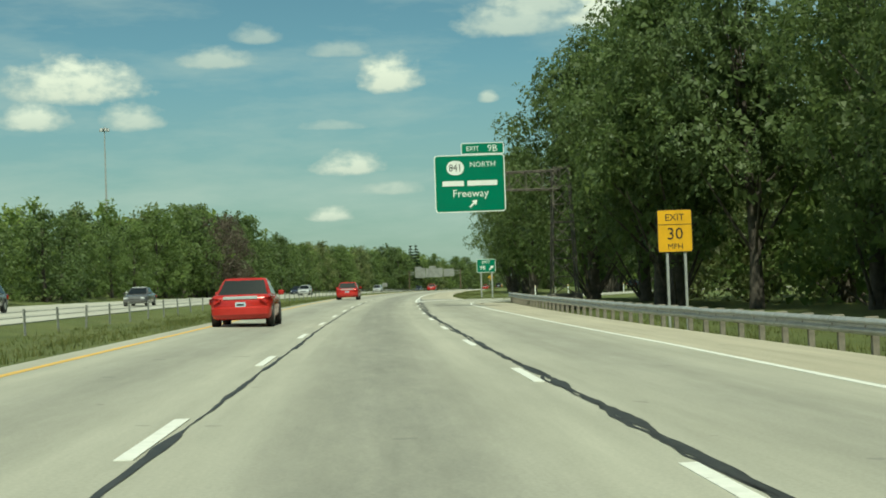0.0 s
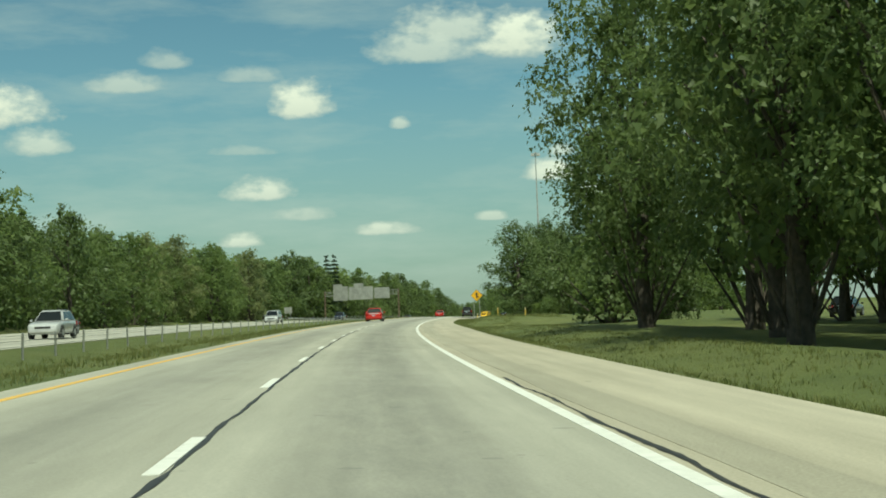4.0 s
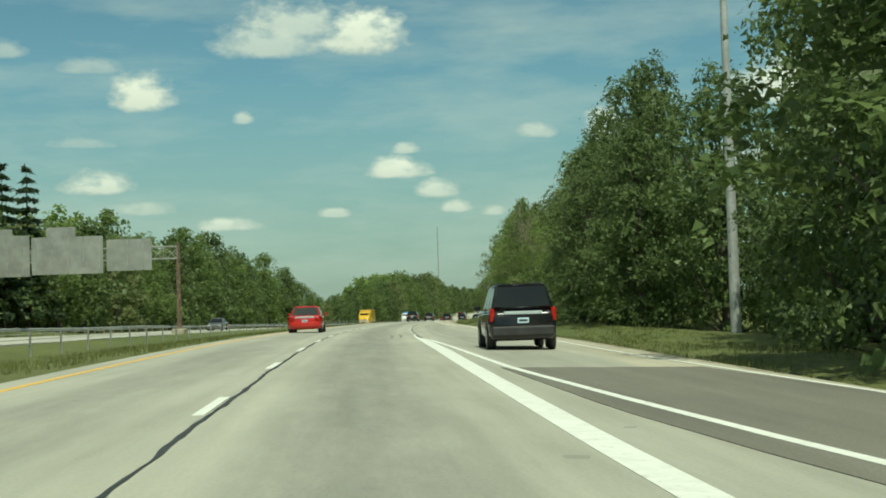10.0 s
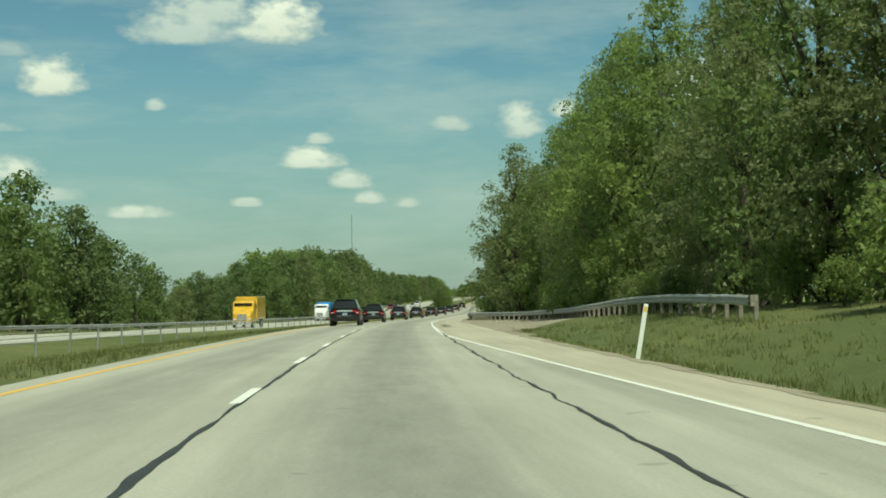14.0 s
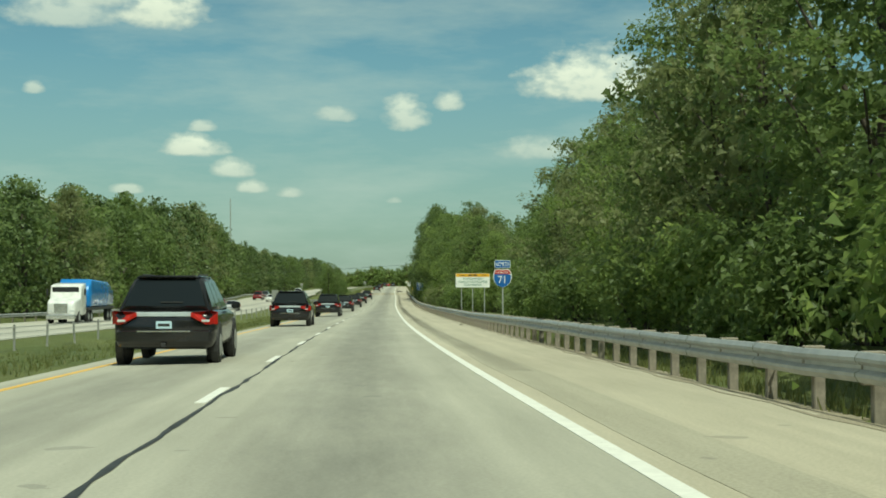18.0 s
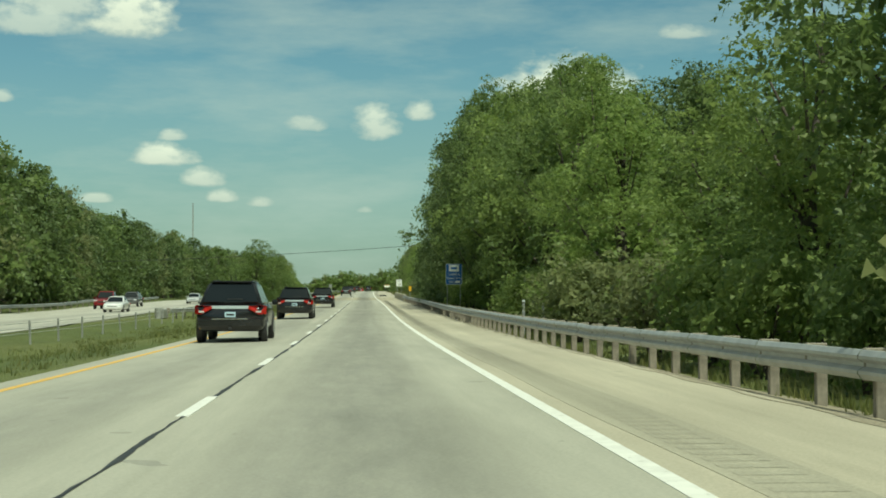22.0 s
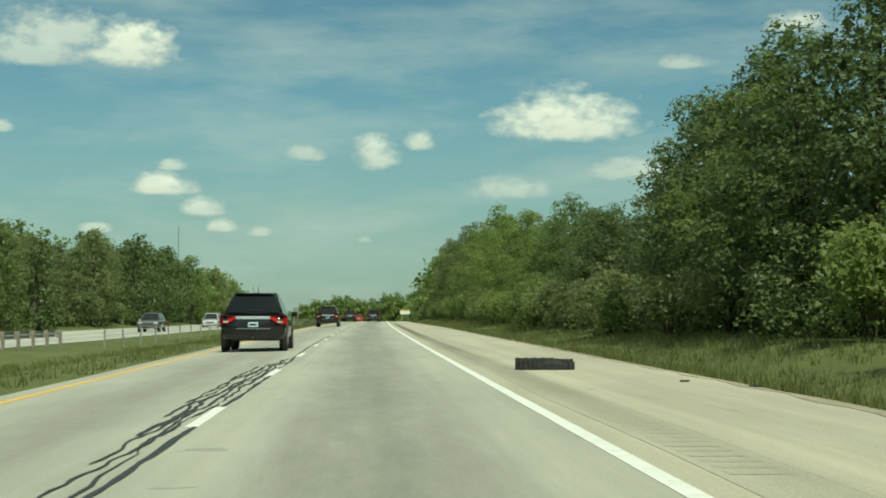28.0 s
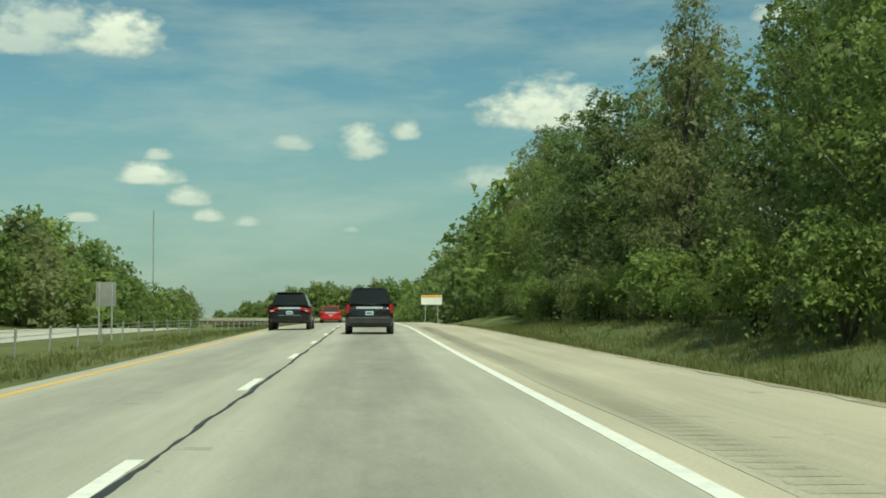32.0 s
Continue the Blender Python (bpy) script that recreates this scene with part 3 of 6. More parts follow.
strip("shoulder_beyond", 3.68, pave_edge, 1063, 1500, M_SHOULDER, 0, 4, 3, label="wide tan concrete shoulder edged with dirt", **T)
strip("opposite_road", lambda s: -opp_edge(s) - 12.0, lambda s: -opp_edge(s), -200, 2800, M_OPP, 0.0, 5, 3, ground=True, label="bright concrete carriageway of the opposite direction", **T)

# ---- markings ----


def line_mark(name, lat, s0, s1, w, material, label, h=0.005):
    half = w / 2
    f = lat if callable(lat) else (lambda s: np.full(np.shape(s), float(lat)))
    return strip(name, lambda s: f(s) - half, lambda s: f(s) + half, s0, s1, material, h, 2.5, 1, kind="structure", category="road marking", label=label)


line_mark("edge_line_yellow", lambda s: np.interp(s, (500, 900), (-3.2, -3.05)), -200, 2000, 0.14, M_YELLOW, "faded yellow edge line along the median side")
exit_lat = lambda s: np.interp(s, (-200, 12, 17, 29, 60, 91, 97.7, 101.5, 104.2, 106, 107.3, 108.8, 113.5, 119.7, 128.2, 136.2, 147.2, 162), (7.5, 7.5, 7.53, 7.72, 7.6, 7.05, 7.3, 7.6, 7.92, 8.22, 8.55, 9.0, 10.6, 13.1, 16.7, 20.6, 25.8, 32))
line_mark("edge_line_exit", exit_lat, -200, 97, 0.16, M_WHITE, "thin white edge line of the exit lane")
slant = lambda s: .065 * np.sqrt(1 + ((exit_lat(s + .5) - exit_lat(s - .5))) ** 2)
for s0, s1, lift in ((97, 109, .028), (109, 128, .06), (128, 160, .11)):
    strip("edge_line_ramp", lambda s: exit_lat(s) - slant(s), lambda s: exit_lat(s) + slant(s), s0, s1, M_WHITE, lift, .5, 1, ground=True, kind="structure", category="road marking", label="thin white edge line curving along the exit ramp")
line_mark("edge_line_white", 3.68, 128, 348, 0.17, M_WHITE, "broad white edge line beside the shoulder")
line_mark("edge_line_merge", lambda s: np.interp(s, (425, 485, 503, 534, 580), (8.1, 8.1, 6.9, 5.75, 3.7)), 425, 580, 0.12, M_WHITE, "thin white edge line of the merging lane")
line_mark("edge_line_far", lambda s: np.interp(s, (580, 640, 690, 755, 790, 910, 1000, 1100), (3.70, 3.73, 3.75, 3.66, 3.70, 3.77, 3.73, 3.69)), 580, 2000, 0.16, M_WHITE, "white edge line beside the wide shoulder")
strip("gore_wedge_exit", lambda s: np.interp(s, (101, 110, 128), (3.55, 3.5, 3.58)), lambda s: np.interp(s, (101, 106, 113, 128), (3.75, 3.95, 3.95, 3.78)), 101, 128, M_WHITE, 0.0055, 2, 1,
      kind="structure", category="road marking", label="wide white gore line dividing the exit")
strip("gore_wedge_merge", lambda s: np.interp(s, (340, 388, 398, 415, 436), (3.52, 3.48, 3.54, 3.60, 3.55)), lambda s: np.interp(s, (340, 350, 388, 398, 415, 430, 437), (3.7, 3.80, 3.81, 3.88, 4.0, 3.9, 3.6)), 340, 437, M_WHITE, 0.0055, 2, 1,
      kind="structure", category="road marking", label="wide white gore line dividing the merging ramp")
line_mark("ramp_line_left", lambda s: np.interp(s, (352, 357, 364, 376, 388, 394, 403, 418, 428), (9.2, 8.2, 7.4, 6.2, 5.23, 4.86, 4.42, 4.2, 3.95)), 354, 428, 0.16, M_WHITE, "white line along the merging ramp", 0.013)
line_mark("ramp_line_right", lambda s: np.interp(s, (352, 362, 370, 385, 395, 411, 425), (11.0, 10.1, 9.2, 8.7, 8.4, 8.0, 8.1)), 356, 425, 0.12, M_WHITE, "thin white line on the outer side of the ramp", 0.013)

# dashed lane lines, 3.0 m on and 8.57 m off
DASH = 11.574
me_dash = None


def dash(s, lat):
    global me_dash
    if me_dash is None:
        b = bmesh.new()
        box(b, 0, 1.5, 0, 0.13, 3.0, 0.008)
        me_dash = bpy.data.meshes.new("lane_dash")
        b.to_mesh(me_dash)
        b.free()
        me_dash.materials.append(M_WHITE)
    ob = new("lane_dash", me_dash)
    ob.parent = road
    a, b2 = P(s, lat, 0.004), P(s + 3.0, lat, 0.004)
    ob.matrix_world = look(a, b2) @ pose(0, 0, 0, -90, 0, 0)


for i in range(-6, 118):
    dash(9.60 + DASH * i, 0.0)
for i in range(-3, 8):
    dash(6.3 + 11.2 * i, 3.66)
for i in range(37, 42):
    dash(10.9 + DASH * i, 3.66)


def seal_lat(s):
    """The long crack beside the dashed line drifts from one side of it to the other."""
    return np.interp(s, (0, 60, 110, 200, 330, 390, 424, 700, 730, 830, 860, 900, 1090, 1106, 1120, 1142, 1190), (.13, .2, .06, .11, .07, .13, .03, .12, .03, 0, .06, .13, .0, -.14, -.12, .06, .13))


def sealant(name, lat, s0, s1, w, wob, seed, label="black tar sealant along a crack in the concrete"):
    rng = np.random.RandomState(seed)
    ss = np.arange(s0, s1, 0.3)
    n = len(ss)
    a = np.convolve(rng.normal(0, 1, n + 24), np.hanning(25) / 12, mode="valid")[:n]
    fine = np.convolve(rng.normal(0, 1, n + 4), np.ones(5) / 5, mode="valid")[:n]
    c = (lat(ss) if callable(lat) else lat) + wob * (a * 0.35 + fine * 0.25)
    half = w / 2 * np.clip(1 + 0.3 * np.convolve(rng.normal(0, 1, n + 8), np.ones(9) / 4, mode="valid")[:n] + 0.35 * np.convolve(rng.normal(0, 1, n + 2), np.ones(3) / 2, mode="valid")[:n], 0.25, 2.6)
    v = np.concatenate((P(ss, c - half, 0.0065), P(ss, c + half, 0.0065)))
    f = [(i, n + i, n + i + 1, i + 1) for i in range(n - 1)]
    return link_mesh(name, v, f, M_TAR, road, label=label)


for k, a0 in enumerate(range(-60, 1010, 107)):
    sealant("crack_sealant", seal_lat, a0, a0 + 107.5, 0.052, 0.09, 20 + k)
sealant("crack_sealant", seal_lat, 1066, 1300, 0.05, 0.10, 60)
sealant("crack_sealant", 0.22, 27, 33, 0.04, 0.12, 30)
for k in range(6):
    sealant("crack_sealant", -0.14 - 0.075 * k, 1066 + 2.5 * k, 1096 - k, 0.036, 0.32, 40 + k)
sealant("crack_sealant", 3.87, -20, 64, 0.095, 0.16, 50)
sealant("crack_sealant", 3.80, -20, 70, 0.04, 0.30, 51)
for k in range(5):
    sealant("crack_sealant", 3.70 + 0.09 * k, 56 + 3 * k, 122 - 2 * k, 0.04, 0.46, 80 + k)
sealant("crack_sealant", 3.88, 116, 130, 0.07, 0.2, 86)
sealant("crack_sealant", 3.75, 432, 588, 0.06, 0.22, 70)
sealant("crack_sealant", 3.86, 128, 175, 0.05, 0.15, 71)
sealant("crack_sealant", 3.9, 338, 362, 0.05, 0.15, 72)
for s_c, l0, l1 in ((136.6, -0.1, 3.9), (914.9, 0.0, 4.6), (1063, -4.0, 6.6), (1120, -3.7, 0.2)):
    v = P(np.array([s_c - .02, s_c + .02, s_c + .05, s_c + .01]), np.array([l0, l0, l1, l1]), 0.008)
    link_mesh("joint_sealant", v, [(0, 3, 2, 1)], M_TAR, road, label="dark transverse joint across the concrete")

for s0, s1 in ((135, 345), (600, 1020), (1066, 1400)):
    strip("rumble_band", lambda s: 4.08 + .03 * np.sin(s * .4), lambda s: 4.78 + .03 * np.sin(s * .3), s0, s1, M_RUMBLE, 0.004, 2, 1, kind="structure", category="road", label="darker worn rumble band along the shoulder")
strip("dirt_patch", lambda s: pave_edge(s) - .22 + .12 * np.sin(s * 1.3), lambda s: np.interp(s, (588, 602, 632, 652, 664), (6.6, 12.6, 13.0, 11.0, 7.6)), 588, 664, M_DIRT, 0.006, 1, 6, ground=True, kind="structure", category="ground", label="bare brown dirt and gravel between shoulder and guard rail")
strip("gravel_edge", lambda s: pave_edge(s) - .12 + .06 * np.sin(s * 1.7), lambda s: pave_edge(s) + .7 + .3 * np.sin(s * .7) + .2 * np.sin(s * 1.9), 664, 1010, M_DIRT, 0.007, 1, 3, ground=True, kind="structure", category="ground", label="gravel strip under the guard rail")
strip("gravel_edge_far", lambda s: pave_edge(s) - .14 + .08 * np.sin(s * 1.7), lambda s: pave_edge(s) + .45 + .25 * np.sin(s * .8) + .2 * np.sin(s * 2.3), 1066, 1420, M_DIRT, 0.007, 1, 3, ground=True, kind="structure", category="ground", label="gravelly dirt edge of the shoulder")
strip("gravel_edge_merge", lambda s: pave_edge(s) - .12 + .06 * np.sin(s * 1.7), lambda s: pave_edge(s) + .5 + .25 * np.sin(s * .9) + .2 * np.sin(s * 2.1), 400, 588, M_DIRT, 0.007, 1, 3, ground=True, kind="structure", category="ground", label="gravelly dirt edge of the merging lane")
ragged = np.random.RandomState(12).normal(0, 1, 400)
for s0, s1, l0, l1, jag in ((1034.1, 1041.2, .95, 4.2, .22), (1033.2, 1033.6, .3, 2.7, .03), (1038.5, 1040.2, 4.2, 5.6, .1), (1046.5, 1047, 1.0, 2.2, .05)):
    strip("deck_patch", lambda s: l0 + jag * ragged[(s * 2).astype(int) % 400] + (.55 * (s - s0) / 7 if jag > .2 else 0), lambda s: l1 + jag * ragged[(s * 2 + 77).astype(int) % 400], s0, s1, M_PATCH, 0.006, .25, 2, kind="structure", category="road", label="darker patched concrete on the bridge deck")
strip("asphalt_overlay", lambda s: np.interp(s, (352, 362, 376, 387, 392, 403), (8.6, 7.0, 5.75, 4.75, 4.44, 4.25)), lambda s: np.interp(s, (352, 356, 362, 376, 395, 403), (8.8, 9.5, 9.9, 9.1, 8.35, 8.0)), 352, 403, M_ASPHALT, 0.008, 2, 3, kind="structure", category="road", label="dark asphalt surface of the merging ramp")
pb = [(103, 3.85), (106, 4.0), (111, 4.85), (117, 6.0), (121, 7.2), (125, 8.6)]
w_ = np.array([P(s_, l_ - .2, .02) for s_, l_ in pb] + [P(s_ - .25, l_ + .2, .02) for s_, l_ in pb])
link_mesh("gore_curve", w_, [(i, 6 + i, 7 + i, i + 1) for i in range(5)], M_WHITE, None, kind="structure", category="road marking", label="curved white gore marking of the exit")

M_BARS = pavement_material("rumble_bar_concrete", (0.455, 0.422, 0.325), (0.385, 0.355, 0.272), speck=0.25)
# rumble strip: shallow bars along the shoulder edge line
verts, faces, bar_uv = [], [], []
for s0, s1 in ((603, 616), (700, 1015), (1070, 1290)):
    for s in np.arange(s0, s1, 0.42):
        c = P(np.array([s, s + .2, s + .2, s]), np.array([4.2, 4.2, 4.66, 4.66]), 0.0062)
        k = len(verts)
        verts += [*c]
        bar_uv += [(4.2, s), (4.2, s + .2), (4.66, s + .2), (4.66, s)]
        faces.append((k + 3, k + 2, k + 1, k))
link_mesh("rumble_strip", verts, faces, M_BARS, road, uvs=np.array(bar_uv), kind="stuff", label="ribbed rumble bars pressed into the shoulder")
for s0, lat in ((805, 0.93), (801.5, 1.25)):
    strip("skid_mark", lambda s, lat=lat: lat + .008 * (s - s0), lambda s, lat=lat: lat + .008 * (s - s0) + 0.03 + 0.13 * np.sin(np.pi * (s - s0) / 24.5), s0, s0 + 24, M_RUBBER_MARK, 0.006, 2, 1, parent=road, label="dark rubber skid mark")
streak = lambda s: np.interp(s, (616.6, 618, 621.75, 624.5, 626.5), (3.15, 3.58, 4.5, 5.25, 5.72))
strip("skid_mark", lambda s: streak(s) - .02 - .13 * np.sin(np.pi * (s - 616.4) / 10.4), lambda s: streak(s) + .02 + .07 * np.sin(np.pi * (s - 616.4) / 10.4), 616.6, 626.5, M_RUBBER_MARK, 0.0085, .5, 1, parent=road, label="dark curved skid mark across the edge line")
strip("open_joint", lambda s: 3.805 + .012 * np.sin(s * 2.1), lambda s: 3.83 + .014 * np.sin(s * 1.3) + .010 * np.sin(s * 3.7), 604, 640, M_TAR, 0.0075, .4, 1, parent=road, label="dark open joint beside the edge line")
for s0, lat in ((430.4, 2.57), (432.4, 2.95)):
    strip("skid_mark", lat, lambda s, lat=lat: lat + 0.03 + 0.12 * np.sin(np.pi * (s - s0) / 12.5), s0, s0 + 12, M_RUBBER_MARK, 0.006, 2, 1, parent=road, label="dark rubber skid mark")

# ---- ramps ----


def ramp_strip(name, pts, width, material, label, h=0.012):
    """A ramp whose middle runs through (s, lat) points."""
    p = np.array(pts, float)
    t = np.linspace(0, len(p) - 1, 60)
    ss, la = np.interp(t, range(len(p)), p[:, 0]), np.interp(t, range(len(p)), p[:, 1])
    k = np.hanning(9)
    k /= k.sum()
    ss = np.convolve(np.pad(ss, 4, mode="edge"), k, mode="valid")
    la = np.convolve(np.pad(la, 4, mode="edge"), k, mode="valid")
    w = np.interp(t, range(len(p)), width) if np.ndim(width) else np.full(60, width)
    nx, ny = -np.gradient(la), np.gradient(ss)
    nn = np.hypot(nx, ny)
    nx, ny = nx / nn, ny / nn
    h = h + 0.07 * np.clip((t - 3) / 2, 0, 1) * (h < .05)
    rows_ = [(-.5, -.3)] + [(q, 0.0) for q in np.linspace(-.5, .5, 7)] + [(.5, -.3)]
    v = np.concatenate([P(ss + nx * w * q, la + ny * w * q, h + dh, True) for q, dh in rows_])
    uv = np.concatenate([np.stack((30 + w * (q + .5), t * 6), -1) for q, dh in rows_])
    f = [(60 * r_ + i, 60 * r_ + 60 + i, 60 * r_ + 61 + i, 60 * r_ + i + 1) for r_ in range(len(rows_) - 1) for i in range(59)]
    return link_mesh(name, v, f, material, None, uv, kind="structure", category="road", label=label)


ramp_strip("exit_ramp", [(98, 6.2), (108, 7.4), (118, 9.5), (130, 13.0), (145, 18.6), (165, 27.5), (182, 40), (196, 57), (202, 85)], (4, 5.2, 7.0, 7.6, 7.6, 7.6, 7.6, 7.6, 7.6), M_ROAD,
           "pale concrete exit ramp curving away", h=0.005)
ramp_strip("merging_ramp", [(296, 66), (318, 40), (334, 22), (346, 13), (354, 10.4)], (7, 7, 6.5, 5.0, 4.0), M_ASPHALT,
           "dark asphalt ramp joining the highway", h=0.05)

# ---- guard rails ----
W_PROFILE = [(0.0, -.155), (.035, -.15), (.075, -.095), (.075, -.06), (.01, -.02), (.01, .02), (.075, .06), (.075, .095), (.035, .15), (0.0, .155)]


def guard_rail(pts, label, post_mat=M_WOODPOST, spacing=1.905, facing=-1, ends=True, ground=True):
    """W-beam rail along (s, lat) points, with a block and a post every 1.9 m; the fluted face looks to the road."""
    p = np.array(pts, float)
    d = np.concatenate(([0], np.cumsum(np.hypot(np.diff(p[:, 0]), np.diff(p[:, 1])))))
    n = max(2, int(d[-1] / spacing) + 1)
    t = np.linspace(0, d[-1], n)
    ss, la = np.interp(t, d, p[:, 0]), np.interp(t, d, p[:, 1])
    base = P(ss, la, 0, ground)
    root = thing("guard_rail", Matrix.Translation(base[0]), label, "guard rail")
    inv = root.matrix_world.inverted()
    rng = np.random.RandomState(n)
    # beam, in one length per 3.8 m with lapped joints
    top = P(ss, la, 0, ground) + np.array((0, 0, 0.56)) + np.stack((np.zeros(n), np.zeros(n), rng.normal(0, .006, n)), -1)
    q = P(ss, la + facing, 0, ground) - base
    q[:, 2] = 0
    q /= np.linalg.norm(q, axis=1)[:, None]
    prof = np.array(W_PROFILE)
    for i0 in range(0, n - 1, 2):
        idx = list(range(i0, min(i0 + 3, n)))
        vs, fs = [], []
        for j, i in enumerate(idx):
            lap = 0.006 if j == 0 else 0.0
            for o, z in prof:
                vs.append(top[i] + q[i] * (0.16 + o + lap) + np.array((0, 0, z)) - base[0])
        m = len(prof)
        for j in range(len(idx) - 1):
            for a in range(m - 1):
                fs.append((j * m + a, j * m + a + 1, (j + 1) * m + a + 1, (j + 1) * m + a))
        link_mesh("beam", vs, fs, M_GALV, root, smooth=False)
    bp = bmesh.new()
    box(bp, 0, 0, 0.24, 0.13, 0.12, 0.98, 0.012)
    me_post = bpy.data.meshes.new("post")
    bp.to_mesh(me_post)
    bp.free()
    me_post.materials.append(post_mat)
    bb = bmesh.new()
    box(bb, 0, 0, 0, 0.15, 0.11, 0.34, 0.012)
    me_block = bpy.data.meshes.new("block")
    bb.to_mesh(me_block)
    bb.free()
    me_block.materials.append(post_mat)
    for i in range(n):
        yaw = math.atan2(q[i][1], q[i][0])
        rot = Matrix.Translation(base[i] - base[0]) @ Matrix.Rotation(yaw + rng.normal(0, .03), 4, "Z") @ Matrix.Rotation(rng.normal(0, .012), 4, "X")
        po = new("post", me_post)
        po.parent, po.matrix_local = root, rot
        bl = new("block", me_block)
        bl.parent, bl.matrix_local = root, rot @ Matrix.Translation((0.10, 0, 0.56))
    return root


guard_rail([(-60, 10.9), (40, 10.7), (70, 10.45), (104, 10.45)], "galvanised steel guard rail on timber posts beside the exit lane")
guard_rail([(568, 12.6), (600, 12.5), (628, 12.2), (642, 10.8), (655, 8.6), (668, 7.2), (685, 6.95), (800, 7.15), (900, 7.0), (1019, 7.0)], "long galvanised steel guard rail on timber posts by the woods")
guard_rail([(930, -11.8), (940, -9.8), (950, -7.2), (963, -5.2), (975, -4.75), (1021, -4.7)], "galvanised steel guard rail in the grassy median", facing=1)
guard_rail([(1064, -17.2), (1085, -16.2), (1105, -14.2), (1127, -12.2)], "galvanised steel guard rail beside the opposite carriageway", facing=-1)

OPP_FAR = [(s_, -float(opp_edge(s_)) - 12.9) for s_ in range(430, 1090, 30)]
guard_rail(OPP_FAR, "galvanised steel guard rail along the far shoulder of the opposite carriageway", spacing=3.81, facing=1)

# ---- cable barrier in the median ----
barrier = thing("cable_barrier", Matrix.Translation(P(-20, -11.0, 0, True)), "long row of thin steel posts with steel cables in the median", "barrier")
bp = bmesh.new()
box(bp, 0, 0, 0.38, 0.075, 0.06, 0.98, 0.008)
me_cp = bpy.data.meshes.new("post")
bp.to_mesh(me_cp)
bp.free()
me_cp.materials.append(M_GALV_OLD)
b0 = np.array(barrier.matrix_world.translation)
CABLE_S, CABLE_LAT = (-60, 40, 80, 280, 560, 920, 1127, 1180, 1300, 1700), (-9.6, -9.6, -9.8, -10.1, -10.1, -10.2, -10.2, -9.6, -9.4, -9.4)
runs = [np.arange(-60, 930, 4.88), np.arange(1127, 1500, 4.88)]
rng = np.random.RandomState(9)
for run in runs:
    la = np.interp(run, CABLE_S, CABLE_LAT)
    pts = P(run, la, 0, True)
    for p_ in pts:
        po = new("post", me_cp)
        po.parent = barrier
        po.matrix_local = Matrix.Translation(p_ - b0) @ Matrix.Rotation(rng.normal(0, .03), 4, "X") @ Matrix.Rotation(rng.normal(0, .04), 4, "Y")
    for hh in (0.42, 0.60, 0.78):
        vs, fs = [], []
        for i, p_ in enumerate(pts):
            for a in range(3):
                vs.append(p_ - b0 + np.array((0.012 * math.cos(a * 2.1), 0, hh + 0.012 * math.sin(a * 2.1))))
        for i in range(len(pts) - 1):
            for a in range(3):
                fs.append((i * 3 + a, i * 3 + (a + 1) % 3, (i + 1) * 3 + (a + 1) % 3, (i + 1) * 3 + a))
        link_mesh("cable", vs, fs, M_GALV_OLD, barrier)

# ---- bridge parapets ----
PAR = [(0.0, 0.0), (0.0, 0.10), (0.05, 0.20), (0.06, 0.80), (0.09, 0.84), (0.36, 0.84), (0.40, 0.0)]


def parapet(lat, s0, s1, side, label):
    root = thing("bridge_parapet", Matrix.Translation(P(s0, lat)), label, "parapet")
    o = P(s0, lat)
    cuts = np.linspace(s0, s1, 6)
    for a, b in zip(cuts[:-1], cuts[1:]):
        ss = np.linspace(a + .012, b - .012, 3)
        vs, fs = [], []
        m = len(PAR)
        for s in ss:
            for x, z in PAR:
                vs.append(P(s, lat + side * x, z - 0.02) - o + (np.array((0, 0, -0.6)) if z == 0 and x > .1 else 0))
        for j in range(2):
            for k in range(m):
                fs.append((j * m + k, j * m + (k + 1) % m, (j + 1) * m + (k + 1) % m, (j + 1) * m + k))
        fs += [tuple(range(m)), tuple(range(2 * m, 3 * m))[::-1]]
        link_mesh("wall_panel", vs, fs, M_CONC, root)
    return root


parapet(6.75, 1012, 1063, 1, "weathered tan concrete bridge parapet along the shoulder")
parapet(-4.3, 1022, 1061, -1, "weathered tan concrete bridge parapet on the median side")

# ---- trees ----


def tri_mesh(name, verts, faces, material):
    me = bpy.data.meshes.new(name)
    verts, faces = np.asarray(verts, np.float32), np.asarray(faces, np.int32)
    me.vertices.add(len(verts))
    me.vertices.foreach_set("co", verts.ravel())
    me.loops.add(faces.size)
    me.loops.foreach_set("vertex_index", faces.ravel())
    me.polygons.add(len(faces))
    me.polygons.foreach_set("loop_start", np.arange(0, faces.size, 3, dtype=np.int32))
    me.update(calc_edges=True)
    me.materials.append(material)
    return me


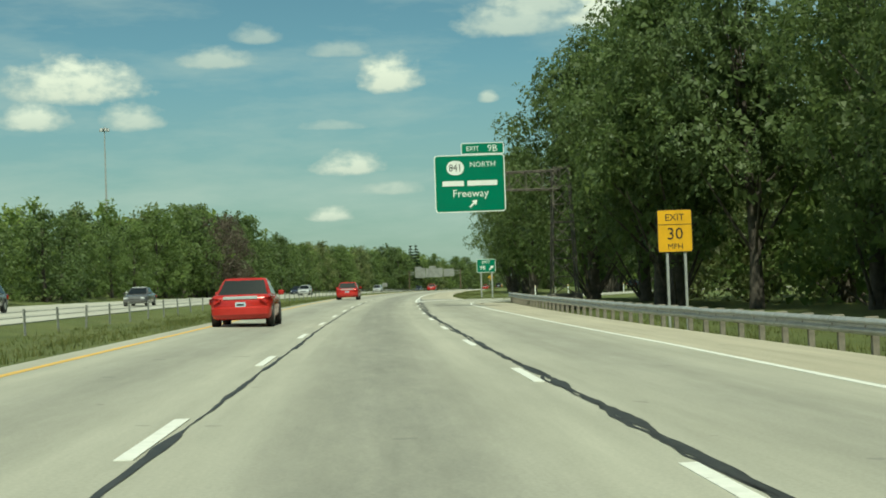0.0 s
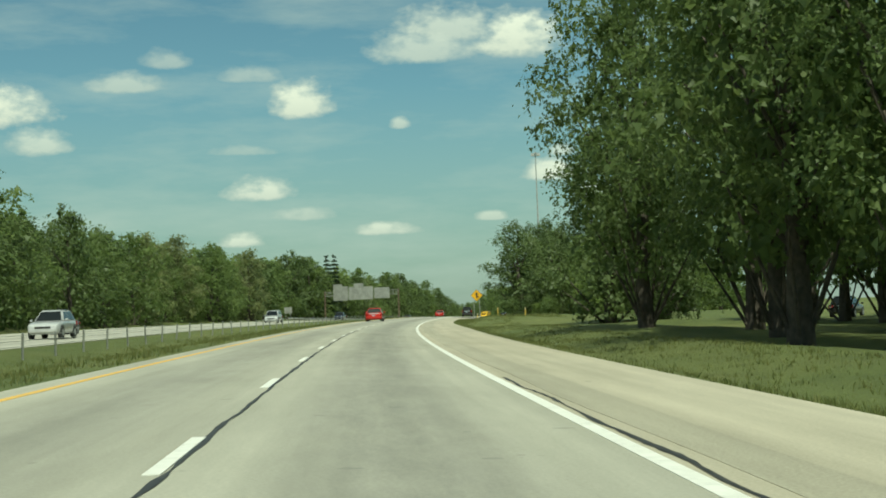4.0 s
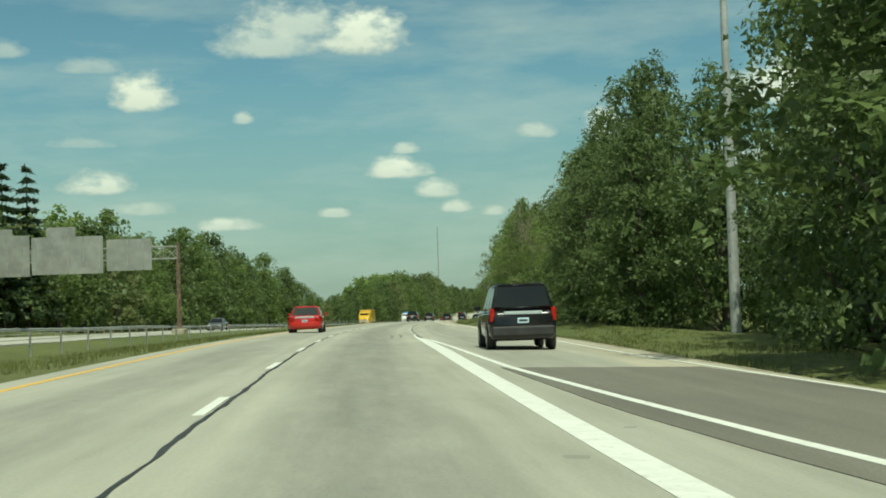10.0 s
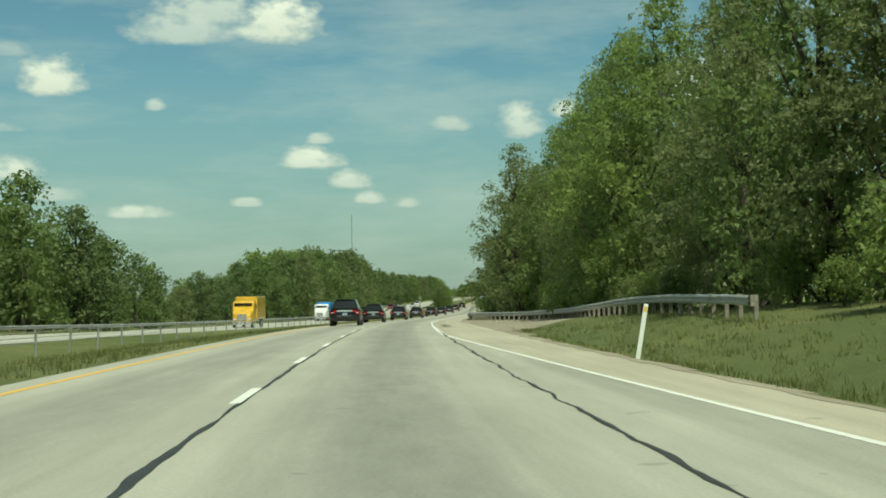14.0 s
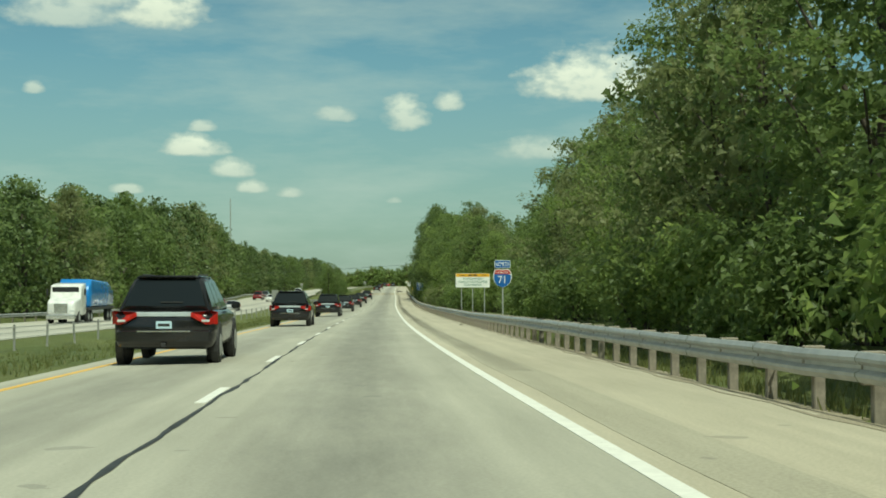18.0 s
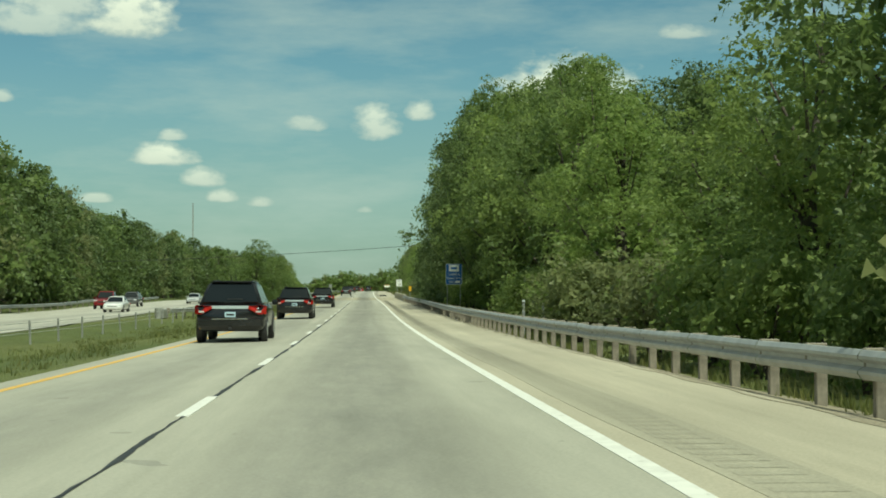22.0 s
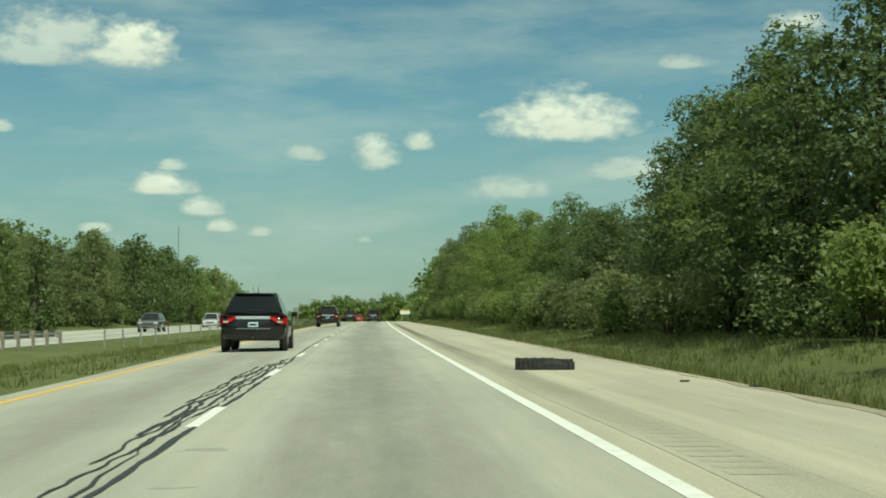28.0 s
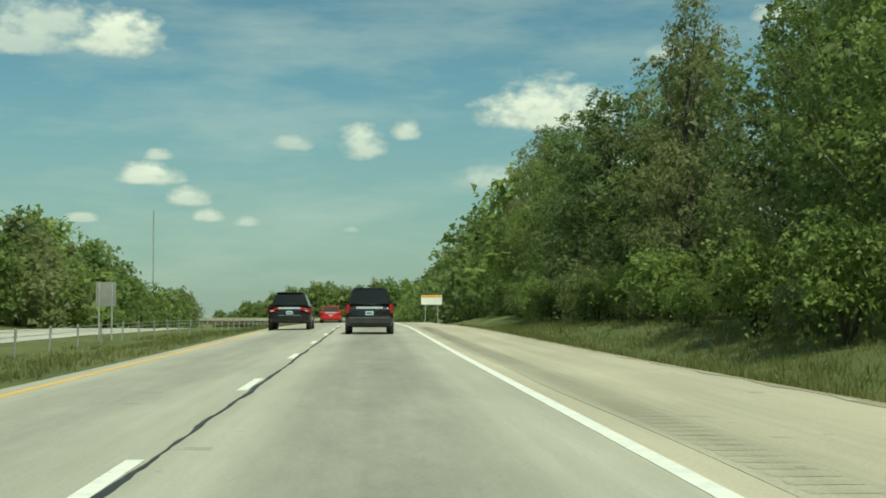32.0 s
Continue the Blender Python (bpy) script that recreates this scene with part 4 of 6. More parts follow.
def leaves(rng, lobes, count, size, droop=0.25, per=15, fan=2.7, shell=(0.60, 0.48)):
    """Leaf sprays over a set of lobes (centre, radii): each spray is a tilted fan of small leaves that catch the light together."""
    area = np.array([r[0] * r[1] + r[0] * r[2] for _, r in lobes])
    n = max(1, count // per)
    pick = rng.choice(len(lobes), n, p=area / area.sum())
    c = np.array([l[0] for l in lobes])[pick]
    r = np.array([l[1] for l in lobes])[pick]
    d = rng.normal(size=(n, 3))
    d[:, 2] += 0.35
    d /= np.linalg.norm(d, axis=1)[:, None]
    lump = 1 + 0.18 * np.sin(d[:, 0] * 7 + pick) * np.sin(d[:, 1] * 6 + pick * 2) + 0.14 * np.sin(d[:, 2] * 9 + pick)
    p0 = c + d * r * ((shell[0] + shell[1] * rng.rand(n) ** 0.55) * lump)[:, None]
    n0 = d * 0.8 + rng.normal(0, .35, (n, 3)) + np.array((0, 0, .55))
    n0 /= np.linalg.norm(n0, axis=1)[:, None]
    u0 = np.cross(n0, rng.normal(size=(n, 3)))
    u0 /= np.linalg.norm(u0, axis=1)[:, None]
    w0 = np.cross(n0, u0)
    k = np.repeat(np.arange(n), per)
    m = len(k)
    wide = size * fan * (1 + .65 * rng.rand(n))[k]
    q = rng.normal(0, .5, (m, 3))
    p = p0[k] + u0[k] * (q[:, 0] * wide)[:, None] + w0[k] * (q[:, 1] * wide * .7)[:, None] + n0[k] * (q[:, 2] * wide * .3)[:, None]
    p[:, 2] -= (q[:, 0] ** 2 + q[:, 1] ** 2) * wide * .35
    nrm = n0[k] + rng.normal(0, .42, (m, 3))
    nrm /= np.linalg.norm(nrm, axis=1)[:, None]
    t = np.cross(nrm, rng.normal(size=(m, 3)))
    t /= np.linalg.norm(t, axis=1)[:, None]
    t[:, 2] -= droop
    b = np.cross(nrm, t)
    ln = size * (0.55 + 0.9 * rng.rand(m))[:, None]
    wd = ln * (0.30 + 0.25 * rng.rand(m))[:, None]
    v = np.stack((p + t * ln * .6, p - t * ln * .4 + b * wd, p - t * ln * .4 - b * wd), 1).reshape(-1, 3)
    return v, np.arange(m * 3).reshape(-1, 3)


def crown_mesh(name, rng, lobes, count, size, material, R=2.0, inner=()):
    """Small leaves over the lobes, and larger ones deeper inside that close the crown."""
    vs, fs, k = [], [], 0
    sets = [leaves(rng, lobes, count, size), leaves(rng, lobes, max(60, count // 5), max(size * 1.5, R * .042), per=6, fan=1.4, shell=(.36, .38))]
    if inner:
        sets.append(leaves(rng, inner, max(90, count // 6), max(size * 1.6, R * .062), per=4, fan=.8, shell=(.30, .45)))
    for v, f in sets:
        vs.append(v)
        fs.append(f + k)
        k += len(v)
    return tri_mesh(name, np.concatenate(vs), np.concatenate(fs), material)


def limb_mesh(name, segs, material, sides=6):
    vs, fs = [], []
    for a, b, r0, r1 in segs:
        a, b = np.array(a, float), np.array(b, float)
        d = (b - a) / np.linalg.norm(b - a)
        u = np.cross(d, (0.3, 1, 0.2))
        u /= np.linalg.norm(u)
        w = np.cross(d, u)
        k = len(vs)
        for q, r in ((a, r0), (b, r1)):
            for i in range(sides):
                an = i * 2 * math.pi / sides
                vs.append(q + (u * math.cos(an) + w * math.sin(an)) * r)
        for i in range(sides):
            j = (i + 1) % sides
            fs += [(k + i, k + j, k + sides + j), (k + i, k + sides + j, k + sides + i)]
    return tri_mesh(name, vs, fs, material)


def broadleaf(seed, count, size, material, H=14.0, R=4.6, low=0.17, nl=15, skirt=0.62):
    """A leafy tree: trunk, limbs to its boughs, and flattened boughs of leaves from low * H up. skirt: how wide the lowest boughs reach."""
    rng = np.random.RandomState(seed)
    lobes, segs = [], []
    lean = rng.normal(0, .3, 2)
    th = H * 0.74
    pts = [np.array((lean[0] * t * t + rng.normal(0, .08), lean[1] * t * t + rng.normal(0, .08), th * t)) for t in np.linspace(0, 1, 6)]
    pts[0] = np.array((0, 0, -0.3))
    r = 0.022 * H
    for a, b, ra, rb in zip(pts[:-1], pts[1:], (1.35, .95, .8, .6, .4), (.95, .8, .6, .4, .2)):
        segs.append((a, b, r * ra, r * rb))
    big = (30.0 / nl) ** 0.42
    prof = lambda t: (1 - t ** 2.4) ** .62 * min(1, skirt + (1 - skirt) * t / .35)
    for i in range(nl):
        t = (i + 0.5) / nl
        z = H * (low + (0.94 - low) * t)
        pr = prof(t)
        rr = R * pr * (0.25 + 0.72 * rng.rand() ** 0.5)
        an = i * 2.4 + rng.rand() * 1.4
        c = np.array((math.cos(an) * rr + lean[0] * t, math.sin(an) * rr + lean[1] * t, z + H * rng.normal(0, .02)))
        s = R * (0.20 + 0.18 * rng.rand()) * (0.70 + 0.40 * pr) * big
        lobes.append((c, np.array((s, s, s * (0.55 + 0.25 * rng.rand())))))
        if i % 2 == 0 or nl < 20:
            k = min(4, int(max(0, z / H - .2) / .74 * 5))
            segs.append((pts[k], c * np.array((.8, .8, 1)) + np.array((0, 0, -s * .3)), r * .27, r * .07))
    lobes.append((np.array((lean[0], lean[1], H * .93)), np.array((R * .24, R * .24, H * .07))))
    inner = []
    for t in np.linspace(.04, .86, 7):
        q = R * .80 * prof(t)
        inner.append((np.array((lean[0] * t, lean[1] * t, H * (low + (.94 - low) * t))), np.array((q, q, H * .13))))
    return limb_mesh("trunk", segs, M_BARK), crown_mesh("crown", rng, lobes, count, size, material, R, inner)


def conifer(seed, count, size, H=17.0, R=3.0):
    rng = np.random.RandomState(seed)
    segs = [((0, 0, -.3), (0, 0, H * .97), .22, .03)]
    v, f, k = [], [], 0
    tiers = 15
    for i in range(tiers):
        t = i / (tiers - 1)
        z, rr = H * (0.12 + 0.86 * t), R * (1 - t) ** 0.85 + .25
        for j in range(7):
            an = j * 0.9 + i * 1.3 + rng.rand() * .5
            L = rr * (0.75 + .45 * rng.rand())
            tip = np.array((math.cos(an) * L, math.sin(an) * L, z - L * .22 + .1 * rng.normal()))
            segs.append(((0, 0, z), tip, .05, .015))
            m = max(6, int(count / (tiers * 7) * (0.4 + 1.2 * (1 - t))))
            q = rng.rand(m) ** 0.7
            p = np.array((0, 0, z)) + (tip - np.array((0, 0, z))) * q[:, None] + rng.normal(0, .14, (m, 3)) * np.array((1, 1, .7)) * L * .5
            d = np.tile((tip - np.array((0, 0, z))) / L, (m, 1)) + rng.normal(0, .5, (m, 3))
            side = np.cross(d, rng.normal(size=(m, 3)))
            side /= np.linalg.norm(side, axis=1)[:, None]
            ln = size * (.6 + .8 * rng.rand(m))[:, None]
            v.append(np.stack((p + d * ln * .6, p - d * ln * .4 + side * ln * .28, p - d * ln * .4 - side * ln * .28), 1).reshape(-1, 3))
    v = np.concatenate(v)
    return limb_mesh("trunk", segs, M_BARK, 5), tri_mesh("crown", v, np.arange(len(v)).reshape(-1, 3), M_NEEDLE)


def shrub(seed, count, size, material, H=2.6, R=1.7):
    rng = np.random.RandomState(seed)
    lobes = []
    for i in range(6):
        an = i * 1.1 + rng.rand()
        rr = R * .55 * rng.rand()
        s = R * (.42 + .25 * rng.rand())
        lobes.append((np.array((math.cos(an) * rr, math.sin(an) * rr, H * (.3 + .4 * rng.rand()))), np.array((s, s, s * .85))))
    segs = [((0, 0, -.2), c * .8, .05, .02) for c, _ in lobes]
    return limb_mesh("trunk", segs, M_BARK, 5), crown_mesh("crown", rng, lobes, count, size, material)


def bare_tree(seed, H=10.0):
    rng = np.random.RandomState(seed)
    segs = []

    def grow(p, d, L, r, lev):
        e = p + d * L
        segs.append((p, e, r, r * .62))
        if lev:
            for _ in range(3 if lev > 1 else 5):
                nd = d + rng.normal(0, .42, 3) + np.array((0, 0, .12))
                nd /= np.linalg.norm(nd)
                grow(p + (e - p) * (.45 + .55 * rng.rand()), nd, L * (.55 + .25 * rng.rand()), r * .5, lev - 1)
    grow(np.array((0, 0, -.3)), np.array((0, 0, 1.0)), H * .38, .13, 5)
    return limb_mesh("trunk", segs, M_DEADWOOD, 4)


NEAR = [broadleaf(100 + i, 15000, 0.112, M_LEAF[i % 3], 14.0, (4.6, 4.2, 5.2, 4.4, 5.0, 3.9, 4.8, 4.2)[i], .05, 42, (.8, .7, .62, .85, .7, .9, .6, .8)[i]) for i in range(8)]
TALL = [broadleaf(150 + i, 14500, 0.125, M_LEAF_TALL, 14.0, (5.0, 4.6, 5.4)[i], (.17, .15, .19)[i], 46) for i in range(3)]
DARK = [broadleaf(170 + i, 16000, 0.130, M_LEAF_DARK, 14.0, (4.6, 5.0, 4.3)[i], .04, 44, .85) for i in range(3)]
OVER = [broadleaf(190 + i, 16000, 0.130, (M_LEAF[0], M_LEAF[1], M_LEAF_DARK)[i], 14.0, 5.7, .36, 46, .92) for i in range(3)]
MID = [broadleaf(200 + i, 3300, 0.29, M_LEAF[i % 3], 14.0, (4.4, 5.0, 4.0, 4.6)[i], .06, 24, .8) for i in range(4)]
FAR = [broadleaf(300 + i, 1150, 0.52, M_LEAF[i % 3], 12.0, (4.3, 4.8, 4.0, 4.5, 3.6)[i], .04, 20, .85) for i in range(5)]
FAR_FINE = [broadleaf(350 + i, 3900, 0.25, (M_LEAF[0], M_LEAF_DARK, M_LEAF[2], M_LEAF[0], M_LEAF_DARK)[i], 12.0, (4.3, 4.8, 4.0, 4.5, 3.6)[i], .04, 28, .85) for i in range(5)]
BROWN = [broadleaf(380 + i, 4200, 0.17, M_LEAF_BROWN, 12.0, (3.4, 3.8)[i], .08, 26, .7) for i in range(2)]
FIR = [conifer(400 + i, 5200, 0.5) for i in range(2)]
BUSH = [shrub(500 + i, 3000, 0.10, M_LEAF[(i + 1) % 3]) for i in range(4)]
BARE = [bare_tree(600 + i) for i in range(2)]


def plant(kind, pair, s, lat, height, base_h, rng, label, spread=1.0, sink=0.0):
    root = thing(kind, at(s, lat, -sink, rng.uniform(0, 360)), label, "shrub" if kind == "shrub" else "tree")
    k = height / base_h
    root.scale = (k * spread, k * spread, k)
    for name, me in zip(("trunk", "crown"), pair):
        o = new(name, me)
        o.parent = root
    return root


def RH(s):
    """Height of the woods to the right of the road."""
    return np.interp(s, (-50, 0, 90, 130, 180, 262, 384, 400, 416, 432, 446, 456, 472, 480, 504, 512, 520, 544, 568, 576, 664, 672, 680, 696, 712, 728, 760, 776, 784, 792, 800, 808, 824, 840, 856, 864, 888, 912, 1008, 1072, 1080, 1088, 1104, 1120, 1128, 1136, 1144, 1168, 1176, 1192, 1200, 1216, 1224, 1232, 1240, 1256, 1264, 1272, 1280, 1288, 1304, 1344, 1480, 1800),
                     (18, 18, 19, 14, 19, 19, 12, 14.5, 17, 16.5, 14, 12.8, 13.1, 15.4, 15.1, 11.6, 9.1, 11.8, 16.5, 16.2, 20, 15.2, 15.7, 12.5, 12.7, 10.2, 12.8, 13.2, 12.8, 10, 11.4, 7.7, 9.2, 12.8, 13.8, 7.4, 11.6, 15.7, 20.3, 13.8, 11.4, 10.7, 11.2, 7.5, 7.6, 6.5, 6.8, 10.1, 7, 10.9, 9.8, 12.2, 11.2, 12.7, 10.1, 13, 11.1, 13, 13.9, 12.8, 14.2, 15.4, 14.4, 14))


def LH(s):
    """Height of the woods beyond the opposite carriageway."""
    return np.interp(s, (-100, 126, 144, 168, 201, 237, 264, 291, 336, 441, 472, 562, 658, 685, 717, 735, 756, 795, 861, 897, 930, 990, 1020, 1056, 1103, 1192, 1270, 1309, 1344, 1404, 1437, 1800),
                     (8.5, 8.3, 10, 10.8, 13.5, 14, 15.5, 12.8, 12.3, 13.2, 15.2, 15.2, 14, 10.9, 6.2, 6.8, 8.2, 12.3, 15, 15.7, 19, 17, 15, 13.2, 12.5, 10.2, 12.4, 12, 12, 10.6, 8, 5))


def belt(pool, base_h, s0, s1, lat0, lat1, gap, f0, f1, seed, label, kind="tree", spread=1.0, prof=None, joined=None, shift=None):
    """Trees along a stretch, in jittered rows; with joined, their crowns and trunks go into that list instead of standing alone."""
    rng = np.random.RandomState(seed)
    rows = max(1, int(round((lat1 - lat0) / (gap * 0.95))))
    for r_ in range(rows):
        s = s0 + rng.rand() * gap * .6
        while s < s1:
            lat = lat0 + (lat1 - lat0) * (r_ + .5) / rows + rng.uniform(-.28, .28) * gap
            lat = max(lat, lat0) if lat0 > 0 else min(lat, lat1)
            if lat1 < -28:
                lat -= float(opp_edge(s)) - 14.0 + (4.0 if 420 < s < 520 else 0)
            if shift:
                lat += float(shift(s))
            h = rng.uniform(f0, f1) * (float(prof(s)) if prof else 1.0)
            pair, wide = pool[rng.randint(len(pool))], spread * rng.uniform(.88, 1.15) * (max(1.0, 12.0 / h) ** .7 * min(1.0, 13.5 / h) ** .45 if kind == "tree" and lat0 > 0 else 1.0)
            if joined is None:
                plant(kind, pair, s, lat, h, base_h, rng, label, wide)
            else:
                k = h / base_h
                joined.append((pair, at(s, lat, 0, rng.uniform(0, 360)) @ Matrix.Diagonal((k * wide, k * wide, k, 1))))
            s += gap * rng.uniform(.75, 1.25)


def woods(name, items, label):
    """Many trees of one wood as one mesh."""
    vs, fs, mi, mats, k = [], [], [], [], 0
    cache = {}
    for pair, m in items:
        for me in pair:
            if me.name not in cache:
                v = np.empty(len(me.vertices) * 3, np.float32)
                me.vertices.foreach_get("co", v)
                f = np.empty(len(me.loops), np.int32)
                me.loops.foreach_get("vertex_index", f)
                cache[me.name] = (v.reshape(-1, 3), f.reshape(-1, 3), me.materials[0])
            v, f, mt = cache[me.name]
            if mt not in mats:
                mats.append(mt)
            a = np.array(m)
            vs.append(v @ a[:3, :3].T + a[:3, 3])
            fs.append(f + k)
            mi.append(np.full(len(f), mats.index(mt), np.int32))
            k += len(v)
    me = tri_mesh(name, np.concatenate(vs), np.concatenate(fs), mats[0])
    for mt in mats[1:]:
        me.materials.append(mt)
    me.polygons.foreach_set("material_index", np.concatenate(mi))
    return tagged(new(name, me), label, "woods", kind="stuff")


OAK = "tall broad leafy tree with dense dark green crown"
LIGHT = "leafy roadside tree with fresh green foliage"
WOOD = "leafy tree in the woods beyond the opposite carriageway"
R_ = dict(prof=RH)
# right side, near rows
belt(TALL, 14, -12, 72, 18.6, 19.8, 9.5, .95, 1.08, 1, OAK, shift=lambda s: np.interp(s, (14, 26, 60, 70), (0, 3.2, 3.2, 0)), **R_)
belt(TALL, 14, 74, 116, 17.6, 19.0, 8.0, 1.0, 1.12, 61, OAK, shift=lambda s: np.interp(s, (84, 90, 104, 112), (0, -1.6, -1.6, 0)), **R_)
for s_, lat_, h_ in ((79.5, 17.0, 16.5), (72, 20.5, 18), (103, 16.2, 18)):
    plant("tree", OVER[2], s_, lat_, h_, 14, np.random.RandomState(int(s_)), "tall dark tree with boughs hanging over the sign gantry", .85)
plant("tree", NEAR[4], 825, 20.5, 15.5, 14, np.random.RandomState(843), "tall leafy tree rising behind the roadside trees", .8)
belt(TALL, 14, 186, 224, 15.3, 17.3, 9.0, 1.0, 1.15, 3, OAK, **R_)
belt(TALL, 14, 186, 228, 27, 29, 9.0, 1.05, 1.2, 63, OAK, **R_)
plant("tree", DARK[1], 256.0, 17.8, 18.0, 14, np.random.RandomState(8), "big round dark green maple standing in mown grass", .95)
plant("tree", DARK[0], 259.0, 22.0, 17.0, 14, np.random.RandomState(18), "dark green maple close behind the big round one", .95)
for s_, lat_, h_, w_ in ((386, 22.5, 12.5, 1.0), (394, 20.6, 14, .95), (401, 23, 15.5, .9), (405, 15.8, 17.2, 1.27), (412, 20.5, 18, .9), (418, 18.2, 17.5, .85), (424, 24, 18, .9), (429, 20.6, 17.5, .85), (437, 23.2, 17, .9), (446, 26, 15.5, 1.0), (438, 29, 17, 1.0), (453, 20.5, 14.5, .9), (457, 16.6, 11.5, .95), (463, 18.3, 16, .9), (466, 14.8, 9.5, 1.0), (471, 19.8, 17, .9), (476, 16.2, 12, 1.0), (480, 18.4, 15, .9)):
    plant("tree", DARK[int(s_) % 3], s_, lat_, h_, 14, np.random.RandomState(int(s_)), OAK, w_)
belt(NEAR, 14, 478, 574, 18.0, 20.5, 7.4, .86, 1.03, 7, LIGHT, **R_)
belt(NEAR, 14, 574, 664, 15.8, 17.5, 7.2, .86, 1.03, 9, LIGHT, **R_)
belt(NEAR, 14, 666, 900, 11.6, 13.2, 6.6, .86, 1.03, 11, LIGHT, shift=lambda s: np.interp(s, (715, 730, 742, 765, 800, 812), (0, 1.8, 2.4, 4.4, 4.2, 0)), **R_)
# dark crowns behind stand in for the shade under the overhanging boughs
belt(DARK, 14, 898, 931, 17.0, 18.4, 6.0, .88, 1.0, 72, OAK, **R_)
for s_, lat_, h_ in ((905, 13.9, 14.5), (913, 13.0, 14.8), (921, 12.4, 15.2), (929, 13.4, 15.5)):
    plant("tree", OVER[int(s_) // 8 % 2], s_, lat_, h_, 14, np.random.RandomState(int(s_)), "leafy tree whose sunlit boughs hang out over the guard rail", .95)
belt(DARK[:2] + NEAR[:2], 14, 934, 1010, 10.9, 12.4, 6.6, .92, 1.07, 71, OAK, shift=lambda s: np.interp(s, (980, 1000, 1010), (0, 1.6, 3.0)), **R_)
belt(NEAR, 14, 1030, 1106, 17.0, 20.0, 7.0, .86, 1.03, 13, LIGHT, **R_)
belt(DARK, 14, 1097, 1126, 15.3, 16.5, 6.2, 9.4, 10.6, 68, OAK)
belt(NEAR + DARK[:1], 14, 1106, 1345, 15.4, 17.4, 6.6, .86, 1.03, 15, LIGHT, **R_)
belt(NEAR, 14, 338, 394, 26.0, 28.5, 6.6, .92, 1.08, 66, LIGHT, prof=lambda s: np.interp(s, (338, 350, 362, 376, 394), (12.8, 13.8, 14.6, 15, 15)))
belt(TALL, 14, 212, 262, 33.0, 35.0, 9.0, 18.0, 23.0, 67, OAK)
plant("tree", NEAR[1], 917.5, 10.7, 7.0, 14, np.random.RandomState(9), "young leafy tree leaning toward the travel information sign", 1.15)
# deeper rows, joined
deep = []
belt(MID, 14, -12, 128, 23, 40, 10.5, .85, 1.05, 2, "", joined=deep, **R_)
belt(MID, 14, 215, 262, 38, 62, 10.5, .85, 1.05, 4, "", joined=deep, prof=lambda s: 25)
belt(MID, 14, 352, 455, 34, 52, 9.5, .8, 1.0, 6, "", joined=deep, **R_)
belt(MID, 14, 456, 664, 25, 36, 11.0, .8, 1.0, 8, "", joined=deep, **R_)
belt(MID, 14, 666, 1012, 18.5, 28, 11.0, .8, 1.0, 12, "", joined=deep, **R_)
belt(MID, 14, 1018, 1345, 24, 34, 11.0, .8, 1.0, 14, "", joined=deep, **R_)
belt(FAR, 12, 1345, 1900, 13, 30, 8.5, .75, 1.0, 17, "", joined=deep, **R_)
woods("roadside_woods", deep, "dense leafy woods behind the front row of roadside trees")
# left side
L_ = dict(prof=LH)
belt(FAR_FINE, 12, 20, 940, -33.5, -30.5, 7.2, .78, 1.05, 20, WOOD, **L_)
left = []
belt(FAR, 12, -60, 20, -34, -30, 8.2, .8, 1.05, 24, "", joined=left, **L_)
belt(FAR_FINE, 12, 940, 1330, -33.5, -30.5, 6.4, .8, 1.05, 28, WOOD, **L_)
belt(FAR, 12, 1330, 1500, -33.5, -30.5, 6.6, .78, 1.05, 25, "", joined=left, **L_)
belt(FAR, 12, -60, 1490, -50, -36, 7.6, .75, 1.0, 26, "", joined=left, prof=lambda s: LH(s) * np.interp(s, (690, 720, 815, 850), (1, .55, .6, 1)))
for l0_, l1_, h0_ in ((-76, -62, 8.5), (-62, -50, 13), (-50, -40, 17), (-40, -28, 20), (-28, -14, 23), (-14, 2, 21), (2, 90, 24)):
    belt(FAR, 12, 1930, 1975, l0_, l1_, 7.5, .85, 1.12, 23, "", joined=left, prof=lambda s: h0_)
woods("distant_woods", left, "leafy woods on the far side of the highway")
belt(NEAR, 14, 1008, 1062, -14.5, -8.6, 6.2, 7.0, 10.0, 22, "young leafy tree growing in the median by the bridge")
belt(NEAR, 14, 1064, 1080, -16.5, -13.0, 6.0, 6.0, 7.5, 27, "young leafy tree in the median past the bridge")
# shrubs along the edge of the woods
UND = "low leafy bush at the edge of the woods"
for a, b, l0, l1, g, sd in ((672, 728, 9.5, 10.6, 4.6, 30), (748, 770, 10.6, 11.6, 4.6, 38), (770, 796, 12.6, 13.6, 4.6, 39), (800, 906, 9.4, 10.6, 4.6, 40), (930, 1008, 9.4, 10.6, 4.6, 41), (380, 406, 18.6, 19.8, 4.2, 31), (428, 452, 21.4, 22.6, 4.2, 42), (460, 574, 15.4, 16.6, 4.6, 32), (578, 664, 13.8, 15, 4.6, 33), (1070, 1106, 13.4, 14.5, 3.8, 37), (1106, 1340, 12.2, 13.2, 4.0, 34), (350, 388, 24, 28, 5, 35)):
    belt(BUSH, 2.6, a, b, l0, l1, g, 1.6, 3.6, sd, UND, "shrub")
rng0 = np.random.RandomState(77)
for s_, lat_, h_ in ((213, -29.4, 12.5), (221, -28.8, 13.5), (230, -29.2, 13), (238, -29.6, 12)):
    plant("withered_tree", BROWN[int(s_) % 2], s_, lat_, h_, 12, rng0, "withered tree with dense brown twigs", .95)
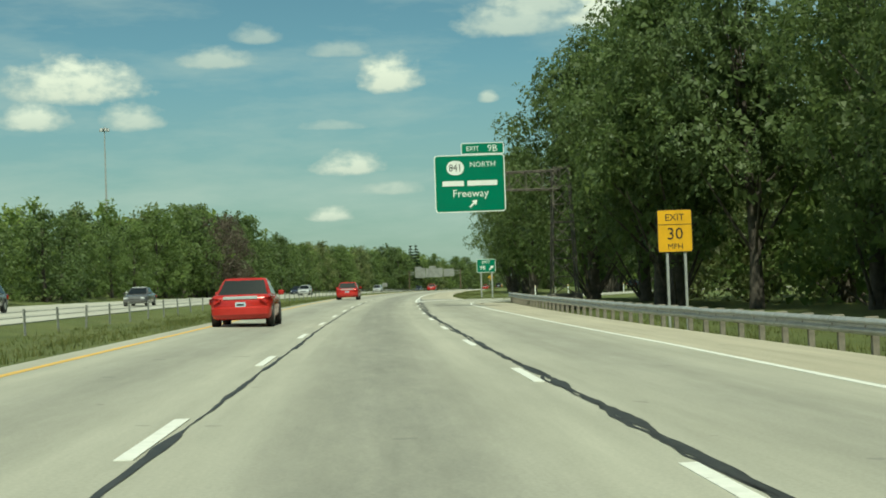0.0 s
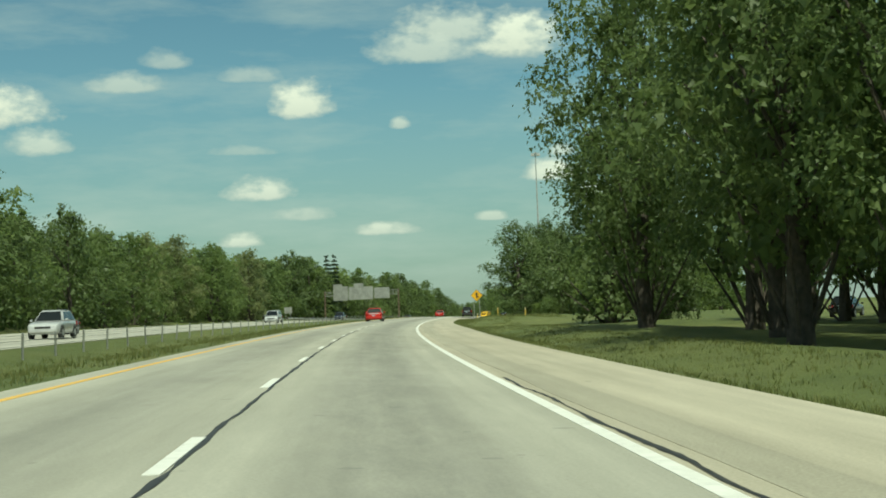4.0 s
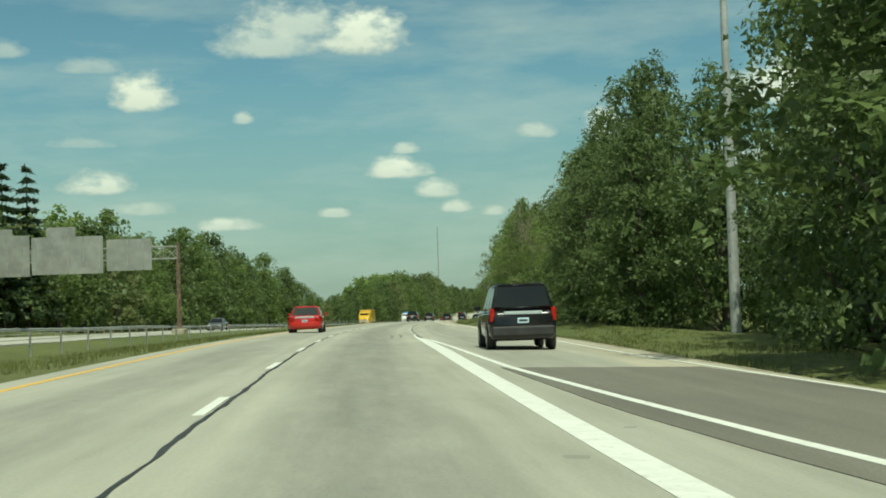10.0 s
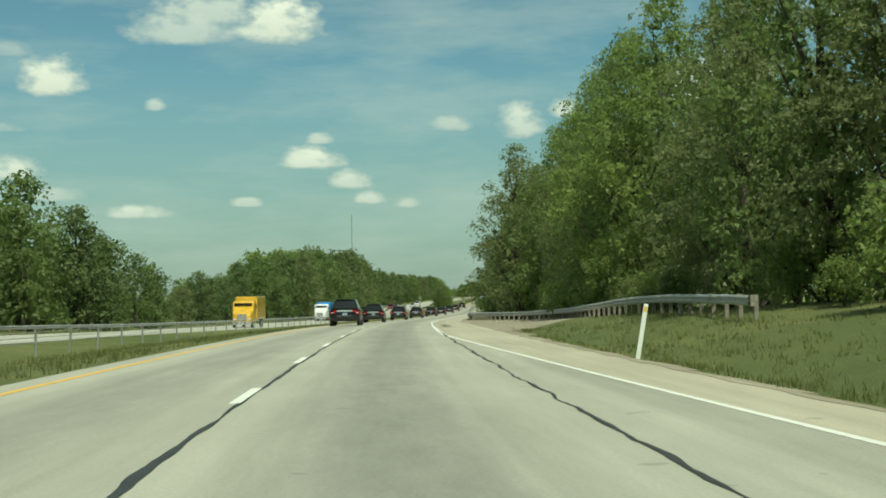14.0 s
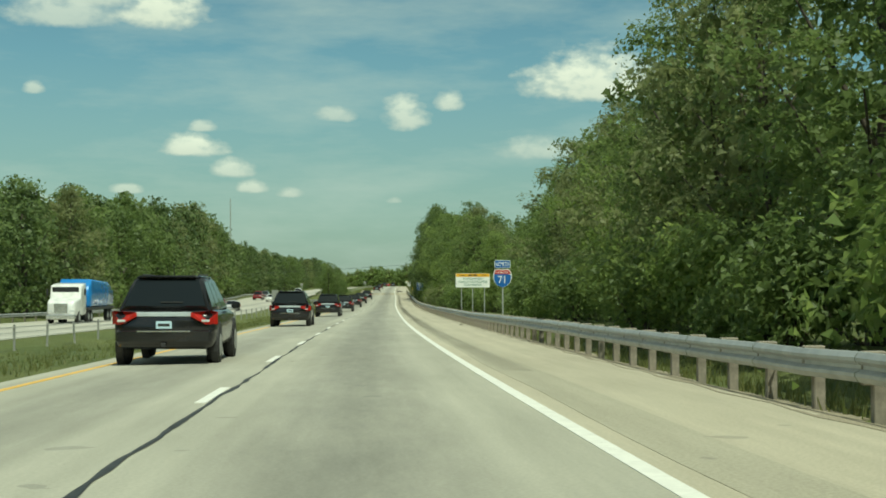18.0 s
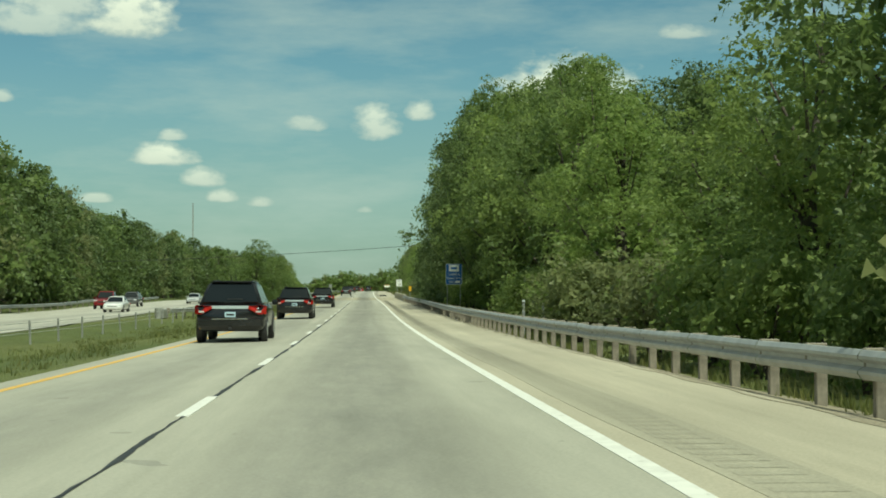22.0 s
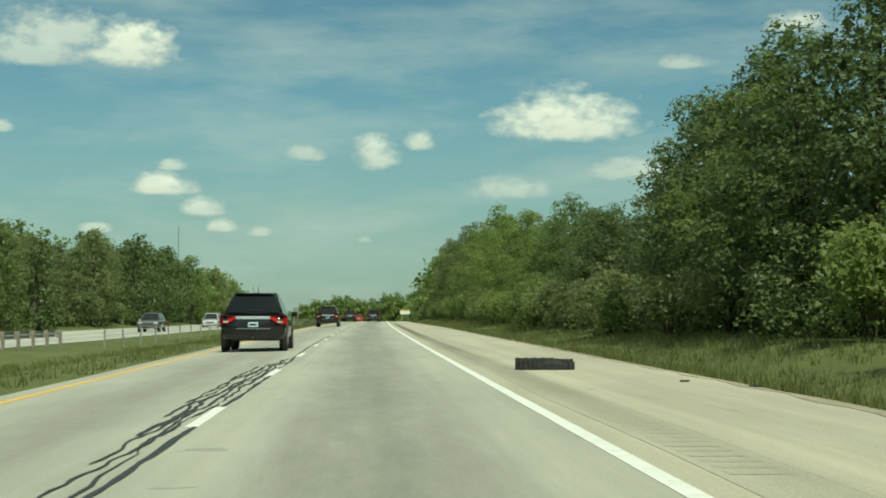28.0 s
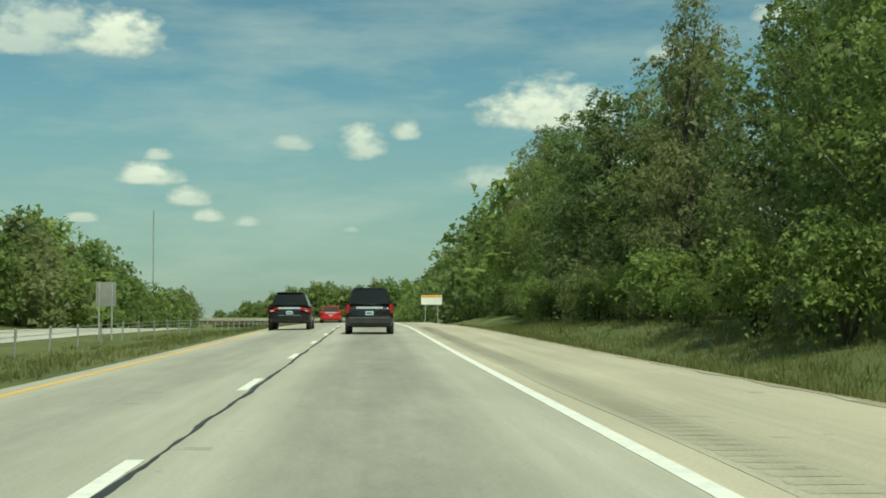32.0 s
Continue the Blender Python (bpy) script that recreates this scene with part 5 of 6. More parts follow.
for s_, lat_, h_ in ((521, -37.6, 16.6), (526, -36.6, 16.9)):
    plant("fir_tree", FIR[int(s_) % 2], s_, lat_, h_, 17, rng0, "dark pointed conifer among leafy trees")
for s_, lat_, h_ in ((217, -28.6, 12.5), (234, -28.6, 12.5), (130, -44, 14)):
    o = thing("bare_tree", at(s_, lat_, 0, s_ * 7), "leafless grey-brown tree with fine twigs", "tree")
    k_ = h_ / 10.0
    o.scale = (k_, k_, k_)
    c_ = new("crown", BARE[int(s_) % 2])
    c_.parent = o
for s_, lat_, h_ in ((545, 17.5, 15), (552, 18, 14)):
    o = thing("bare_tree", at(s_, lat_, 0, s_ * 7), "dead leafless tree rising among green crowns", "tree")
    k_ = h_ / 10.0
    o.scale = (k_, k_, k_)
    c_ = new("crown", BARE[int(s_) % 2])
    c_.parent = o


# ---- grass ----
def grass(name, seed, spots, label):
    """Blades in tufts: spots are (s0, s1, lat function low, high, tufts per square metre, height)."""
    rng = np.random.RandomState(seed)
    vs = []
    for s0, s1, la, lb, dens, hh in spots:
        n = int((s1 - s0) * abs(lb(0.5 * (s0 + s1)) - la(0.5 * (s0 + s1))) * dens)
        s = rng.uniform(s0, s1, n)
        a_, b_ = la(s), lb(s)
        lat = a_ + (b_ - a_) * rng.rand(n)
        keep = np.sin(s * .31 + lat * 1.7) + np.sin(s * .13 - lat * .9) + rng.normal(0, .8, n) > -0.9
        s, lat = s[keep], lat[keep]
        base = P(s, lat, -0.03, True)
        for k in range(6):
            m = len(s)
            o = base + np.stack((rng.normal(0, .10, m), rng.normal(0, .10, m), np.zeros(m)), -1)
            an = rng.uniform(0, 6.28, m)
            h_ = hh * rng.uniform(.4, 1.25, m)
            d = np.stack((np.cos(an), np.sin(an), np.zeros(m)), -1)
            w = 0.009 + .012 * rng.rand(m)
            tip = o + np.stack((rng.normal(0, .3, m) * h_, rng.normal(0, .3, m) * h_, h_), -1)
            vs.append(np.stack((o - d * w[:, None], o + d * w[:, None], tip), 1).reshape(-1, 3))
    v = np.concatenate(vs)
    me = tri_mesh(name, v, np.arange(len(v)).reshape(-1, 3), M_BLADE)
    return tagged(new(name, me), label, "grass", kind="stuff")


M_BLADE = leaf_material("grass_blades", (0.150, 0.192, 0.056), (0.310, 0.305, 0.120), (0.215, 0.232, 0.082))
pe = lambda o: (lambda s: pave_edge(s) + o)
fixed = lambda c: (lambda s: np.full(np.shape(s), float(c)))
grass("median_grass", 1, [(-5, 1015, fixed(-4.0), fixed(-9.5), 3.2, .17), (1066, 1320, fixed(-3.8), fixed(-9.5), 4.0, .18), (930, 1015, fixed(-5), fixed(-11), 5, .24)], "dry mown grass of the median")
grass("verge_grass", 2, [(130, 300, pe(.15), pe(6), 5.0, .13), (300, 345, pe(.15), pe(12), 7.0, .17), (405, 590, pe(.5), pe(8), 3.4, .17), (1066, 1310, pe(.4), pe(6.0), 9.0, .24), (664, 1010, pe(.5), pe(3.5), 5, .26), (14, 100, pe(.6), pe(5), 3, .25)], "long uneven grass along the verge")

# ---- signs ----
M_GREEN = simple("sign_green", (0.0, 0.165, 0.085), 0.35, vary=0.06, scale=1.5)
M_SIGNWHITE = simple("sign_white", (0.80, 0.81, 0.76), 0.4, vary=0.05, scale=2)
M_SIGNYELLOW = simple("sign_yellow", (0.75, 0.40, 0.02), 0.4, vary=0.08, scale=2)
M_SIGNBLUE = simple("sign_blue", (0.015, 0.11, 0.36), 0.4, vary=0.08, scale=2)
M_SIGNRED = simple("sign_red", (0.42, 0.05, 0.04), 0.4, vary=0.08, scale=2)
M_INK = simple("sign_black", (0.02, 0.02, 0.02), 0.5, vary=0.1)
M_SIGNBACK = simple("sign_back_aluminium", (0.34, 0.34, 0.31), 0.5, 0.5, vary=0.16, scale=0.9)
TEXTS = {}


def lettering(parent, text, x, z, size, material, y=-0.03, squeeze=1.0, label=""):
    """Raised sign letters, centred at x, with their base at z."""
    if text not in TEXTS:
        cu = bpy.data.curves.new("lettering", "FONT")
        cu.body, cu.align_x, cu.extrude, cu.resolution_u = text, "CENTER", 0.002, 2
        tmp = new("lettering_source", cu)
        dg = bpy.context.evaluated_depsgraph_get()
        me = bpy.data.meshes.new_from_object(tmp.evaluated_get(dg))
        bpy.data.objects.remove(tmp)
        TEXTS[text] = me
    me = TEXTS[text].copy()
    me.materials.clear()
    me.materials.append(material)
    ob = new("lettering", me)
    ob.parent = parent
    ob.matrix_local = pose(x, y, z, 90, 0, 0) @ Matrix.Diagonal((size * squeeze, size, 1, 1))
    return tagged(ob, label or "letters reading " + text.lower())


def plate(parent, name, x, z, w, h, material, y=0.0, thick=0.02, r=0.06, label=""):
    """A sign panel with rounded corners; x, z: its middle; it faces -y."""
    b = bmesh.new()
    r = min(r, w / 2 - .001, h / 2 - .001)
    ring = []
    for cx, cz, a0 in ((w / 2 - r, h / 2 - r, 0), (-w / 2 + r, h / 2 - r, 90), (-w / 2 + r, -h / 2 + r, 180), (w / 2 - r, -h / 2 + r, 270)):
        for k in range(5):
            an = radians(a0 + k * 22.5)
            ring.append(b.verts.new((x + cx + r * math.cos(an), y, z + cz + r * math.sin(an))))
    f = b.faces.new(ring)
    ex = bmesh.ops.extrude_face_region(b, geom=[f])
    for v in ex["geom"]:
        if isinstance(v, bmesh.types.BMVert):
            v.co.y += thick
    bmesh.ops.recalc_face_normals(b, faces=b.faces)
    return part(name, b, material, parent, label)


def bordered(parent, x, z, w, h, edge, field, t=0.04, r=0.08, y=-0.02):
    p_ = plate(parent, "panel", x, z, w, h, edge, y, 0.02, r)
    plate(parent, "sign_field", x, z, w - 2 * t, h - 2 * t, field, y - 0.005, 0.006, max(.01, r - t))
    return p_


def sign_post(parent, x, top, bottom=-0.4, r=0.04, material=None, y=0.012):
    b = bmesh.new()
    y = y + r if y > 0 else y - r
    box(b, x, y, (top + bottom) / 2, 2 * r, 2 * r, top - bottom, 0.006)
    return part("post", b, material or M_GALV, parent)


def arrow(parent, x, z, size, material, y=-0.03, angle=45, shaft=0.16):
    b = bmesh.new()
    s_ = size
    pts = [(-shaft / 2, -.5), (shaft / 2, -.5), (shaft / 2, .08), (.33, .02), (0, .5), (-.33, .02), (-shaft / 2, .08)]
    ca, sa = math.cos(radians(-angle)), math.sin(radians(-angle))
    vs = [b.verts.new((x + s_ * (px * ca - pz * sa), y, z + s_ * (px * sa + pz * ca))) for px, pz in pts]
    f = b.faces.new(vs)
    ex = bmesh.ops.extrude_face_region(b, geom=[f])
    for v in ex["geom"]:
        if isinstance(v, bmesh.types.BMVert):
            v.co.y += 0.004
    bmesh.ops.recalc_face_normals(b, faces=b.faces)
    return part("arrow", b, material, parent)


def bar(parent, x, z, w, h, material, y=-0.03):
    """A plain bar in place of a word."""
    b = bmesh.new()
    box(b, x, y, z, w, 0.004, h)
    return part("bar", b, material, parent)


def lattice(parent, a, b, w0, w1, n, rad, material, name="truss"):
    """A four-legged lattice from a to b."""
    a, b = Vector(a), Vector(b)
    d = (b - a).normalized()
    u = d.cross(Vector((0.0, 1, 0)) if abs(d.y) < .9 else Vector((1, 0, 0))).normalized()
    v = d.cross(u)
    cor = lambda t, k: a.lerp(b, t) + (u * (1, -1, -1, 1)[k] + v * (1, 1, -1, -1)[k]) * ((w0 + (w1 - w0) * t) / 2)
    for k in range(4):
        part("chord", fresh(tube, cor(0, k), cor(1, k), rad, rad, 6), material, parent)
    for i in range(n):
        t0, t1 = i / n, (i + 1) / n
        for k in range(4):
            j = (k + 1) % 4
            part("brace", fresh(tube, cor(t0, k), cor(t1, j), rad * .55, None, 5), material, parent)
            part("cross_brace", fresh(tube, cor(t1, k), cor(t1, j), rad * .5, None, 5), material, parent)


# overhead guide sign on a cantilever
g = thing("overhead_sign", at(84.3, 0, 0, 0, False), "green overhead exit sign on a dull brown-grey lattice cantilever", "road sign")
zb = float(P(84.3, 11.9, 0, True)[2] - P(84.3, 0)[2])
bank0 = -float(bank(84.3))
bordered(g, 6.93, 6.92, 4.12, 3.36, M_SIGNWHITE, M_GREEN, 0.06, 0.22)
bordered(g, 7.72, 8.95, 2.5, 0.66, M_SIGNWHITE, M_GREEN, 0.045, 0.08)
lettering(g, "EXIT", 7.15, 8.82, 0.38, M_SIGNWHITE)
lettering(g, "9B", 8.30, 8.76, 0.56, M_SIGNWHITE)
plate(g, "route_marker", 6.10, 7.84, 1.02, 0.84, M_SIGNWHITE, -0.032, 0.006, 0.41)
lettering(g, "841", 6.10, 7.65, 0.60, M_INK, -0.036, 0.85)
lettering(g, "NORTH", 7.70, 7.88, 0.43, M_SIGNWHITE)
bar(g, 5.95, 6.93, 1.25, 0.30, M_SIGNWHITE)
bar(g, 7.65, 6.93, 1.75, 0.30, M_SIGNWHITE)
lettering(g, "Freeway", 6.95, 6.14, 0.62, M_SIGNWHITE)
arrow(g, 7.1, 5.74, 0.62, M_SIGNWHITE)
M_GANTRY = simple("dull_brown_grey_steel", (0.135, 0.120, 0.098), 0.75, 0.3, vary=0.35, scale=3)
lattice(g, (5.3, 0.55, 7.0), (12.2, 0.55, 7.0), 0.95, 1.1, 7, 0.042, M_GANTRY)
lattice(g, (12.3, 0.55, zb + 0.9), (12.3, 0.55, 7.7), 1.5, 0.95, 7, 0.055, M_GANTRY)
part("footing", fresh(box, 12.3, 0.55, zb + 0.35, 1.9, 1.9, 1.25, 0.05), simple("dark_footing_concrete", (0.10, 0.09, 0.075), 0.9, vary=.3), g)
for xx in (5.6, 7.0, 8.4):
    part("hanger", fresh(box, xx, 0.03, 6.9, 0.07, 0.10, 2.9), M_GALV_OLD, g)

# exit speed sign
g = thing("exit_speed_sign", at(47.5, 11.66), "yellow exit speed sign on two steel posts behind the guard rail", "road sign")
gz = -float(ground_rise(47.5, 11.66))
bordered(g, 0, 3.04 + gz, 1.17, 1.42, M_INK, M_SIGNYELLOW, 0.025, 0.07)
bar(g, 0, 3.25 + gz, 1.10, 0.02, M_INK)
lettering(g, "EXIT", 0, 3.38 + gz, 0.32, M_INK)
lettering(g, "30", 0, 2.76 + gz, 0.56, M_INK)
lettering(g, "MPH", 0, 2.44 + gz, 0.26, M_INK)
for xx in (-.27, .33):
    sign_post(g, xx, 3.4 + gz, -.5, 0.04)

# gore sign
g = thing("gore_sign", at(144.1, 10.30), "green exit gore sign on two steel posts in the grass", "road sign")
hb = 2.50 - float(ground_rise(144.1, 10.3))
bordered(g, 0, hb + .66, 1.86, 1.34, M_SIGNWHITE, M_GREEN, 0.045, 0.12)
lettering(g, "EXIT", 0, hb + .88, 0.40, M_SIGNWHITE)
lettering(g, "9B", -.36, hb + .28, 0.58, M_SIGNWHITE)
arrow(g, .52, hb + .46, 0.60, M_SIGNWHITE, shaft=.22)
for xx in (-.52, .55):
    sign_post(g, xx, hb + .9, -.5, 0.065)

# curve warning plate on the exit ramp
g = thing("curve_warning_sign", at(186, 32.6, 0, -10), "tilted orange curve chevron sign beside the exit ramp", "road sign")
gz = -float(ground_rise(186, 32.6))
for name, sz, mt, yy in (("panel", .90, M_INK, -.02), ("sign_field", .86, simple("sign_orange", (0.62, 0.25, 0.03), 0.4), -.026)):
    plate(g, name, 0, 3.81 + gz, sz, sz, mt, yy, .012, .05)
outline_pts = ((-.10, -.32), (.12, -.32), (.30, 0), (.12, .32), (-.10, .32), (.08, 0))
chev = bmesh.new()
chev.faces.new([chev.verts.new((x_, -.034, 3.81 + gz + z_)) for x_, z_ in outline_pts])
part("chevron", chev, M_INK, g)
sign_post(g, 0, 4.1 + gz, -.4, .03)
g.matrix_world = g.matrix_world @ Matrix.Rotation(radians(-12), 4, "Y")

# merge sign
g = thing("merge_sign", at(337, 9.19), "yellow diamond merge sign on two steel posts", "road sign")
gz = 3.07 - float(ground_rise(337, 9.19))
for name, sz, mt, yy in (("panel", 1.09, M_INK, -.02), ("sign_field", 1.04, M_SIGNYELLOW, -.026)):
    q_ = plate(g, name, 0, 0, sz, sz, mt, yy, .012, .05)
    q_.matrix_local = Matrix.Translation((0, 0, gz)) @ Matrix.Rotation(radians(45), 4, "Y")
arrow(g, 0, gz + .02, .80, M_INK, -.034, 0, .17)
bm_ = bmesh.new()
box(bm_, .13, -.034, gz - .15, .09, .005, .32, 0, Matrix.Translation((.13, 0, gz - .15)) @ Matrix.Rotation(radians(-38), 4, "Y") @ Matrix.Translation((-.13, 0, .15 - gz)))
part("symbol_branch", bm_, M_INK, g)
for xx in (-.27, .25):
    sign_post(g, xx * 1.4, gz - .1, -.5, .03)

# interstate marker
g = thing("route_marker_sign", at(745.3, 8.12), "blue and red interstate marker with a north plate on one post", "road sign")
gz = -float(ground_rise(745.3, 8.12))
bordered(g, 0, 2.96 + gz, .76, .38, M_SIGNWHITE, M_SIGNBLUE, .02, .05)
lettering(g, "NORTH", 0, 2.86 + gz, .29, M_SIGNWHITE, -.03, .78)
SH = [(-.36, .40), (-.20, .44), (0, .40), (.20, .44), (.36, .40), (.44, .18), (.44, -.02), (.38, -.20), (.24, -.36), (0, -.46), (-.24, -.36), (-.38, -.20), (-.44, -.02), (-.44, .18)]


def outline(parent, name, pts, k, x, z, material, y, label=""):
    b = bmesh.new()
    f = b.faces.new([b.verts.new((x + px * k, y, z + pz * k)) for px, pz in pts])
    ex = bmesh.ops.extrude_face_region(b, geom=[f])
    for v in ex["geom"]:
        if isinstance(v, bmesh.types.BMVert):
            v.co.y += 0.008
    bmesh.ops.recalc_face_normals(b, faces=b.faces)
    return part(name, b, material, parent, label)


outline(g, "shield", SH, 1.0, 0, 2.29 + gz, M_SIGNWHITE, -.02)
outline(g, "shield_field", SH[:1] + SH[5:], .93, 0, 2.27 + gz, M_SIGNBLUE, -.026)
outline(g, "shield_band", [(-.42, .20), (-.36, .39), (-.20, .43), (0, .39), (.20, .43), (.36, .39), (.42, .20)], .94, 0, 2.29 + gz, M_SIGNRED, -.030)
lettering(g, "INTERSTATE", 0, 2.515 + gz, .125, M_SIGNWHITE, -.035, .82)
lettering(g, "71", 0, 2.05 + gz, .50, M_SIGNWHITE, -.034, .85)
sign_post(g, .02, 2.9 + gz, -.5, .03)

# move damaged vehicles sign
g = thing("damaged_vehicles_sign", at(792.3, 9.52), "white and yellow law sign on three thin posts", "road sign")
gz = -float(ground_rise(792.3, 9.52))
plate(g, "panel", 0, 2.80 + gz, 2.74, 1.12, M_SIGNWHITE, -.02, .02, .05)
plate(g, "yellow_band", 0, 3.22 + gz, 2.70, .25, M_SIGNYELLOW, -.026, .006, .03)
lettering(g, "STATE", -.85, 3.15 + gz, .17, M_INK)
lettering(g, "LAW", .88, 3.15 + gz, .17, M_INK)
for xx in (-.2, .2):
    bar(g, xx, 3.20 + gz, .32, .08, M_INK)
    bar(g, xx, 3.26 + gz, .17, .05, M_INK)
for i, tx in enumerate(("MOVE DAMAGED", "VEHICLES TO SHOULDER", "IF NO INJURIES")):
    lettering(g, tx, 0, 2.86 + gz - .245 * i, .235, M_GREEN, -.03, .88)
for xx in (-.9, 0, .95):
    sign_post(g, xx, 2.6 + gz, -.5, .03)

# blue travel information sign
g = thing("travel_information_sign", at(926.4, 7.94), "blue travel information sign half hidden by leaves", "road sign")
gz = -float(ground_rise(926.4, 8.05))
bordered(g, 0, 2.59 + gz, 1.10, 1.40, M_SIGNWHITE, M_SIGNBLUE, .02, .06)
plate(g, "emblem", 0, 3.00 + gz, .68, .45, M_SIGNWHITE, -.032, .006, .02)
bar(g, 0, 3.00 + gz, .42, .15, M_SIGNBLUE, -.036)
for i, tx in enumerate(("TRAFFIC &", "TRAVEL INFO", "DIAL")):
    lettering(g, tx, -.18 if i == 2 else 0, 2.50 + gz - .25 * i, .21, M_SIGNWHITE, -.03, .82)
bar(g, .25, 2.075 + gz, .34, .15, M_SIGNWHITE)
for xx in (-.5, .48):
    sign_post(g, xx * .9, 2.3 + gz, -.6, .022, M_GALV_OLD)

# speed limit sign
g = thing("speed_limit_sign", at(1063.5, 7.5), "white speed limit sign on two steel posts past the bridge", "road sign")
gz = -float(ground_rise(1063.5, 7.5))
bordered(g, 0, 2.36 + gz, .93, 1.14, M_INK, M_SIGNWHITE, .018, .05)
lettering(g, "SPEED", 0, 2.64 + gz, .23, M_INK)
lettering(g, "LIMIT", 0, 2.38 + gz, .23, M_INK)
lettering(g, "70", 0, 1.92 + gz, .50, M_INK)
for xx in (-.26, .33):
    sign_post(g, xx, 2.2 + gz, -.9, .028)

# overhead sign bridge of the opposite carriageway, seen from behind
g = thing("overhead_sign_gantry", at(497, -33.6), "overhead sign bridge with bare grey backs of the signs", "road sign")
o0 = P(497, -33.6, 0, True)
far_h = float(P(497, -15.7, 0, True)[2] - o0[2])
rel = lambda lat_, h_: float(P(497, lat_)[2] - o0[2]) + h_
zt = rel(-25, 6.2)
for x_, zb_ in ((0, 0), (17.9, far_h)):
    for yy in (-.6, .6):
        part("leg", fresh(tube, (x_, yy, zb_ - .4), (x_, yy * .6, zt + .8), .11, .09, 10), M_RUST, g)
    for k_ in range(6):
        z0_ = zb_ + (zt - zb_) * k_ / 6
        part("brace", fresh(tube, (x_, -.6 + .03 * k_, z0_), (x_, .6 - .03 * k_, z0_ + (zt - zb_) / 6), .04, None, 6), M_RUST, g)
    part("footing", fresh(box, x_, 0, zb_ + .1, 1.0, 2.0, .7, .05), M_CONC, g)
lattice(g, (0, 0, zt), (17.9, 0, zt), 1.0, 1.0, 16, .05, M_GALV_OLD)
for x_, w_, zc_, h_ in ((4.0, 3.6, zt + .05, 3.4), (8.9, 5.9, zt + .0, 3.1), (3.3, 2.2, zt + 2.0, .6), (8.4, 2.4, zt + 1.95, .8), (14.0, 3.7, zt - .1, 2.6)):
    plate(g, "sign_back", x_, zc_, w_, h_, M_SIGNBACK, -.72, .05, .1, "bare grey metal back of a sign")
    for q_ in np.arange(-w_ / 2 + .4, w_ / 2, 1.3):
        part("stiffener", fresh(box, x_ + q_, -.76, zc_, .06, .07, h_ - .1), M_GALV_OLD, g)
for s_, lat_, w_, h_, top in ((430, -29.6, 1.5, 1.2, 2.7), (1284, -10.3, .9, 1.1, 2.6), (1150, -26.8, .8, .9, 2.6), (880, -13.2, .9, 1.5, 2.7)):
    g = thing("sign_seen_from_behind", at(s_, lat_), "bare metal back of a sign for the opposite traffic", "road sign")
    plate(g, "panel", 0, top - h_ / 2, w_, h_, M_SIGNBACK, 0, .02, .06)
    for xx in (-w_ * .32, w_ * .32):
        sign_post(g, xx, top - .05, -.4, .03, y=-.05)
g = thing("distant_sign", at(1356, 7.6), "small white sign on two posts far ahead", "road sign")
plate(g, "panel", 0, 2.3, 2.0, .9, M_SIGNWHITE, 0, .02, .05)
plate(g, "yellow_band", 0, 2.62, 1.95, .2, M_SIGNYELLOW, -.006, .006, .02)
for xx in (-.6, .6):
    sign_post(g, xx, 2.2, -.4, .03)

# ---- poles and markers ----


def high_mast(s, lat, h):
    g = thing("high_mast_light", at(s, lat), "tall grey steel high mast with a ring of floodlights", "street lamp")
    b = bmesh.new()
    for a0, a1, r0, r1 in ((0, .33, .28, .22), (.33, .66, .21, .16), (.66, 1, .15, .09)):
        tube(b, (0, 0, h * a0 - .3), (0, 0, h * a1), r0, r1, 12)
    part("mast", b, M_GALV, g)
    part("ring", fresh(tube, (0, 0, h - .55), (0, 0, h - .4), .55, .55, 16), M_GALV_OLD, g)
    for k in range(6):
        an = k * math.pi / 3
        part("floodlight", fresh(tube, (math.cos(an) * .75, math.sin(an) * .75, h - .85), (math.cos(an) * .75, math.sin(an) * .75, h - .3), .26, .12, 10), M_GALV, g)
        part("bracket", fresh(tube, (0, 0, h - .35), (math.cos(an) * .75, math.sin(an) * .75, h - .3), .03, None, 5), M_GALV_OLD, g)


high_mast(447, 19.5, 33.6)
high_mast(264, -58.5, 30.5)
M_MARK_Y = simple("marker_yellow", (0.75, 0.50, 0.10), 0.5)
for s_, lat_, h_, mt in ((320.2, 14.8, 1.0, M_MARK_Y), (333, 11.8, 1.0, M_MARK_Y), (344, 9.2, 1.0, M_MARK_Y), (150, 15.5, 1.1, M_SIGNWHITE), (163, 20, 1.1, M_SIGNWHITE), (178, 28, 1.1, M_SIGNWHITE), (119, 15, 1.0, M_SIGNWHITE),
                         (556.9, 7.2, 1.2, M_SIGNWHITE), (823, 9.2, 1.5, M_GALV), (884.5, 8.1, 1.35, M_GALV), (880, 8.3, 1.3, M_GALV)):
    g = thing("marker_post", at(s_, lat_), "slim roadside marker post", "marker post")
    b = bmesh.new()
    box(b, 0, 0, h_ / 2 - .2, .10, .03, h_ + .4, .01)
    p_ = part("post", b, mt, g)
    if mt is not M_GALV:
        part("reflector", fresh(box, 0, -.018, h_ - .12, .075, .006, .12), M_SIGNWHITE if mt is M_MARK_Y else M_MARK_Y, g)
    else:
        part("cap", fresh(tube, (0, 0, h_ - .02), (0, 0, h_ + .05), .07, .03, 8), M_SIGNWHITE, g)
    if s_ == 556.9:
        g.matrix_world = g.matrix_world @ Matrix.Rotation(radians(10), 4, "Y")
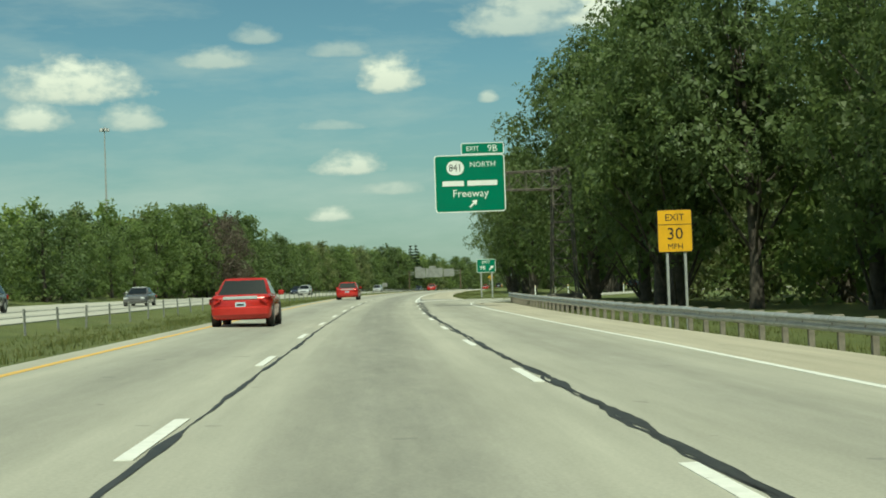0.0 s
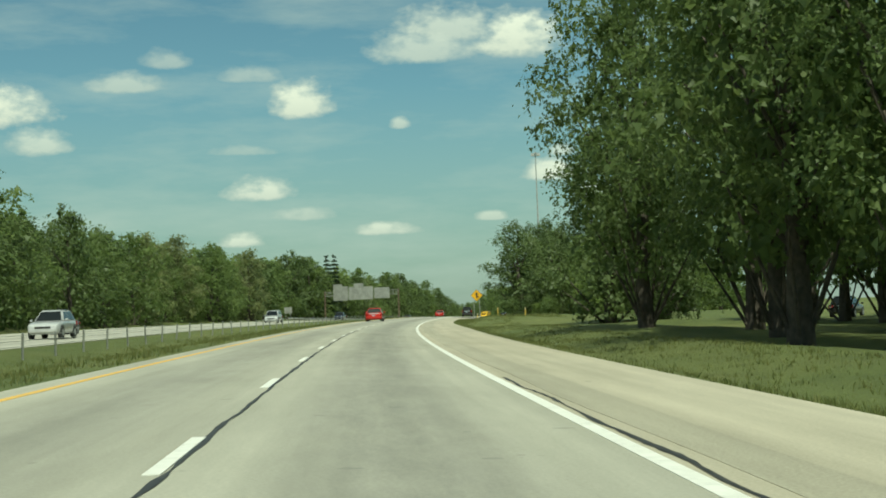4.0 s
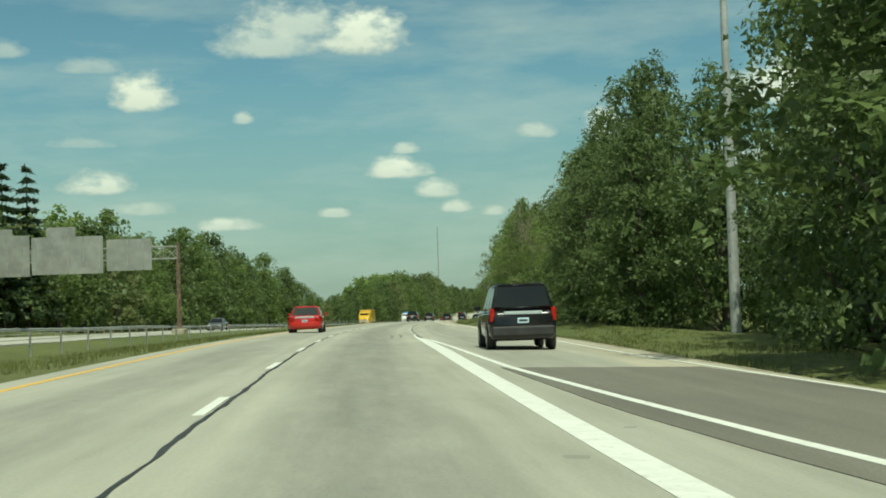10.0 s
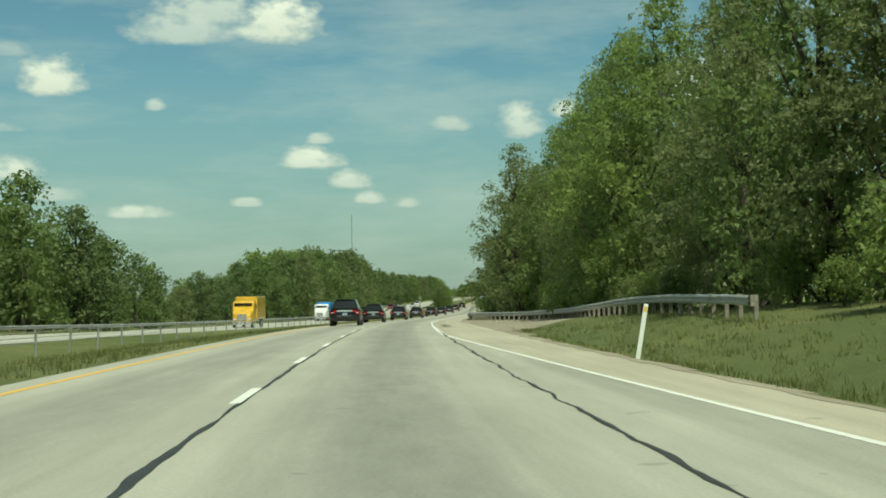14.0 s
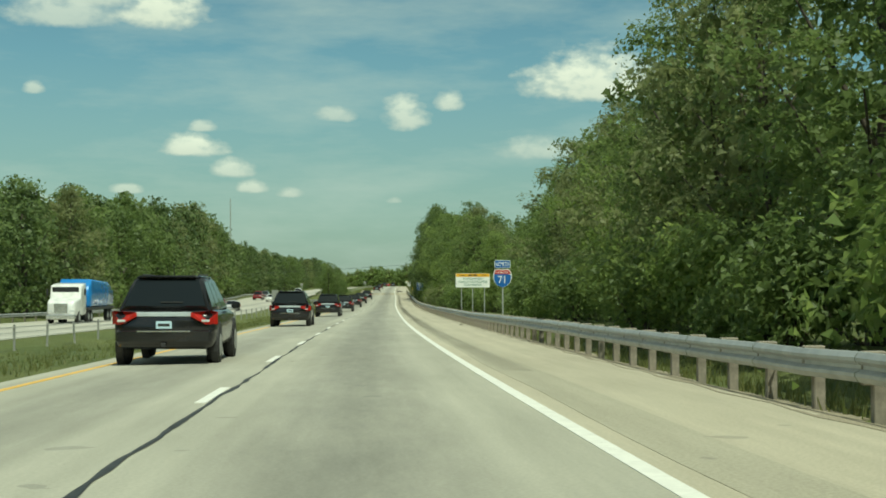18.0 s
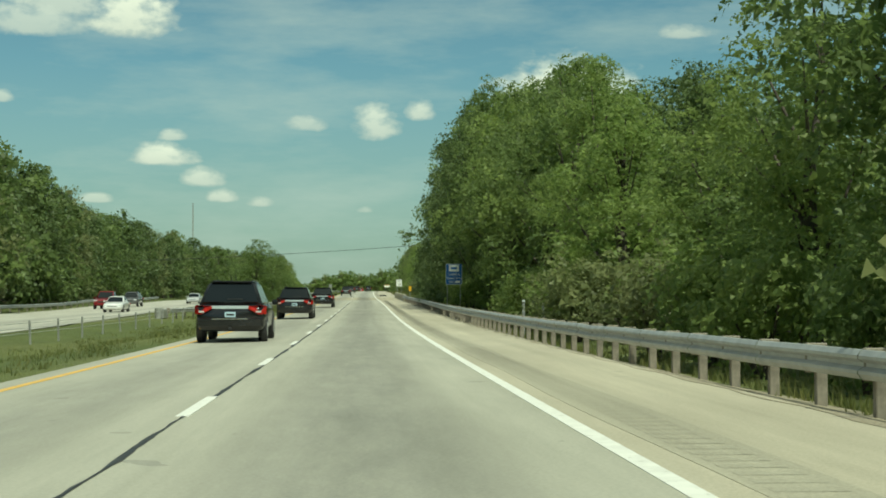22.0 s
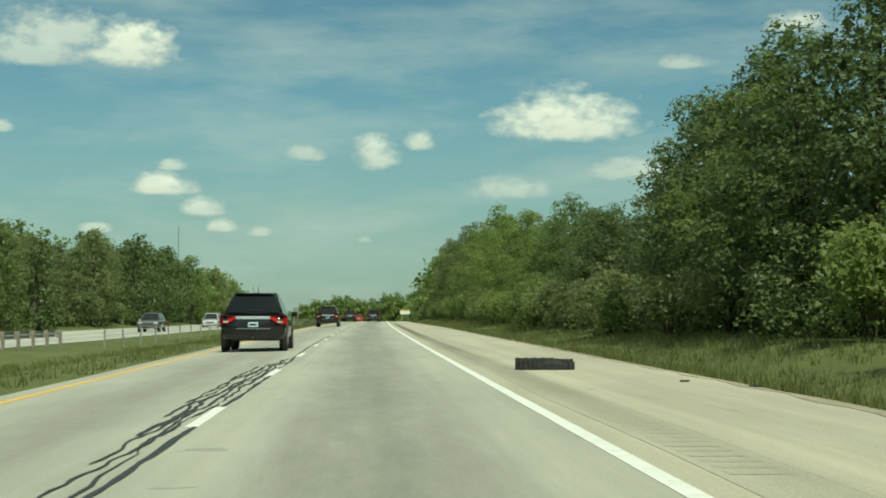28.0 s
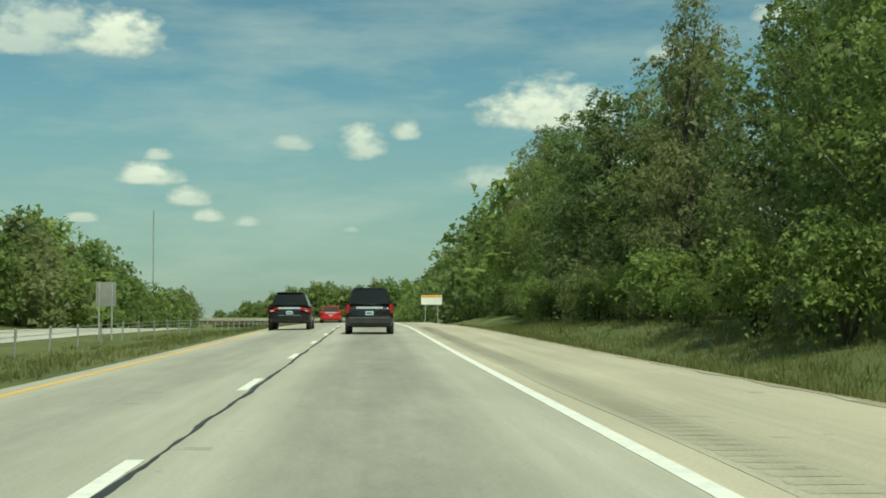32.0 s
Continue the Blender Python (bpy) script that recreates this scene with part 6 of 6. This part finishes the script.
g = thing("yellow_marker", at(1017, 7.75), "orange object marker on a post at the bridge end", "marker post")
plate(g, "panel", 0, 1.75, .30, .62, M_SIGNYELLOW, -.03, .015, .03)
sign_post(g, 0, 1.9, -.6, .03)

# thin radio mast far away
g = thing("radio_mast", pose(-497, 3885, -8), "thin distant radio mast above the trees", "radio mast")
b = bmesh.new()
for k in range(3):
    an = k * 2.094
    tube(b, (math.cos(an) * 1.0, math.sin(an) * 1.0, -1), (math.cos(an) * 1.0, math.sin(an) * 1.0, 198), .45, None, 5)
part("mast", b, M_GALV_OLD, g)
b = bmesh.new()
for k in range(30):
    for j in range(3):
        a0, a1 = j * 2.094, (j + 1) * 2.094
        tube(b, (math.cos(a0), math.sin(a0), k * 6.5), (math.cos(a1), math.sin(a1), k * 6.5 + 6), .2, None, 4)
part("bracing", b, M_GALV_OLD, g)

# overhead cable across the road
a_, b_ = P(1022, -42, 4.9), P(1028, 20, 8.4)
g = thing("overhead_cable", Matrix.Translation(a_), "black overhead cable spanning the road", "cable")
sag = lambda t: (b_ - a_) * t + np.array((0, 0, -2 * t * (1 - t)))
vs = [sag(k / 24) + np.array((0, .03 * math.cos(j * 1.2566), .03 * math.sin(j * 1.2566))) for k in range(25) for j in range(5)]
link_mesh("cable", vs, [(k * 5 + j, k * 5 + (j + 1) % 5, k * 5 + 5 + (j + 1) % 5, k * 5 + 5 + j) for k in range(24) for j in range(5)], M_INK, g)
for pt, hh in ((a_, 4.9), (b_, 8.4)):
    gp = thing("utility_pole", Matrix.Translation(Vector(pt) - Vector((0, 0, hh + 2.0))), "weathered timber utility pole among trees", "utility pole")
    part("pole", fresh(tube, (0, 0, 0), (0, 0, hh + 2.3), .17, .12, 10), M_WOODPOST, gp)
    part("crossarm", fresh(box, 0, 0, hh + 2.0, 1.8, .1, .12), M_WOODPOST, gp)

# overpass far ahead
g = thing("overpass", at(1860, 0, 0, 0, False), "dark weathered concrete overpass spanning the highway far ahead", "bridge")
zd = 5.4
part("deck", fresh(box, -18, 0, zd + .25, 130, 10, .5, .05), M_CONC, g)
for yy in (-4.2, -1.4, 1.4, 4.2):
    part("girder", fresh(box, -18, yy, zd - .75, 130, .6, 1.5), M_RUST, g)
for yy in (-4.9, 4.9):
    part("parapet", fresh(box, -18, yy, zd + .9, 130, .25, .8), M_CONC, g)
for xx in (-58, -34, -9.5, 13):
    for yy in (-3, 0, 3):
        part("pier", fresh(tube, (xx, yy, -6), (xx, yy, zd - 1), .45, .45, 12), M_CONC, g)
for xx in (-85, 52):
    part("abutment", fresh(box, xx, 0, zd / 2 - 2, 10, 12, zd + 5, .2), M_CONC, g)

# crash cushion at the nose of the median rail
g = thing("crash_cushion", at(928.5, -12.1), "grey steel crash cushion at the end of the median rail", "barrier")
part("nose", fresh(tube, (0, -.6, -.1), (0, -.6, .72), .27, .27, 14), M_GALV_OLD, g)
part("box", fresh(box, .05, .55, .34, .55, 1.7, .66, .06), M_GALV_OLD, g)

# tyre carcass on the shoulder
g = thing("tyre_carcass", at(1088.6, 5.25, 0.0, 4), "flattened black strip of a shredded truck tyre on the shoulder", "debris")
vs, fs = [], []
n_ = 22
for i in range(n_):
    x_ = -.58 + 1.16 * i / (n_ - 1)
    w_ = .13 * (1 if 2 < i < n_ - 3 else .85)
    top = .24 - (.07 * max(0, (i - 13) / 8)) + .008 * math.sin(i * 2.1)
    for yy, zz in ((-w_, .0), (-w_ * 1.08, top * .5), (-w_ * .85, top * .93), (0, top), (w_ * .85, top * .93), (w_, 0.0)):
        vs.append((x_, yy + .03 * math.sin(i * .35), zz))
for i in range(n_ - 1):
    for k in range(6):
        j = (k + 1) % 6
        fs.append((i * 6 + k, (i + 1) * 6 + k, (i + 1) * 6 + j, i * 6 + j))
fs += [tuple(range(5, -1, -1)), tuple((n_ - 1) * 6 + k for k in range(6))]
M_TYRE = simple("tyre_rubber", (0.022, 0.022, 0.022), 0.75, vary=0.3, scale=10, bump=0.4)
link_mesh("carcass", vs, fs, M_TYRE, g)
b = bmesh.new()
for i in range(12):
    box(b, -.5 + i * .09, -.132, .12, .078, .02, .20)
part("tread_blocks", b, M_TYRE, g)
rng1 = np.random.RandomState(5)
for s_, lat_ in ((1083.5, 6.9), (1081.8, 7.6), (748, 6.3), (96.5, 8.0), (640, 6.0)):
    g = thing("rubber_scrap", at(s_, lat_, 0, rng1.uniform(0, 180)), "small scrap of torn rubber on the shoulder", "debris")
    b = bmesh.new()
    for k in range(4):
        box(b, k * .05 - .08, .02 * math.sin(k * 2), .015, .06, .05, .03, .01)
    part("scrap", b, M_TYRE, g)

# ---- vehicles ----
M_GLASS = Mat("tinted_car_glass", 0.06, 0.0, (0.012, 0.015, 0.016))
M_GLASS.b.inputs["Specular IOR Level"].default_value = 0.4
M_GLASS = M_GLASS.m
M_TAIL = simple("tail_lamp_red", (0.36, 0.014, 0.010), 0.14, vary=0.3, scale=9)
M_HEAD = simple("headlamp_lens", (0.72, 0.74, 0.74), 0.12, 0.3, vary=0.1)
M_CHROME = simple("chrome_trim", (0.70, 0.71, 0.71), 0.18, 0.9, vary=0.05)
M_PLASTIC = simple("dark_bumper_plastic", (0.03, 0.03, 0.03), 0.6, vary=0.2)
M_PLATE = simple("number_plate", (0.50, 0.66, 0.74), 0.5, vary=0.1, scale=14)
M_TRIM = simple("satin_silver_trim", (0.52, 0.58, 0.60), 0.3, 0.25, vary=0.06)
PAINTS = {}


def paint(name, color):
    if name not in PAINTS:
        m = Mat("car_paint_" + name, 0.20, 0.10, color)
        m.b.inputs["Coat Weight"].default_value = 0.3
        dust = m.noise(1.6, 5)
        m.set("Base Color", m.ramp(dust, tuple(c * .85 for c in color), tuple(min(1, c * 1.1 + .01) for c in color)))
        PAINTS[name] = m.m
    return PAINTS[name]


def loft(sections):
    """A closed body from rings of (x, z) at stations y."""
    b = bmesh.new()
    rings = [[b.verts.new((x, y, z)) for x, z in ring] for y, ring in sections]
    n = len(rings[0])
    for r0, r1 in zip(rings[:-1], rings[1:]):
        for k in range(n):
            b.faces.new((r0[k], r0[(k + 1) % n], r1[(k + 1) % n], r1[k]))
    b.faces.new(rings[0][::-1])
    b.faces.new(rings[-1])
    bmesh.ops.recalc_face_normals(b, faces=b.faces)
    for f in b.faces:
        f.smooth = True
    return b


def shell(w, z0, z1, tuck=0.93, shoulder=0.97):
    zm = z0 + (z1 - z0) * .55
    half = [(w * .80, z0), (w * tuck, z0 + .04), (w * .99, z0 + .16), (w, zm), (w * .985, z1 - .16), (w * shoulder, z1 - .06), (w * .90, z1 - .01), (w * .82, z1)]
    return half + [(-x, z) for x, z in half[::-1]]


def bevelled(b, offset=.035):
    """Rounds the rims of a tyre."""
    es = [e for e in b.edges if len(e.link_faces) == 2 and any(len(f.verts) > 6 for f in e.link_faces)]
    bmesh.ops.bevel(b, geom=es, offset=offset, segments=2, affect="EDGES")
    return b


def car(s, lat, kind, color, label, turn=0.0, ground=True):
    """A road vehicle standing on its wheels; it faces +y."""
    L, W, H, belt_z, clear, rad = {"sedan": (4.6, 1.78, 1.44, .92, .20, .32), "suv": (4.8, 1.93, 1.73, 1.06, .31, .385),
                                   "boxy_suv": (4.45, 1.80, 1.76, 1.06, .25, .36), "van": (5.0, 1.95, 1.76, 1.02, .2, .34), "pickup": (5.6, 1.98, 1.85, 1.12, .32, .40)}[kind]
    root = thing(kind if kind != "boxy_suv" else "suv", at(s, lat, 0, turn, ground), label, "car")
    body_m = paint(*color)
    w, f, r = W / 2, L / 2, -L / 2
    hood = belt_z - (.02 if kind in ("suv", "boxy_suv", "pickup") else .06)
    tail = belt_z + (.02 if kind != "sedan" else .03)
    if kind == "pickup":
        tail = belt_z
    body = part("body", loft([(r, shell(w * .88, clear + .14, tail - .12)), (r + .10, shell(w * .97, clear + .04, tail - .02)), (r + .5, shell(w, clear, tail)), (0, shell(w, clear, belt_z)),
                              (f - 1.35, shell(w, clear, belt_z - .01)), (f - .55, shell(w * .98, clear, hood - .05)), (f - .12, shell(w * .93, clear + .04, hood - .16)), (f, shell(w * .82, clear + .14, hood - .30))]), body_m, root)
    # cabin
    yb0, yb1 = {"sedan": (r + .75, f - 1.25), "suv": (r + .10, f - 1.35), "boxy_suv": (r + .06, f - 1.30), "van": (r + .08, f - .95), "pickup": (-.75, f - 1.55)}[kind]
    yt0, yt1 = {"sedan": (r + 1.55, f - 2.15), "suv": (r + .55, f - 2.15), "boxy_suv": (r + .34, f - 2.0), "van": (r + .42, f - 1.85), "pickup": (-.55, f - 2.30)}[kind]
    wb, wt, zb, zt = w * .93, w * (.72 if kind == "sedan" else .67 if kind == "suv" else .74), belt_z - .05, H
    base = [(-wb, yb0), (wb, yb0), (wb, yb1), (-wb, yb1)]
    top = [(-wt, yt0), (wt, yt0), (wt, yt1), (-wt, yt1)]
    b = bmesh.new()
    vb = [b.verts.new((x, y, zb)) for x, y in base]
    vm = [b.verts.new((x * 1.0, y, zt - .05)) for x, y in top]
    vt = [b.verts.new((x * .88, y * .96 + (yt0 + yt1) / 2 * .04, zt)) for x, y in top]
    for a, c in ((vb, vm), (vm, vt)):
        for k in range(4):
            b.faces.new((a[k], a[(k + 1) % 4], c[(k + 1) % 4], c[k]))
    b.faces.new(vt)
    b.faces.new(vb[::-1])
    bmesh.ops.bevel(b, geom=list(b.edges), offset=.06 if kind in ("suv", "boxy_suv") else .04, segments=3, affect="EDGES")
    for q in b.faces:
        q.smooth = True
    part("cabin", b, body_m, root)

    def pane(k, u0, u1, v0, v1, name="window"):
        a0, a1 = Vector((*base[k], zb)), Vector((*base[(k + 1) % 4], zb))
        c0, c1 = Vector((*top[k], zt - .05)), Vector((*top[(k + 1) % 4], zt - .05))
        pt = lambda u, v: a0.lerp(a1, u).lerp(c0.lerp(c1, u), v)
        nrm = (a1 - a0).cross(c0 - a0).normalized() * .008
        bb = bmesh.new()
        q = [bb.verts.new(pt(u, v) + nrm) for u, v in ((u0, v0), (u1, v0), (u1, v1), (u0, v1))]
        bb.faces.new(q)
        e = bmesh.ops.extrude_face_region(bb, geom=list(bb.faces))
        for v in e["geom"]:
            if isinstance(v, bmesh.types.BMVert):
                v.co -= nrm * 1.5
        bmesh.ops.recalc_face_normals(bb, faces=bb.faces)
        part(name, bb, M_GLASS, root)
    pane(0, .05, .95, .20 if kind != "sedan" else .14, .95, "rear_window")
    pane(2, .06, .94, .12, .93, "windscreen")
    cuts = {"suv": (.07, .34, .62, .93), "boxy_suv": (.05, .34, .64, .94), "van": (.05, .36, .66, .92), "sedan": (.14, .50, .86), "pickup": (.08, .5, .92)}[kind]
    for k in (1, 3):
        for u0, u1 in zip(cuts[:-1], cuts[1:]):
            a, c = (u0 + .012, u1 - .012) if k == 1 else (1 - u1 + .012, 1 - u0 - .012)
            pane(k, a, c, .16, .90)
    if kind == "pickup":
        part("bed_floor", fresh(box, 0, r + 1.0, belt_z - .02, W * .82, 1.7, .03), M_PLASTIC, root)
    # wheels
    for x in (-w + .10, w - .10):
        for y in (r + .85, f - .88):
            wh = part("wheel", bevelled(fresh(tube, (x - .12, y, rad), (x + .12, y, rad), rad, rad, 24)), M_TYRE, root, "black tyre")
            sg = 1 if x > 0 else -1
            part("rim", fresh(tube, (x + sg * .09, y, rad), (x + sg * .125, y, rad), rad * .64, rad * .55, 14), M_GALV, wh, "grey alloy rim")
            part("wheel_arch", fresh(tube, (x - .115 if sg < 0 else x - .02, y, rad + .02), (x + .02 if sg < 0 else x + .107, y, rad + .02), rad * 1.14, rad * 1.14, 20), M_PLASTIC, root)
    # ends
    part("rear_bumper", fresh(box, 0, r + .06, clear + .26, W * .93, .20, .28, .05), M_PLASTIC if kind in ("boxy_suv",) else body_m, root)
    part("front_bumper", fresh(box, 0, f - .08, clear + .22, W * .88, .20, .26, .05), body_m, root)
    part("lower_valance", fresh(box, 0, r + .16, clear + .12, W * .70, .16, .14, .04), M_PLASTIC, root)
    part("grille", fresh(box, 0, f - .015, hood - .36, W * .5, .05, .16, .02), M_PLASTIC, root)
    for sg in (-1, 1):
        if kind == "boxy_suv":
            part("tail_light", fresh(box, sg * w * .90, r + .07, belt_z - .12, .13, .12, .34, .02), M_TAIL, root)
        else:
            big = kind == "suv"
            tb = bmesh.new()
            zl, hl, wl = belt_z - (.13 if big else .16), (.13 if big else .09), (.50 if big else .40)
            ring = [(1.0, -hl), (1.0, hl * .8), (.93, hl), (1 - wl, hl * .75), (1 - wl, hl * .15), (.80, -hl), ]
            tv = [tb.verts.new((sg * w * (px + .01), r + (.26 if px > .99 else .07 if px > .9 else .02), zl + pz)) for px, pz in ring]
            tf = tb.faces.new(tv)
            te = bmesh.ops.extrude_face_region(tb, geom=[tf])
            for v in te["geom"]:
                if isinstance(v, bmesh.types.BMVert):
                    v.co.y -= .075
                    v.co.x += sg * .022
            bmesh.ops.recalc_face_normals(tb, faces=tb.faces)
            tl = part("tail_light", tb, M_TAIL, root)
            if big:
                part("reversing_lens", fresh(box, sg * w * .82, r - .058, zl - .06, w * .16, .02, .045, .008), M_HEAD, tl, "clear lens")
        part("headlight", fresh(box, sg * w * .70, f - .13, hood - .27, w * .38, .20, .16, .04), M_HEAD, root)
        part("mirror", fresh(box, sg * (w + .09), f - 1.55, belt_z + .06, .18, .10, .15, .03), body_m, root)
        part("reflector", fresh(box, sg * w * .80, r + .012, clear + .26, .17, .05, .085, .012), M_TAIL, root)
    part("trim_strip", fresh(box, 0, r + .01, belt_z - .07, W * .56, .06, .085, .01), M_TRIM, root)
    np_ = part("number_plate", fresh(box, 0, r + .012, belt_z - .27, .31, .03, .155, .01), M_PLATE, root)
    part("plate_bar", fresh(box, 0, r - .006, belt_z - .27, .22, .006, .05), M_INK, np_, "plain dark bar")
    if kind in ("suv", "boxy_suv"):
        part("wiper", fresh(box, .12, yb0 - .01 + .12, belt_z + .16, .42, .02, .02), M_PLASTIC, root)
        for sg in (-1, 1):
            part("roof_rail", fresh(tube, (sg * wt * .84, yt0 + .35, H + .015), (sg * wt * .84, yt1 - .1, H + .015), .016, None, 6), M_PLASTIC, root)
    if kind == "suv":
        part("antenna", fresh(tube, (-.05, yt0 + .55, H - .02), (-.09, yt0 + .38, H + .22), .010, .005, 5), M_PLASTIC, root)
        part("spoiler", fresh(box, 0, yt0 - .01, H - .02, wt * 1.72, .16, .045, .02), body_m, root)
        part("aerial", fresh(tube, (.1, yt0 + .15, H), (.1, yt0 + .05, H + .22), .012, .006, 5), M_PLASTIC, root)
        part("tow_hitch", fresh(box, 0, r - .02, clear + .10, .09, .16, .08, .01), M_PLASTIC, root)
        part("bumper_strip", fresh(box, 0, r - .045, clear + .36, W * .52, .02, .02), M_CHROME, root)
    return root


RED, DARKRED, BLACK, SILVER, WHITE_P, BLUE, GREY = ("red", (0.46, 0.018, 0.014)), ("dark_red", (0.20, 0.012, 0.015)), ("black", (0.010, 0.010, 0.011)), ("silver", (0.48, 0.49, 0.49)), ("white", (0.76, 0.76, 0.73)), ("navy", (0.02, 0.03, 0.06)), ("grey", (0.12, 0.12, 0.12))
car(44.6, -2.2, "sedan", RED, "bright red sedan in the passing lane", ground=False)
car(119, -2.0, "sedan", RED, "bright red sedan in the passing lane beside the exit gore", ground=False)
car(307, -2.0, "sedan", RED, "bright red sedan in the passing lane beside open grass", ground=False)
car(416.5, 5.9, "boxy_suv", BLACK, "black boxy sport utility car on the merging ramp", ground=False)
car(456, -2.0, "sedan", RED, "red sedan in the passing lane round the bend", ground=False)
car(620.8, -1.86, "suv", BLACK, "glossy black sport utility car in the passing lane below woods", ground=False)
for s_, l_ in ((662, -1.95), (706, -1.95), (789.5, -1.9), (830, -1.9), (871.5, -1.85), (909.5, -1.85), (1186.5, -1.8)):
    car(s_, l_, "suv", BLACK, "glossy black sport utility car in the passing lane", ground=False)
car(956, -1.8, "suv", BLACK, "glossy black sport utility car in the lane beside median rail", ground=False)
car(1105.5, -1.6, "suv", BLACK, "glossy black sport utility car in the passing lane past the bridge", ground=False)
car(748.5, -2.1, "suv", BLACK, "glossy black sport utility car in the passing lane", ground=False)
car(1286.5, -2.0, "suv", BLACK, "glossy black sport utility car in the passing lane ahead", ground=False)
car(1274.5, 1.66, "boxy_suv", BLACK, "black boxy sport utility car in the driving lane ahead", ground=False)
car(1342, -1.6, "sedan", RED, "red sedan far ahead in the passing lane", ground=False)
car(268, 38.5, "suv", BLACK, "dark sport utility car on the loop ramp beyond the grass", -28)
OPP = lambda s, lane: -float(opp_edge(s)) - (3.6 if lane == 1 else 7.4)
for s_, ln, kind, col, lb in ((84, 2, "suv", GREY, "dark grey sport utility car in the opposite lanes"), (112, 1, "sedan", GREY, "dark sedan in the opposite lanes"), (131, 2, "sedan", WHITE_P, "white sedan in the opposite lanes"),
                              (238, 1, "suv", SILVER, "silver sport utility car in the opposite lanes"), (256, 2, "sedan", BLUE, "dark sedan in the opposite lanes"), (355, 1, "van", SILVER, "silver van in the opposite lanes"),
                              (462, 2, "pickup", BLUE, "dark pickup truck in the opposite lanes"), (545, 1, "sedan", GREY, "dark sedan in the opposite lanes by the bend"), (808, 1, "sedan", WHITE_P, "white sedan in the opposite lanes beside the barrier"),
                              (962, 1, "sedan", WHITE_P, "white sedan in the opposite lanes"), (982, 2, "pickup", DARKRED, "dark red pickup truck in the opposite lanes"), (1000, 2, "suv", GREY, "dark sport utility car in the opposite lanes"),
                              (1030, 1, "sedan", SILVER, "silver sedan in the opposite lanes"), (1056, 1, "pickup", WHITE_P, "white pickup truck in the opposite lanes"), (1192, 1, "suv", GREY, "dark sport utility car in the opposite lanes"),
                              (1215, 2, "sedan", WHITE_P, "white sedan in the opposite lanes"), (1238, 1, "van", SILVER, "silver van in the opposite lanes"), (870, 1, "sedan", SILVER, "silver sedan in the opposite lanes far off"),
                              (895, 2, "sedan", DARKRED, "dark red sedan in the opposite lanes far off")):
    car(s_, OPP(s_, ln), kind, col, lb, 180)


def truck(s, lane, label, cab_col, load_col, semi):
    root = thing("truck", at(s, OPP(s, lane), 0, 180), label, "truck")
    cab, load = paint(*cab_col), paint(*load_col)
    part("cab", loft([(1.2, shell(1.15, .9, 2.9)), (1.5, shell(1.2, .6, 3.1)), (2.9, shell(1.2, .6, 2.95)), (3.3, shell(1.18, .6, 2.0)), (4.6 if semi else 3.9, shell(1.05, .6, 1.75)), (4.8 if semi else 4.1, shell(.95, .75, 1.6))]), cab, root)
    part("windscreen", fresh(box, 0, 3.12, 2.45, 2.0, .06, .75, .03, Matrix.Translation((0, 3.12, 2.45)) @ Matrix.Rotation(radians(-24), 4, "X") @ Matrix.Translation((0, -3.12, -2.45))), M_GLASS, root)
    part("grille", fresh(box, 0, 4.82 if semi else 4.12, 1.2, 1.0, .06, .7, .02), M_CHROME, root)
    part("bumper", fresh(box, 0, 4.8 if semi else 4.1, .55, 2.2, .22, .35, .05), M_CHROME, root)
    if semi:
        part("load", loft([(-9.5, shell(1.2, 1.3, 2.5)), (-7, shell(1.25, 1.2, 3.2)), (-.5, shell(1.25, 1.2, 3.4)), (.3, shell(1.2, 1.2, 2.8))]), load, root, "tarpaulin-covered load")
        part("trailer_bed", fresh(box, 0, -4.5, 1.1, 2.5, 10.5, .22), M_PLASTIC, root)
        wy = (3.6, .2, -.9, -7.5, -8.7)
    else:
        part("box_body", fresh(box, 0, -2.2, 2.2, 2.45, 6.4, 2.6, .06), load, root)
        wy = (3.0, -3.4)
    for y in wy:
        for x in (-1.0, 1.0):
            wh = part("wheel", fresh(tube, (x - .14, y, .5), (x + .14, y, .5), .5, .5, 18), M_TYRE, root, "black tyre")
            part("rim", fresh(tube, (x + (.12 if x > 0 else -.12), y, .5), (x + (.15 if x > 0 else -.15), y, .5), .28, .24, 12), M_GALV, wh, "steel rim")
    for sg in (-1, 1):
        part("headlight", fresh(box, sg * .8, 4.75 if semi else 4.05, 1.0, .35, .12, .2, .03), M_HEAD, root)
        part("mirror", fresh(box, sg * 1.42, 3.0, 2.4, .12, .2, .5, .03), M_PLASTIC, root)


truck(790, 2, "white truck tractor with a blue covered trailer in the opposite lanes", WHITE_P, ("load_blue", (0.02, 0.20, 0.55)), True)
truck(690, 1, "yellow box truck in the opposite lanes round the bend", ("truck_yellow", (0.70, 0.42, 0.04)), ("truck_box_yellow", (0.72, 0.45, 0.06)), False)
